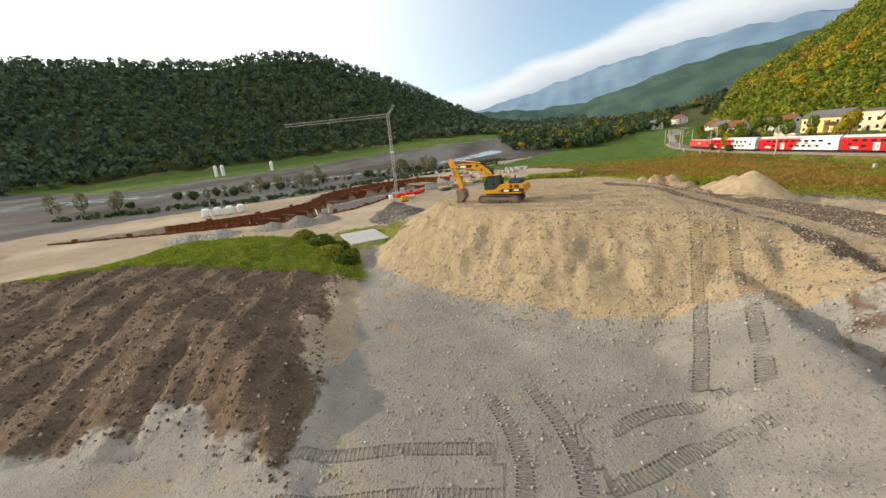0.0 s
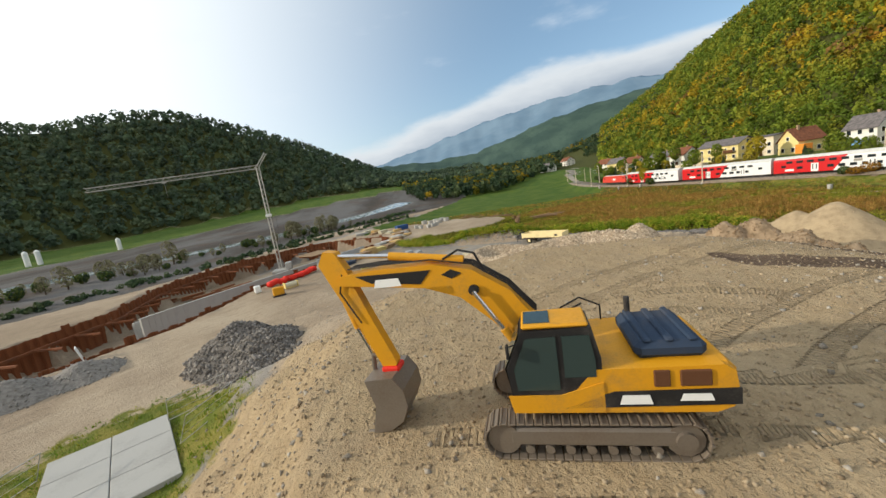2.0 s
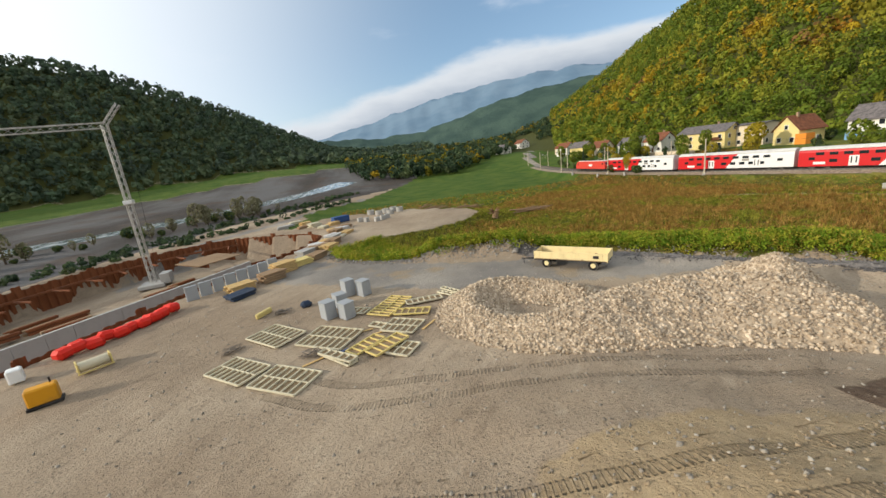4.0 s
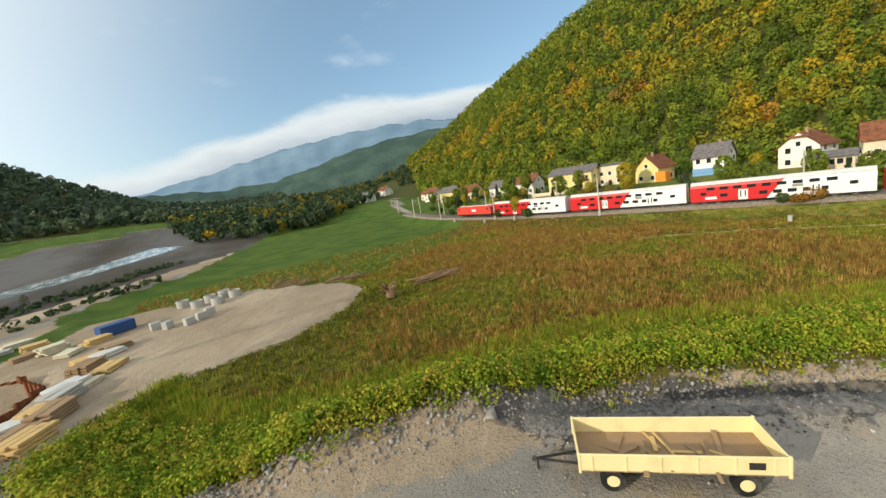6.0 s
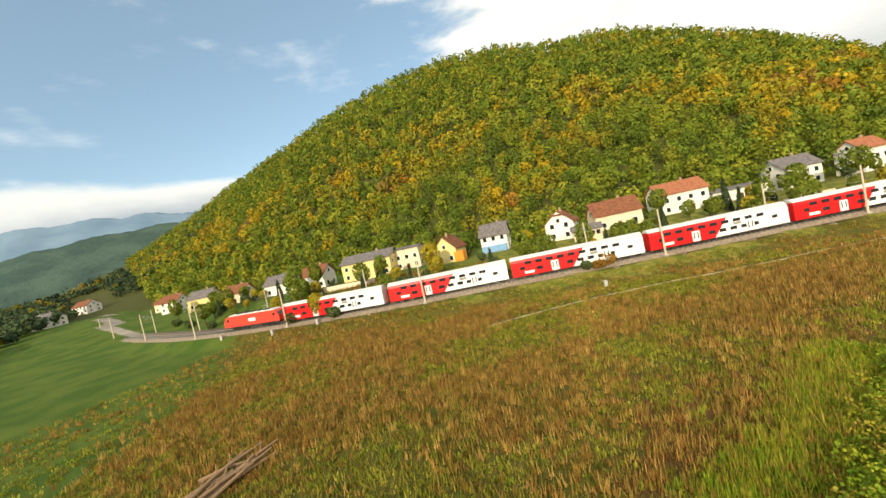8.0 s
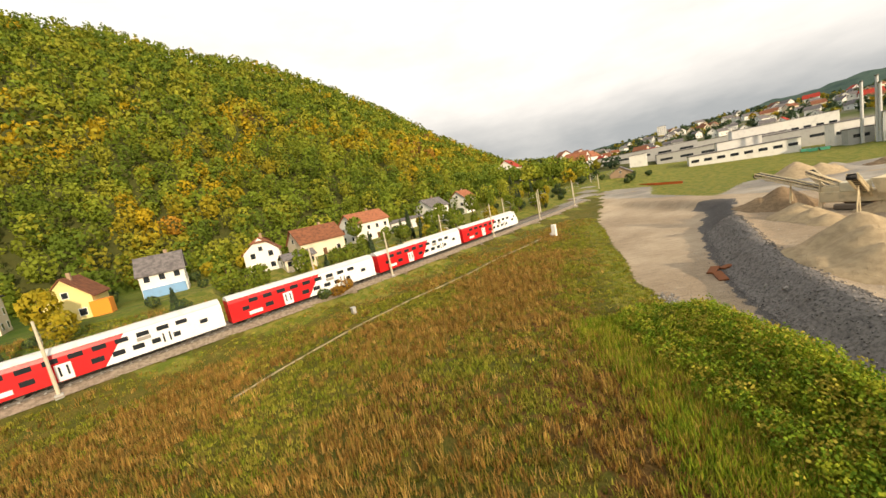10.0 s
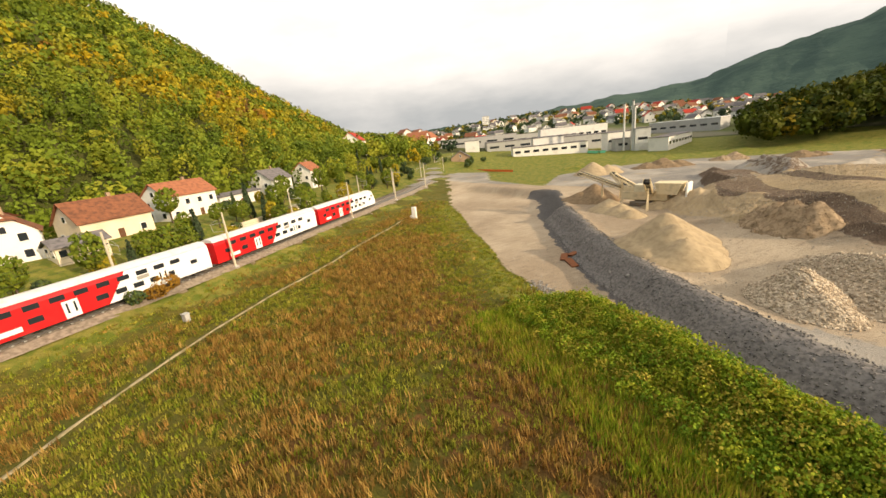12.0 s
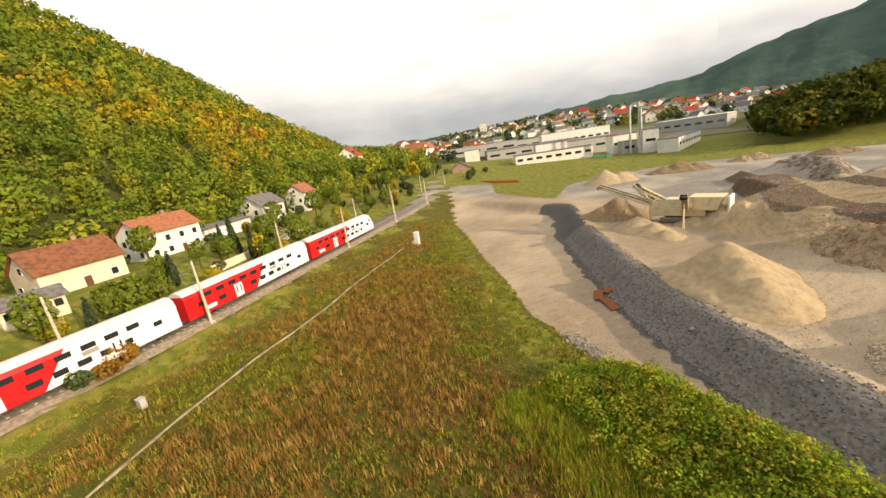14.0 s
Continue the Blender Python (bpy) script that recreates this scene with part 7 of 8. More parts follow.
for x, y in ((-14, 91.5), (-10, 81), (-16.5, 84.4)):
    g = Geo()
    for k in range(26):
        g.tube((_r.uniform(-0.9, 0.9), _r.uniform(-0.7, 0.7), _r.uniform(0.03, 0.4)), (_r.uniform(-0.9, 0.9), _r.uniform(-0.7, 0.7), _r.uniform(0.03, 0.5)), 0.03, n=5)
    single("clamp_pile", g, MAT["worn_steel"], "tangle of grey steel clamps and rods", "steel scrap", pose(x, y, ground_z(x, y)), "clamp piles")
for k in range(9):
    x, y = -9 + _r.uniform(-3, 9), 81 + _r.uniform(-2, 9)
    single("plank", Geo().box(0, 0, 0.05, _r.uniform(1.5, 3), 0.2, 0.06, b=0.01), MAT["pale_wood" if k % 3 else "blue"], "loose plank on the gravel", "plank", pose(x, y, ground_z(x, y) + 0.02, 0, 0, _r.uniform(0, 180)), "loose planks")


def along(line, step):
    p = np.array(line, float)
    L = np.concatenate([[0], np.cumsum(np.hypot(*np.diff(p, axis=0).T))])
    for s in np.arange(step / 2, L[-1], step):
        x, y = np.interp(s, L, p[:, 0]), np.interp(s, L, p[:, 1])
        x2, y2 = np.interp(min(s + 0.4, L[-1]), L, p[:, 0]), np.interp(min(s + 0.4, L[-1]), L, p[:, 1])
        x1, y1 = np.interp(max(s - 0.4, 0), L, p[:, 0]), np.interp(max(s - 0.4, 0), L, p[:, 1])
        yield float(x), float(y), math.degrees(math.atan2(y2 - y1, x2 - x1))


def build_trench():
    ob_me = Geo().prism([(-0.6, 0.0), (-0.35, 0.0), (-0.2, 0.32), (0.2, 0.32), (0.35, 0.0), (0.6, 0.0), (0.6, 0.05), (0.38, 0.05), (0.23, 0.37), (-0.23, 0.37), (-0.38, 0.05), (-0.6, 0.05)], 0, 5.4, None, True).mesh("sheet_pile", MAT["rust"])
    for label, line, z in (("rusty steel sheet-pile wall along the haul road", NEAR_PILES, -4.8), ("rusty steel sheet-pile wall on the river side of the trench", FAR_PILES, -4.4), ("rusty steel sheet-pile wall closing the end of the trench", [(-15.3, 135.2), (-18.1, 139.6), (-25.7, 144.5), (-36.7, 148.8)], -4.4)):
        ob = thing("sheet_pile_wall", label, "sheet piling", group="sheet-pile walls")
        for k, (x, y, a) in enumerate(along(line, 1.18)):
            part("sheet_pile", ob_me, None, ob, m=pose(x, y, ground_z(x + math.sin(radians(a)) * 1.5, y - math.cos(radians(a)) * 1.5) - 5.15 + 0.12 * math.sin(3.1 * k) + (0.5 if k % 9 == 4 else 0), 0, 0, a))
    wall = spline([(-49.5, 83), (-46.6, 88.7), (-39, 101), (-31.5, 112.8), (-26, 122)], 6)
    for off, lab, z1 in ((0.0, "long cast grey concrete wall in the trench", -0.35), (5.2, "second cast concrete wall in the trench", -1.6)):
        ob = thing("trench_wall", lab, "concrete wall", group="concrete walls in the trench")
        pts = [(x - off * 0.72, y + off * 0.6) for x, y in wall]
        for (ax, ay), (bx, by) in zip(pts[:-1], pts[1:]):
            a, L = math.degrees(math.atan2(by - ay, bx - ax)), math.hypot(bx - ax, by - ay)
            part("wall_section", Geo().box(0, 0, (z1 - 4.6) / 2, L - 0.02, 0.55, z1 + 4.6, b=0.02), MAT["concrete"], ob, m=pose((ax + bx) / 2, (ay + by) / 2, 0, 0, 0, a))
    ob = thing("waling_frame", "orange-brown steel walings and struts bracing the trench", "steel bracing")
    for k, (x, y, a) in enumerate(along([(x + 1.2, y - 0.9) for x, y in FAR_PILES], 5.0)):
        part("waling", Geo().box(0, 0, -1.2, 5.0, 0.4, 0.4, b=0.03), MAT["rust"], ob, m=pose(x, y, 0, 0, 0, a))
        part("strut", Geo().box(0, 0, 0, 0.3, 4.6, 0.3, b=0.03), MAT["rust"], ob, m=pose(x + 2.2 * math.sin(radians(a)) * -1, y - 2.2, -1.2, 0, 0, a))
    # planks and reinforcement on the trench floor
    for k in range(16):
        s = k / 15
        x, y = -68 + 40 * s + _r.uniform(-5, 5), 102 + 32 * s + _r.uniform(-4, 4)
        st = thing("plank_stack", "stack of brown shuttering planks in the trench", "planks", pose(x, y, -4.2, 0, 0, 52 + _r.uniform(-12, 12)), "plank stacks in the trench")
        for j in range(4):
            part("plank", Geo().box(_r.uniform(-0.2, 0.2), 0.55 * (j % 2) - 0.3, 0.5 * (j // 2) + 0.4, _r.uniform(4, 6.5), 0.45, 0.4, b=0.03), MAT["board" if j % 2 else "rust"], st)
    # deck bridging the trench near the crane
    st = thing("timber_deck", "brown timber deck on steel beams over the trench", "deck", pose(-36, 131, -0.6, 0, 0, 50))
    for k in range(14):
        part("deck_board", Geo().box(0, -3.9 + 0.6 * k, 0, 8, 0.55, 0.14, b=0.02), MAT["board"], st)
    part("beam", Geo().box(-2.5, 0, -0.4, 0.4, 8.4, 0.6, b=0.03).box(2.5, 0, -0.4, 0.4, 8.4, 0.6, b=0.03), MAT["rust"], st)


build_trench()


MAT["log_wood"] = painted("log_wood", srgb(150, 122, 92), 0.9, wear=0.5)


def build_stores():
    tp = thing("tarpaulin", "bright red tarpaulin over a row of stores", "tarpaulin", pose(-29.3, 93.8, ground_z(-29.3, 93.8), 0, 0, 58))
    for k in range(10):
        part("fold", Geo().box(0, 0, 0, 1.35, 1.3 + _r.uniform(-0.35, 0.35), 0.9, b=0.26), MAT["bright_red"], tp, m=pose(-4.8 + 1.05 * k, _r.uniform(-0.25, 0.25), 0.4 + _r.uniform(0, 0.3), _r.uniform(-10, 10), _r.uniform(-12, 12), _r.uniform(-14, 14)))
    for k in range(8):
        x, y = -26.4 + 1.0 * k, 101.6 + 1.35 * k
        ob = thing("precast_slab", "upright grey precast concrete slab", "concrete slab", pose(x, y, ground_z(x, y), 0, 0, 28 + _r.uniform(-6, 6)), "row of precast slabs")
        part("slab", Geo().box(0, 0, 0.85, 1.3, 0.45, 1.8, b=0.05), MAT["block_grey"], ob)
        part("lifting_eye", Geo().tube((0, 0, 1.72), (0, 0, 1.86), 0.05, n=6), MAT["steel"], ob)
    for x, y, n, mat, a in ((-21.4, 102.6, 3, "pale_wood", 40), (-18.2, 105, 4, "board", 42), (-17.4, 108.6, 5, "pale_wood", 44), (-15.6, 111.6, 3, "panel_yellow", 40), (-13.6, 114.2, 3, "board", 60), (-14.8, 125, 2, "coach_roof", 30), (-20.4, 99.4, 2, "dark_blue", 50), (-15.4, 119.4, 3, "board", 56), (-12.3, 120.4, 3, "pale_wood", 60), (-12.4, 137, 3, "board", 66), (-11.4, 141, 2, "coach_roof", 40), (-12.6, 131, 3, "coach_roof", 52)):
        ob = thing("timber_stack", {"pale_wood": "stack of fresh pale timber boards", "panel_yellow": "stack of yellow formwork beams", "dark_blue": "bundle of blue-grey reinforcing mesh", "board": "stack of weathered brown boards", "coach_roof": "stack of pale sheets beside the trench"}[mat], "timber stack", pose(x, y, ground_z(x, y), 0, 0, a), "stacks beside the road")
        for j in range(n):
            for q in range(3):
                part("board", Geo().box(_r.uniform(-0.15, 0.15), -0.7 + 0.7 * q, 0.18 + 0.3 * j, 3.0 + _r.uniform(-0.3, 0.3), 0.62, 0.24, b=0.02), MAT[mat], ob)
    # generator, pump frame, white box
    ob = thing("generator", "yellow site generator on a skid", "generator", pose(-27.4, 81.6, ground_z(-27.4, 81.6), 0, 0, 30))
    part("housing", Geo().box(0, 0, 0.8, 1.6, 0.9, 1.2, b=0.1), MAT["machine_yellow"], ob)
    part("skid", Geo().box(0, 0, 0.12, 1.8, 1.0, 0.2, b=0.03), MAT["black"], ob)
    part("exhaust", Geo().tube((0.5, 0.2, 1.4), (0.5, 0.2, 1.75), 0.06, n=8), MAT["black"], ob)
    ob = thing("pump_frame", "pale yellow pump in a steel frame", "pump", pose(-27.1, 86, ground_z(-27.1, 86), 0, 0, 40))
    part("drum", Geo().tube((-0.9, 0, 0.6), (0.9, 0, 0.6), 0.4, n=14), MAT["panel_grey"], ob)
    part("frame", Geo().box(0, -0.5, 0.2, 2.2, 0.1, 0.1, b=0.01).box(0, 0.5, 0.2, 2.2, 0.1, 0.1, b=0.01).box(-1, 0, 0.6, 0.1, 1.0, 0.9, b=0.01).box(1, 0, 0.6, 0.1, 1.0, 0.9, b=0.01), MAT["panel_yellow"], ob)
    single("white_tank", Geo().box(0, 0, 0.6, 0.9, 0.9, 1.1, b=0.1), MAT["sign_white"], "white plastic tank beside the sheet piles", "tank", pose(-32.6, 86.2, ground_z(-32.6, 86.2), 0, 0, 35))
    single("leaning_board", Geo().box(0, 0, 0.7, 0.1, 1.0, 1.9, b=0.02), MAT["sign_white"], "white board leaning on the sheet piles", "board", pose(-42.4, 65.6, 0.1, 8, -12, 40))
    for k in range(4):
        single("white_bag", Geo().box(0, 0, 0.7, 1.3, 1.1, 1.6, b=0.25), MAT["sign_white"], "white bulk bag standing on the river side", "bulk bag", pose(-79 + 2.2 * k, 73.5 + 1.6 * k, ground_z(-79 + 2.2 * k, 73.5 + 1.6 * k), 3, 2, 35) @ Matrix.Scale(1.4, 4), "row of white bulk bags")
    # blue container and blocks by the spur road
    ob = thing("container", "small blue open container", "container", pose(-12.4, 153, ground_z(-12.4, 153), 0, 0, 30))
    part("body", Geo().box(0, 0, 0.8, 4.2, 2.0, 1.5, b=0.06), MAT["blue"], ob)
    for k in range(6):
        part("rib", Geo().box(-1.8 + 0.72 * k, -1.03, 0.8, 0.12, 0.06, 1.3, b=0.01), MAT["blue"], ob)
    for x, y in ((-1.7, 147.6), (-0.6, 149.4), (-3.2, 146.2), (-7.3, 148.4), (-5.8, 147.2)):
        single("precast_block", Geo().box(0, 0, 0.55, 1.3, 0.9, 1.1, b=0.06), MAT["concrete"], "pale precast concrete block by the spur road", "concrete block", pose(x, y, ground_z(x, y), 0, 0, _r.uniform(20, 60)), "precast blocks by the road")
    for x, y in ((-4.6, 161), (-2.4, 157.4), (-0.4, 159.6), (1.8, 161.4), (0.6, 156.2), (3.4, 158.8)):
        ob = thing("concrete_ring", "pale precast concrete shaft ring by the spur road", "concrete ring", pose(x, y, ground_z(x, y), 0, 0, 10 * x), "shaft rings")
        g, n = Geo(), 20
        for r0, z0, r1, z1 in ((1.0, 0, 1.0, 1.2), (1.0, 1.2, 0.82, 1.2), (0.82, 1.2, 0.82, 0.0)):
            g.add([(r0 * math.cos(6.2832 * i / n), r0 * math.sin(6.2832 * i / n), z0) for i in range(n)] + [(r1 * math.cos(6.2832 * i / n), r1 * math.sin(6.2832 * i / n), z1) for i in range(n)], [(i, (i + 1) % n, n + (i + 1) % n, n + i) for i in range(n)])
        part("ring", g, MAT["concrete"], ob)
        part("step_iron", Geo().tube((0.6, -0.15, 0.8), (0.6, 0.15, 0.8), 0.02, n=5).tube((0.6, -0.15, 0.8), (0.84, -0.15, 0.8), 0.02, n=5).tube((0.6, 0.15, 0.8), (0.84, 0.15, 0.8), 0.02, n=5), MAT["rust"], ob)
    # stores heaped round the end of the trench
    kinds = (("beam", "pale_wood", "bundle of squared timber beams at the trench end"), ("board", "board", "stack of weathered boards at the trench end"), ("slab", "concrete", "stack of pale concrete slabs at the trench end"), ("panel", "panel_grey", "stack of pale formwork panels at the trench end"))
    for k, (x, y, a) in enumerate(((-13.2, 140.8, 30), (-10.9, 143, 24), (-12.3, 128.4, 62), (-11.6, 130.7, 60), (-13, 126.5, 58), (-11.9, 124.4, 70), (-26.4, 158.5, 20), (-25.2, 161.3, 30), (-21.4, 155.2, 26), (-21.8, 152.1, 40), (-27.3, 155.6, 15), (-18.6, 151, 35), (-10.1, 134.5, 66), (-13.3, 121.7, 62), (-15.7, 116.9, 60), (-16.2, 147, 70), (-14, 150, 40))):
        nm, mat, lab = kinds[k % 4]
        ob = thing("material_stack", lab, "building materials", pose(x, y, ground_z(x, y), 0, 0, a), "stacks at the trench end")
        for j in range(2 + k % 3):
            for q in range(2):
                part(nm, Geo().box(_r.uniform(-0.2, 0.2), -0.5 + 1.0 * q, 0.16 + 0.27 * j, 2.8 + _r.uniform(-0.5, 0.5), 0.9, 0.22, pose(0, 0, 0, 0, 0, _r.uniform(-4, 4)), b=0.03), MAT[mat], ob)
    # felled trunks and a root stump in the field
    for cx, cy, n, a, lab in ((33, 136.2, 14, -8, "felled trunk lying in the grass"), (21, 152.5, 14, 34, "brown brushwood trunk at the field edge"), (13, 158.5, 12, 44, "brown brushwood trunk at the field edge")):
        for k in range(n):
            L = _r.uniform(4, 8)
            g = Geo().tube((-L / 2, 0, 0), (0, _r.uniform(-0.3, 0.3), 0.1), 0.17, 0.14, 7).tube((0, 0, 0.1), (L / 2, _r.uniform(-0.4, 0.4), 0), 0.14, 0.08, 7).tube((0.5, 0, 0.1), (1.4, 0.7, 0.5), 0.06, 0.03, 5)
            x, y = cx + _r.uniform(-2.5, 2.5), cy + _r.uniform(-1.6, 1.6)
            single("log", g, MAT["log_wood"], lab, "log", pose(x, y, ground_z(x, y) + 0.3 + 0.16 * (k % 4), 0, _r.uniform(-3, 3), a + _r.uniform(-25, 25)), "felled trunks")
    st = thing("root_stump", "upturned brown root stump in the grass", "stump", pose(22.4, 133, ground_z(22.4, 133) + 0.1) @ Matrix.Scale(1.25, 4))
    part("trunk", Geo().tube((0, 0, 0.0), (0.3, 0.1, 1.2), 0.5, 0.6, 9), MAT["log_wood"], st)
    for k in range(22):
        a, b = _r.uniform(0, 6.3), _r.uniform(-0.3, 1.2)
        end = Vector((1.5 * math.cos(a) * math.cos(b), 1.5 * math.sin(a) * math.cos(b), max(0.1, 0.9 + 1.3 * math.sin(b))))
        bend = end * 0.55 + Vector((_r.uniform(-0.2, 0.2), _r.uniform(-0.2, 0.2), 0.5))
        part("root", Geo().tube((0, 0, 0.9), bend, 0.14, 0.08, 6).tube(bend, end, 0.08, 0.02, 5), MAT["wood_dark" if k % 3 == 0 else "log_wood"], st)
    # concrete slab with its joints, mesh fences leaning round it
    ob = thing("foundation_slab", "old pale concrete foundation slab with joints", "slab", pose(-22.8, 45, ground_z(-22.8, 45) - 0.06, 0, 0, 38))
    for i in range(2):
        for j in range(3):
            part("slab_field", Geo().box(-1.45 + 2.9 * i, -2.75 + 2.75 * j, 0.08, 2.86, 2.71, 0.34, b=0.03), MAT["concrete"], ob)
    for x, y, a in ((-27.4, 43.6, 80), (-18.6, 46.8, 76), (-21, 50, 50)):
        ob = thing("fence_panel", "leaning wire-mesh site fence panel", "fence panel", pose(x, y, ground_z(x, y), 28, 0, a), "fence panels")
        part("frame", Geo().chain([(-1.7, 0, 0.1), (1.7, 0, 0.1), (1.7, 0, 2.0), (-1.7, 0, 2.0), (-1.7, 0, 0.1)], 0.025, 6), MAT["galv"], ob)
        part("wires", Geo().chain([(-1.7, 0, 0.7), (1.7, 0, 0.7)], 0.01, 4).chain([(-1.7, 0, 1.35), (1.7, 0, 1.35)], 0.01, 4), MAT["galv"], ob)
    for x, y, L in ((49.4, 66.6, 3.2), (51.2, 64.4, 2.6), (50.4, 62.6, 1.8)):
        single("rusty_plate", Geo().box(0, 0, 0.15, L, 1.1, 0.2, pose(0, 0, 0, 6, 4, 0), b=0.04), MAT["rust"], "bent rusty steel plate lying on the bank", "steel scrap", pose(x, y, ground_z(x, y) + 0.1, 0, 0, 40 * L), "rusty plates")
    for x, y, s in ((40.5, 73.5, 0.6), (43, 71, 0.45), (30.3, 88.1, 0.4), (47, 66, 0.4), (6, 101.8, 0.4), (13.5, 98.6, 0.5), (-6.5, 107.6, 0.45)):
        v, f = stone_cloud(np.array([[0, 0, s * 0.5]]), s, 0.1, int(abs(x) * 10))
        single("boulder", raw_mesh("boulder", v, f, MAT["rubble_grey"]), None, "pale angular boulder beside the field", "boulder", pose(x, y, ground_z(x, y)), "boulders")


build_stores()


def crusher():
    x, y = 45.5, 31.5
    ob = thing("stone_crusher", "dusty cream mobile stone crusher with long lattice conveyors", "crusher", pose(x, y, ground_z(x, y) - 0.1, 0, 0, 168) @ Matrix.Scale(1.2, 4))
    c = painted("crusher_cream", srgb(214, 196, 160), 0.8, wear=0.5)
    part("body", Geo().box(1.0, 0, 1.9, 7.5, 2.2, 1.5, b=0.1).box(-1.6, 0, 2.9, 2.2, 2.0, 1.0, b=0.1), c, ob)
    part("hopper", Geo().prism([(3.4, 2.3), (6.2, 2.3), (6.9, 4.2), (2.7, 4.2)], -1.6, 1.6), c, ob)
    part("hopper_ribs", Geo().box(4.8, 1.65, 3.4, 0.15, 0.12, 1.6).box(3.8, 1.65, 3.4, 0.15, 0.12, 1.6).box(5.8, 1.65, 3.4, 0.15, 0.12, 1.6), MAT["worn_steel"], ob)
    part("end_plate", Geo().box(7.5, 0, 2.6, 0.3, 2.6, 3.2, b=0.05), MAT["w_white"], ob, "white end plate")
    part("engine_box", Geo().box(0.6, -0.2, 3.2, 2.4, 2.0, 1.3, b=0.1), MAT["panel_grey"], ob)
    part("vent", Geo().box(0.6, 0.82, 3.2, 1.6, 0.06, 0.8, b=0.02), MAT["black"], ob)
    part("walkway", Geo().chain([(-2.5, 1.4, 2.2), (3, 1.4, 2.2), (3, 1.4, 3.2), (-2.5, 1.4, 3.2), (-2.5, 1.4, 2.2)], 0.04, 5), c, ob)
    for s in (-1, 1):
        part("crawler", Geo().box(1.0, s * 1.15, 0.5, 4.6, 0.5, 0.95, b=0.3), MAT["track_steel"], ob)
    for p, q, w in (((0.5, 0, 1.5), (-11.5, 0.4, 5.6), 1.2), ((-1.5, 1.5, 1.0), (-7.5, 6.0, 4.8), 1.0), ((2.0, -0.8, 1.8), (3.6, -7.4, 5.2), 0.9), ((-4.0, -1.2, 5.2), (1.6, 1.4, 1.4), 1.1)):
        p, q = Vector(p), Vector(q)
        d = (q - p).normalized()
        side = d.cross(Vector((0, 0, 1))).normalized() * w / 2
        up = Vector((0, 0, 0.7))
        cv = part("conveyor", Geo().tube(p - side, q - side, 0.12, n=6).tube(p + side, q + side, 0.12, n=6).tube(p - side + up, q - side + up * 0.7, 0.1, n=6).tube(p + side + up, q + side + up * 0.7, 0.1, n=6), c, ob)
        t0, t1 = Vector((0, 0, 0.46)), Vector((0, 0, 0.38))
        part("belt", Geo().add([p - side * 0.9 + t0, p + side * 0.9 + t0, q + side * 0.9 + t0, q - side * 0.9 + t0, p - side * 0.9 + t1, p + side * 0.9 + t1, q + side * 0.9 + t1, q - side * 0.9 + t1], [(0, 1, 2, 3), (7, 6, 5, 4), (0, 4, 5, 1), (1, 5, 6, 2), (2, 6, 7, 3), (3, 7, 4, 0)]), MAT["rubber"], cv)
        n = 11
        g = Geo()
        for k in range(n):
            t = k / (n - 1)
            o = p.lerp(q, t)
            e = p.lerp(q, min(1, t + 0.1))
            g.tube(o - side, o + side, 0.05, n=5)
            for sd in (-side, side):
                g.tube(o + sd, o + sd + up * (1 - 0.3 * t), 0.05, n=5).tube(o + sd, e + sd + up * (0.97 - 0.3 * t), 0.04, n=5)
        part("lattice", g, c, cv)
        part("drum", Geo().tube(q - side, q + side, 0.28, n=12), MAT["rubber"], cv)
        mid = p.lerp(q, 0.62 if q.z > p.z else 0.2)
        part("prop", Geo().tube((mid.x, mid.y - 0.4, 0), mid, 0.09, n=6).tube((mid.x, mid.y + 0.4, 0), mid, 0.09, n=6), c, cv)


crusher()


def crane():
    ob = thing("tower_crane", "slim grey tower crane with long thin jib", "crane", pose(-46.5, 131.5, -4.4, 0, 0, 12))
    part("base", Geo().box(0, 0, 0.5, 4.2, 4.2, 0.7, b=0.08).box(2.2, 0, 1.5, 1.6, 2.6, 2.0, b=0.08), MAT["concrete"], ob)
    H = 29.5

    def lattice(p, q, w, n, r=0.05, up=Vector((0, 1, 0))):
        p, q = Vector(p), Vector(q)
        d = (q - p).normalized()
        a = d.cross(up).normalized() * w / 2
        b = d.cross(a).normalized() * w / 2
        g = Geo()
        cs = [a + b, a - b, -a - b, -a + b]
        for c in cs:
            g.tube(p + c, q + c, r, n=5)
        for k in range(n):
            s, e = p.lerp(q, k / n), p.lerp(q, (k + 1) / n)
            for i in range(4):
                g.tube(s + cs[i], e + cs[(i + 1) % 4], r * 0.6, n=4)
        return g

    part("mast", lattice((0, 0, 0.8), (0, 0, H), 0.8, 22, 0.08), MAT["galv"], ob)
    part("mast_joint", Geo().box(0, 0, H * 0.55, 1.4, 1.4, 0.7, b=0.05), MAT["sign_white"], ob)
    part("jib", lattice((0, 0, H), (-36, -7, H - 1.2), 0.9, 30, 0.06, Vector((0, 0, 1))), MAT["galv"], ob)
    part("peak", lattice((0, 0, H), (2.6, 0.4, H + 3.4), 0.6, 5, 0.06), MAT["galv"], ob)
    part("tie_rope", Geo().tube((2.6, 0.4, H + 3.4), (-18, -3.6, H - 0.2), 0.03, n=4).tube((2.6, 0.4, H + 3.4), (1.0, 0, 1.2), 0.03, n=4), MAT["black"], ob)
    part("trolley", Geo().box(-21, -4.2, H - 1.3, 0.9, 0.7, 0.5, b=0.05).tube((-21, -4.2, H - 1.4), (-21, -4.2, H - 5), 0.03, n=4), MAT["galv"], ob)


crane()
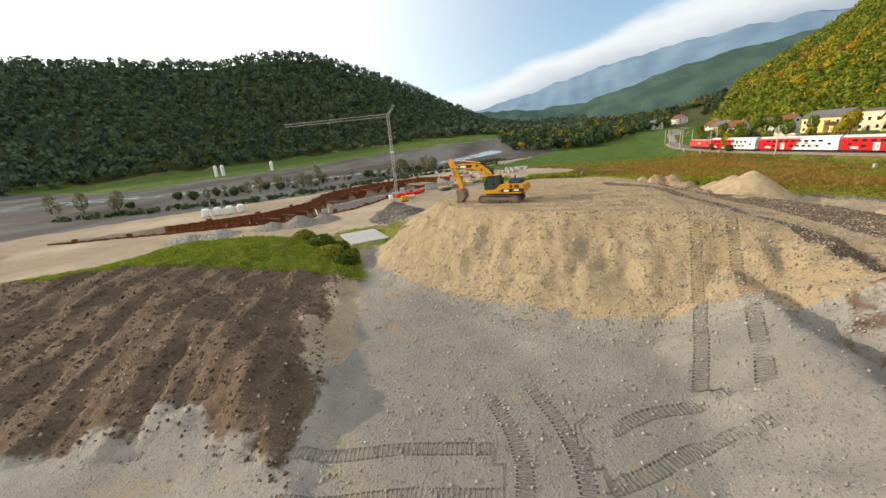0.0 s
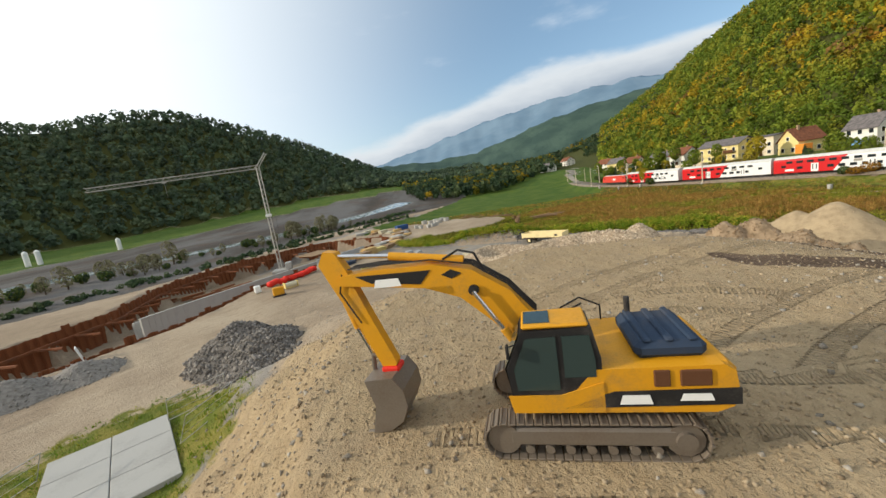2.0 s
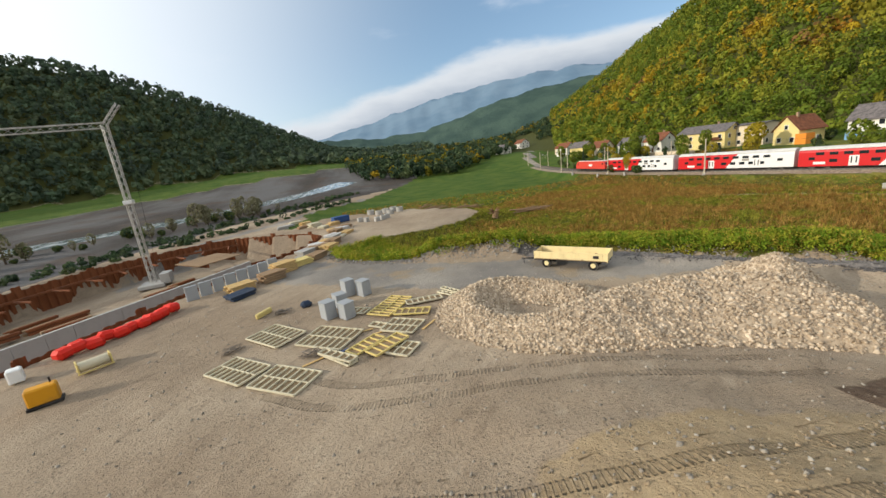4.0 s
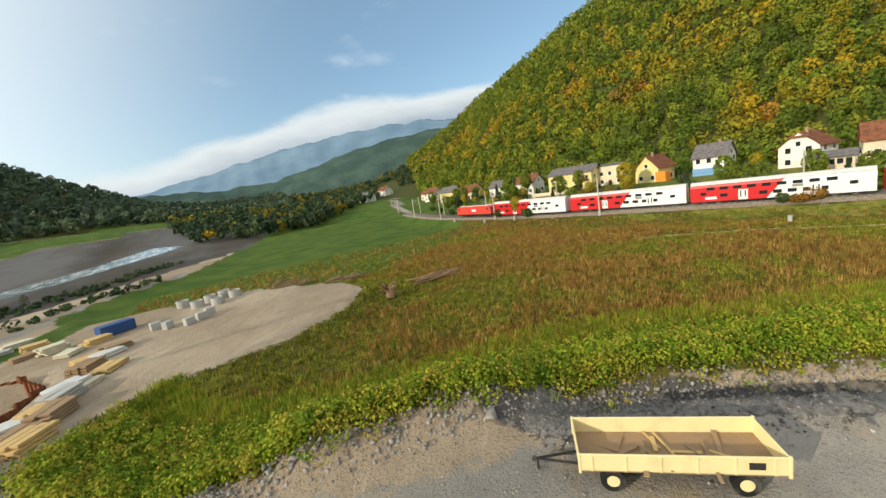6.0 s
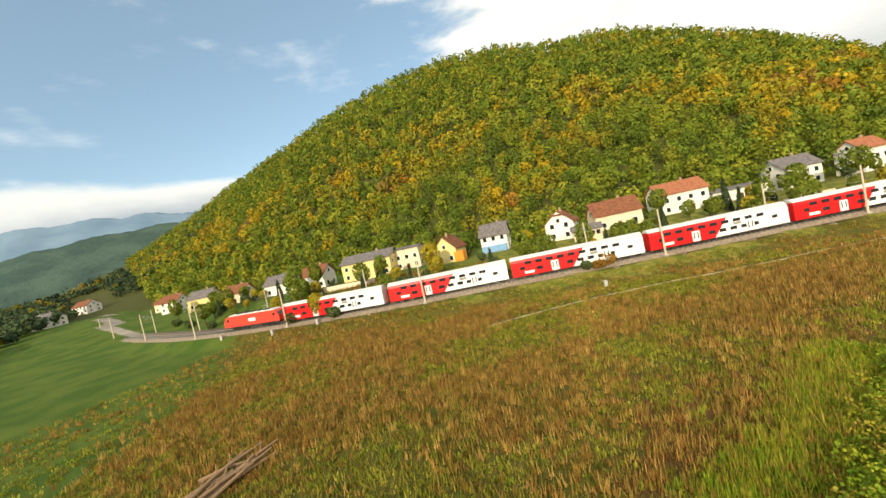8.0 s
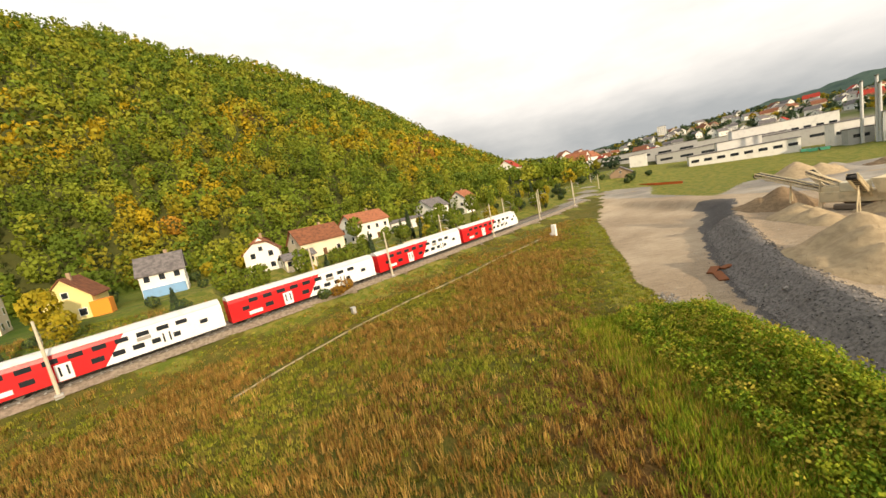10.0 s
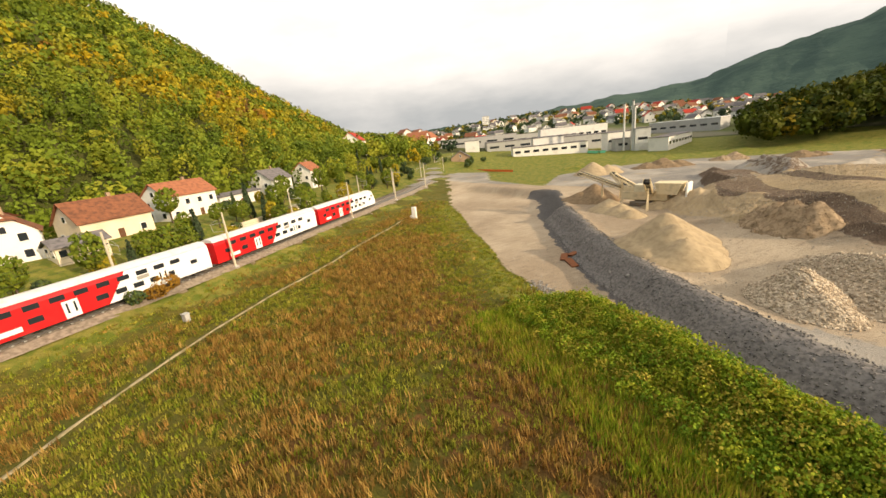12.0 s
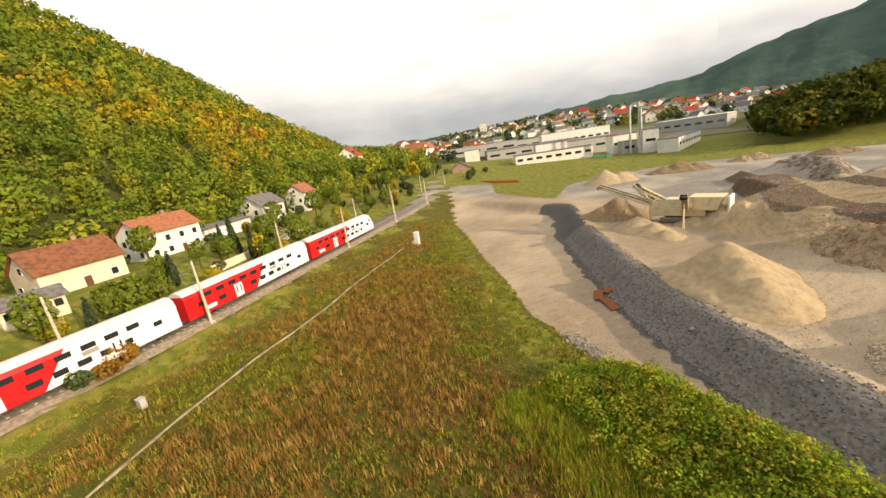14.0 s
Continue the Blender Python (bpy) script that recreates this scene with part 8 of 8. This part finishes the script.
# far white silos and a signboard on the flats
for x, y, h in ((-237, 252, 8), (-233, 255, 8), (-210, 285, 7)):
    ob = thing("silo", "small white silo on the river flats", "silo", pose(x, y, ground_z(x, y)), "white silos")
    part("drum", Geo().tube((0, 0, 0), (0, 0, h), 1.3, n=14), MAT["sign_white"], ob)
    part("cone", Geo().tube((0, 0, h), (0, 0, h + 1), 1.3, 0.3, 14), MAT["sign_white"], ob)
ob = thing("site_cabin", "white site cabin with grey roof", "cabin", pose(-100, 36, ground_z(-100, 36), 0, 0, 40))
part("body", Geo().box(0, 0, 1.4, 7, 2.6, 2.8, b=0.05), MAT["sign_white"], ob)
part("roof", Geo().box(0, 0, 2.85, 7.2, 2.8, 0.15, b=0.03), MAT["r_grey"], ob)
for k in range(3):
    part("window", Geo().box(-2.2 + 2.2 * k, -1.31, 1.6, 1.0, 0.06, 0.9, b=0.02), MAT["glass"], ob)


# ---- growth ----
def blades(x, y, z, h, w, tint, n=4, seed=1):
    """Tufts of bent stalks."""
    rg = np.random.default_rng(seed)
    k = len(x)
    a = rg.uniform(0, 2 * np.pi, (k, n))
    lean = rg.uniform(0.1, 0.55, (k, n)) * h[:, None]
    ww = w[:, None] * rg.uniform(0.6, 1.2, (k, n))
    ox, oy = rg.normal(size=(k, n)) * 0.18, rg.normal(size=(k, n)) * 0.18
    bx, by = x[:, None] + ox, y[:, None] + oy
    px, py = -np.sin(a) * ww, np.cos(a) * ww
    hh = h[:, None] * rg.uniform(0.6, 1.15, (k, n))
    p0 = np.stack([bx - px, by - py, z[:, None] + 0 * bx], 2)
    p1 = np.stack([bx + px, by + py, z[:, None] + 0 * bx], 2)
    p2 = np.stack([bx + np.cos(a) * lean, by + np.sin(a) * lean, z[:, None] + hh], 2)
    v = np.stack([p0, p1, p2], 2).reshape(-1, 3)
    f = np.arange(k * n * 3).reshape(-1, 3)
    return v, f, np.repeat(tint, n * 3, 0)


def build_growth():
    rg = np.random.default_rng(31)
    n = 130000
    x, y = rg.uniform(-14, 112, n), rg.uniform(20, 190, n)
    df = signed(FIELD, x, y)
    rd = away(RAIL, x, y)
    cam_d = np.minimum(np.hypot(x - 36, y - 108), np.hypot(x - 14, y - 108))
    keep = (df < -0.3) & (rd > 6) & (away(LANE, x, y) > 0.8) & (rg.random(n) < np.clip(1.5 - cam_d / 95, 0.25, 1.0)) & ((y < 150 + 0.5 * (x - 20)) | (rg.random(n) < 0.25))
    x, y, df, rd = x[keep], y[keep], df[keep], rd[keep]
    k = len(x)
    brown = np.clip(0.38 + 0.5 * wobble(x, y, 22, 9.0) + 0.75 * wobble(x, y, 8, 3) + 0.3 * wobble(x, y, 2.2, 8) - 0.9 * np.exp(df / 6) + 0.12, 0, 1)
    lawn = np.maximum(np.exp(-(np.abs(rd - 5) / 3) ** 2) * (y < 135), np.clip(1 - away([(102, 26), (80, 50), (62, 70), (51, 82)], x, y) / 7 + 0.8 * wobble(x, y, 5, 1.0), 0, 1))
    tidy = np.minimum.reduce([np.hypot(x - 22.4, y - 133) / 2.2, np.hypot((x - 33) / 4.5, (y - 136.2) / 3), np.hypot((x - 21) / 4, (y - 152.5) / 3), np.hypot((x - 13) / 4, (y - 158.5) / 3)])
    is_b = rg.random(k) < brown * (1 - 0.8 * lawn)
    bcol = np.array([srgb(192, 148, 78)[:3], srgb(170, 126, 62)[:3], srgb(208, 168, 94)[:3], srgb(168, 146, 66)[:3]])
    gcol = np.array([srgb(164, 164, 58)[:3], srgb(140, 152, 48)[:3], srgb(184, 174, 72)[:3], srgb(156, 148, 60)[:3]])
    tint = np.where(is_b[:, None], bcol[rg.integers(0, 4, k)], gcol[rg.integers(0, 4, k)]) * rg.uniform(0.4, 1.05, (k, 1))
    h = np.where(is_b, rg.uniform(0.4, 0.95, k), rg.uniform(0.2, 0.55, k)) * (1 - 0.55 * lawn) * np.clip(tidy, 0.25, 1)
    v, f, c = blades(x, y, land(x, y) - 0.03, h, np.where(is_b, 0.05, 0.065), tint, 9, 5)
    single("field_growth", raw_mesh("field_growth", v, f, MAT["leaf"], c), None, "tall brown and green weeds covering the field", "weeds", kind="stuff")
    # lush nettles along the edge of the field
    L = spline([(-10.5, 116), (-6.5, 109.5), (3, 104.5), (11, 102), (20, 99), (28, 94.5), (35, 89), (42, 84.8), (47, 81.5)], 40)
    n = 4200
    i = rg.integers(0, len(L), n)
    off = -0.6 + 6.5 * rg.random(n) ** 1.7
    x, y = L[i, 0] + off * 0.62 + rg.normal(size=n) * 0.6, L[i, 1] + off * 0.78 + rg.normal(size=n) * 0.6
    p = np.stack([x, y, land(x, y) - 0.2], 1)
    k = len(x)
    col = np.array([srgb(138, 158, 44)[:3], srgb(108, 136, 36)[:3], srgb(172, 176, 54)[:3], srgb(178, 162, 64)[:3]])
    v, f, c = crowns(p, rg.uniform(0.8, 2.0, k), rg.uniform(0.9, 2.0, k), col[rg.integers(0, 4, k)], 46, 0.095, 0.0)
    gn = 16000
    i = rg.integers(0, len(L), gn)
    off = 0.6 + 10 * rg.random(gn) ** 1.2
    x, y = L[i, 0] + off * 0.62 + rg.normal(size=gn) * 0.6, L[i, 1] + off * 0.78 + rg.normal(size=gn) * 0.6
    v2, f2, c2 = blades(x, y, land(x, y) - 0.05, rg.uniform(0.35, 0.85, gn), np.full(gn, 0.05), col[rg.integers(0, 4, gn)] * rg.uniform(0.8, 1.15, (gn, 1)), 9, 15)
    single("tall_grass", raw_mesh("tall_grass", v2, f2, MAT["leaf"], c2), None, "tall green grass along the field bank", "grass", kind="stuff")
    single("nettle_bank", raw_mesh("nettle_bank", v, f, MAT["leaf"], c), None, "lush green nettles and weeds on the field bank", "weeds", kind="stuff")
    # rough grass on the earth mound and round the slab
    n = 30000
    x, y = rg.uniform(-74, -12, n), rg.uniform(14, 56, n)
    dm = signed(MOUND, x, y)
    slab = (np.hypot((x + 22.8) / 7, (y - 46) / 8) < 1) & (rg.random(n) < 0.35) & ((np.abs((x + 22.8) * 0.93 + (y - 45) * 0.37) > 2.3) | (np.abs((y - 45) * 0.93 - (x + 22.8) * 0.37) > 4.6))
    keep = ((dm < 0.8) & (y > 24.5 + 0.12 * (x + 24)) & (np.hypot((x + 22.8) / 7, (y - 46) / 8) > 1)) | slab
    x, y = x[keep], y[keep]
    k = len(x)
    col = np.array([srgb(126, 146, 44)[:3], srgb(108, 134, 38)[:3], srgb(156, 156, 56)[:3]])
    tall = np.where(np.hypot((x + 22.8) / 8, (y - 46) / 9) < 1, 0.25, 0.34 + 0.2 * np.maximum(0, wobble(x, y, 2.0)))
    v, f, c = blades(x, y, land(x, y) - 0.05, rg.uniform(0.5, 1.0, k) * tall, np.full(k, 0.05), col[rg.integers(0, 3, k)], 9, 6)
    single("mound_grass", raw_mesh("mound_grass", v, f, MAT["leaf"], c), None, "rough bright green grass over the earth mound", "grass", kind="stuff")
    # dense shrub at the end of the mound
    for k, (x, y, w) in enumerate(((-22, 33, 3.4), (-19.3, 31.2, 2.8), (-24.6, 35.2, 3.2), (-28, 37, 2.6), (-23, 36.6, 3.0), (-19.8, 34, 2.4))):
        p = np.array([[x, y, ground_z(x, y) - 0.5]])
        v, f, c = crowns(p, np.array([1.9]), np.array([w * 1.25]), pick(GREENS, 1) * 0.85, 900, 0.16, 0.0)
        ob = thing("shrub", "dense bright green shrub on the earth mound", "shrub", group="shrubs on the mound")
        part("foliage", raw_mesh("foliage", v, f, MAT["leaf"], c), None, ob)
        g = Geo()
        for q in range(5):
            g.tube((x, y, p[0, 2]), (x + 0.7 * math.cos(q * 1.3), y + 0.7 * math.sin(q * 1.3), p[0, 2] + 1.3), 0.04, 0.015, 5)
        part("stems", g, MAT["bark"], ob)
    # scrub on the river bench
    n = 4500
    x, y = rg.uniform(-150, 10, n), rg.uniform(80, 270, n)
    keep = (away([(-145, 86), (-98, 118), (-74, 160), (-48, 215), (-15, 268)], x, y) < 5) | (away([(-62.6, 136.5), (-52.4, 149.4), (-38.8, 168.3), (-27.1, 193.6), (-14.3, 211.3)], x, y) < 2.6)
    x, y = x[keep], y[keep]
    p = np.stack([x, y, land(x, y) - 0.2], 1)
    k = len(x)
    v, f, c = crowns(p, rg.uniform(0.8, 2.2, k), rg.uniform(1.2, 3.0, k), pick(DARKS, k) * 1.2, 40, 0.32, 0.0)
    single("river_scrub", raw_mesh("river_scrub", v, f, MAT["leaf"], c), None, "dark low scrub along the river bench", "scrub", kind="stuff")


build_growth()
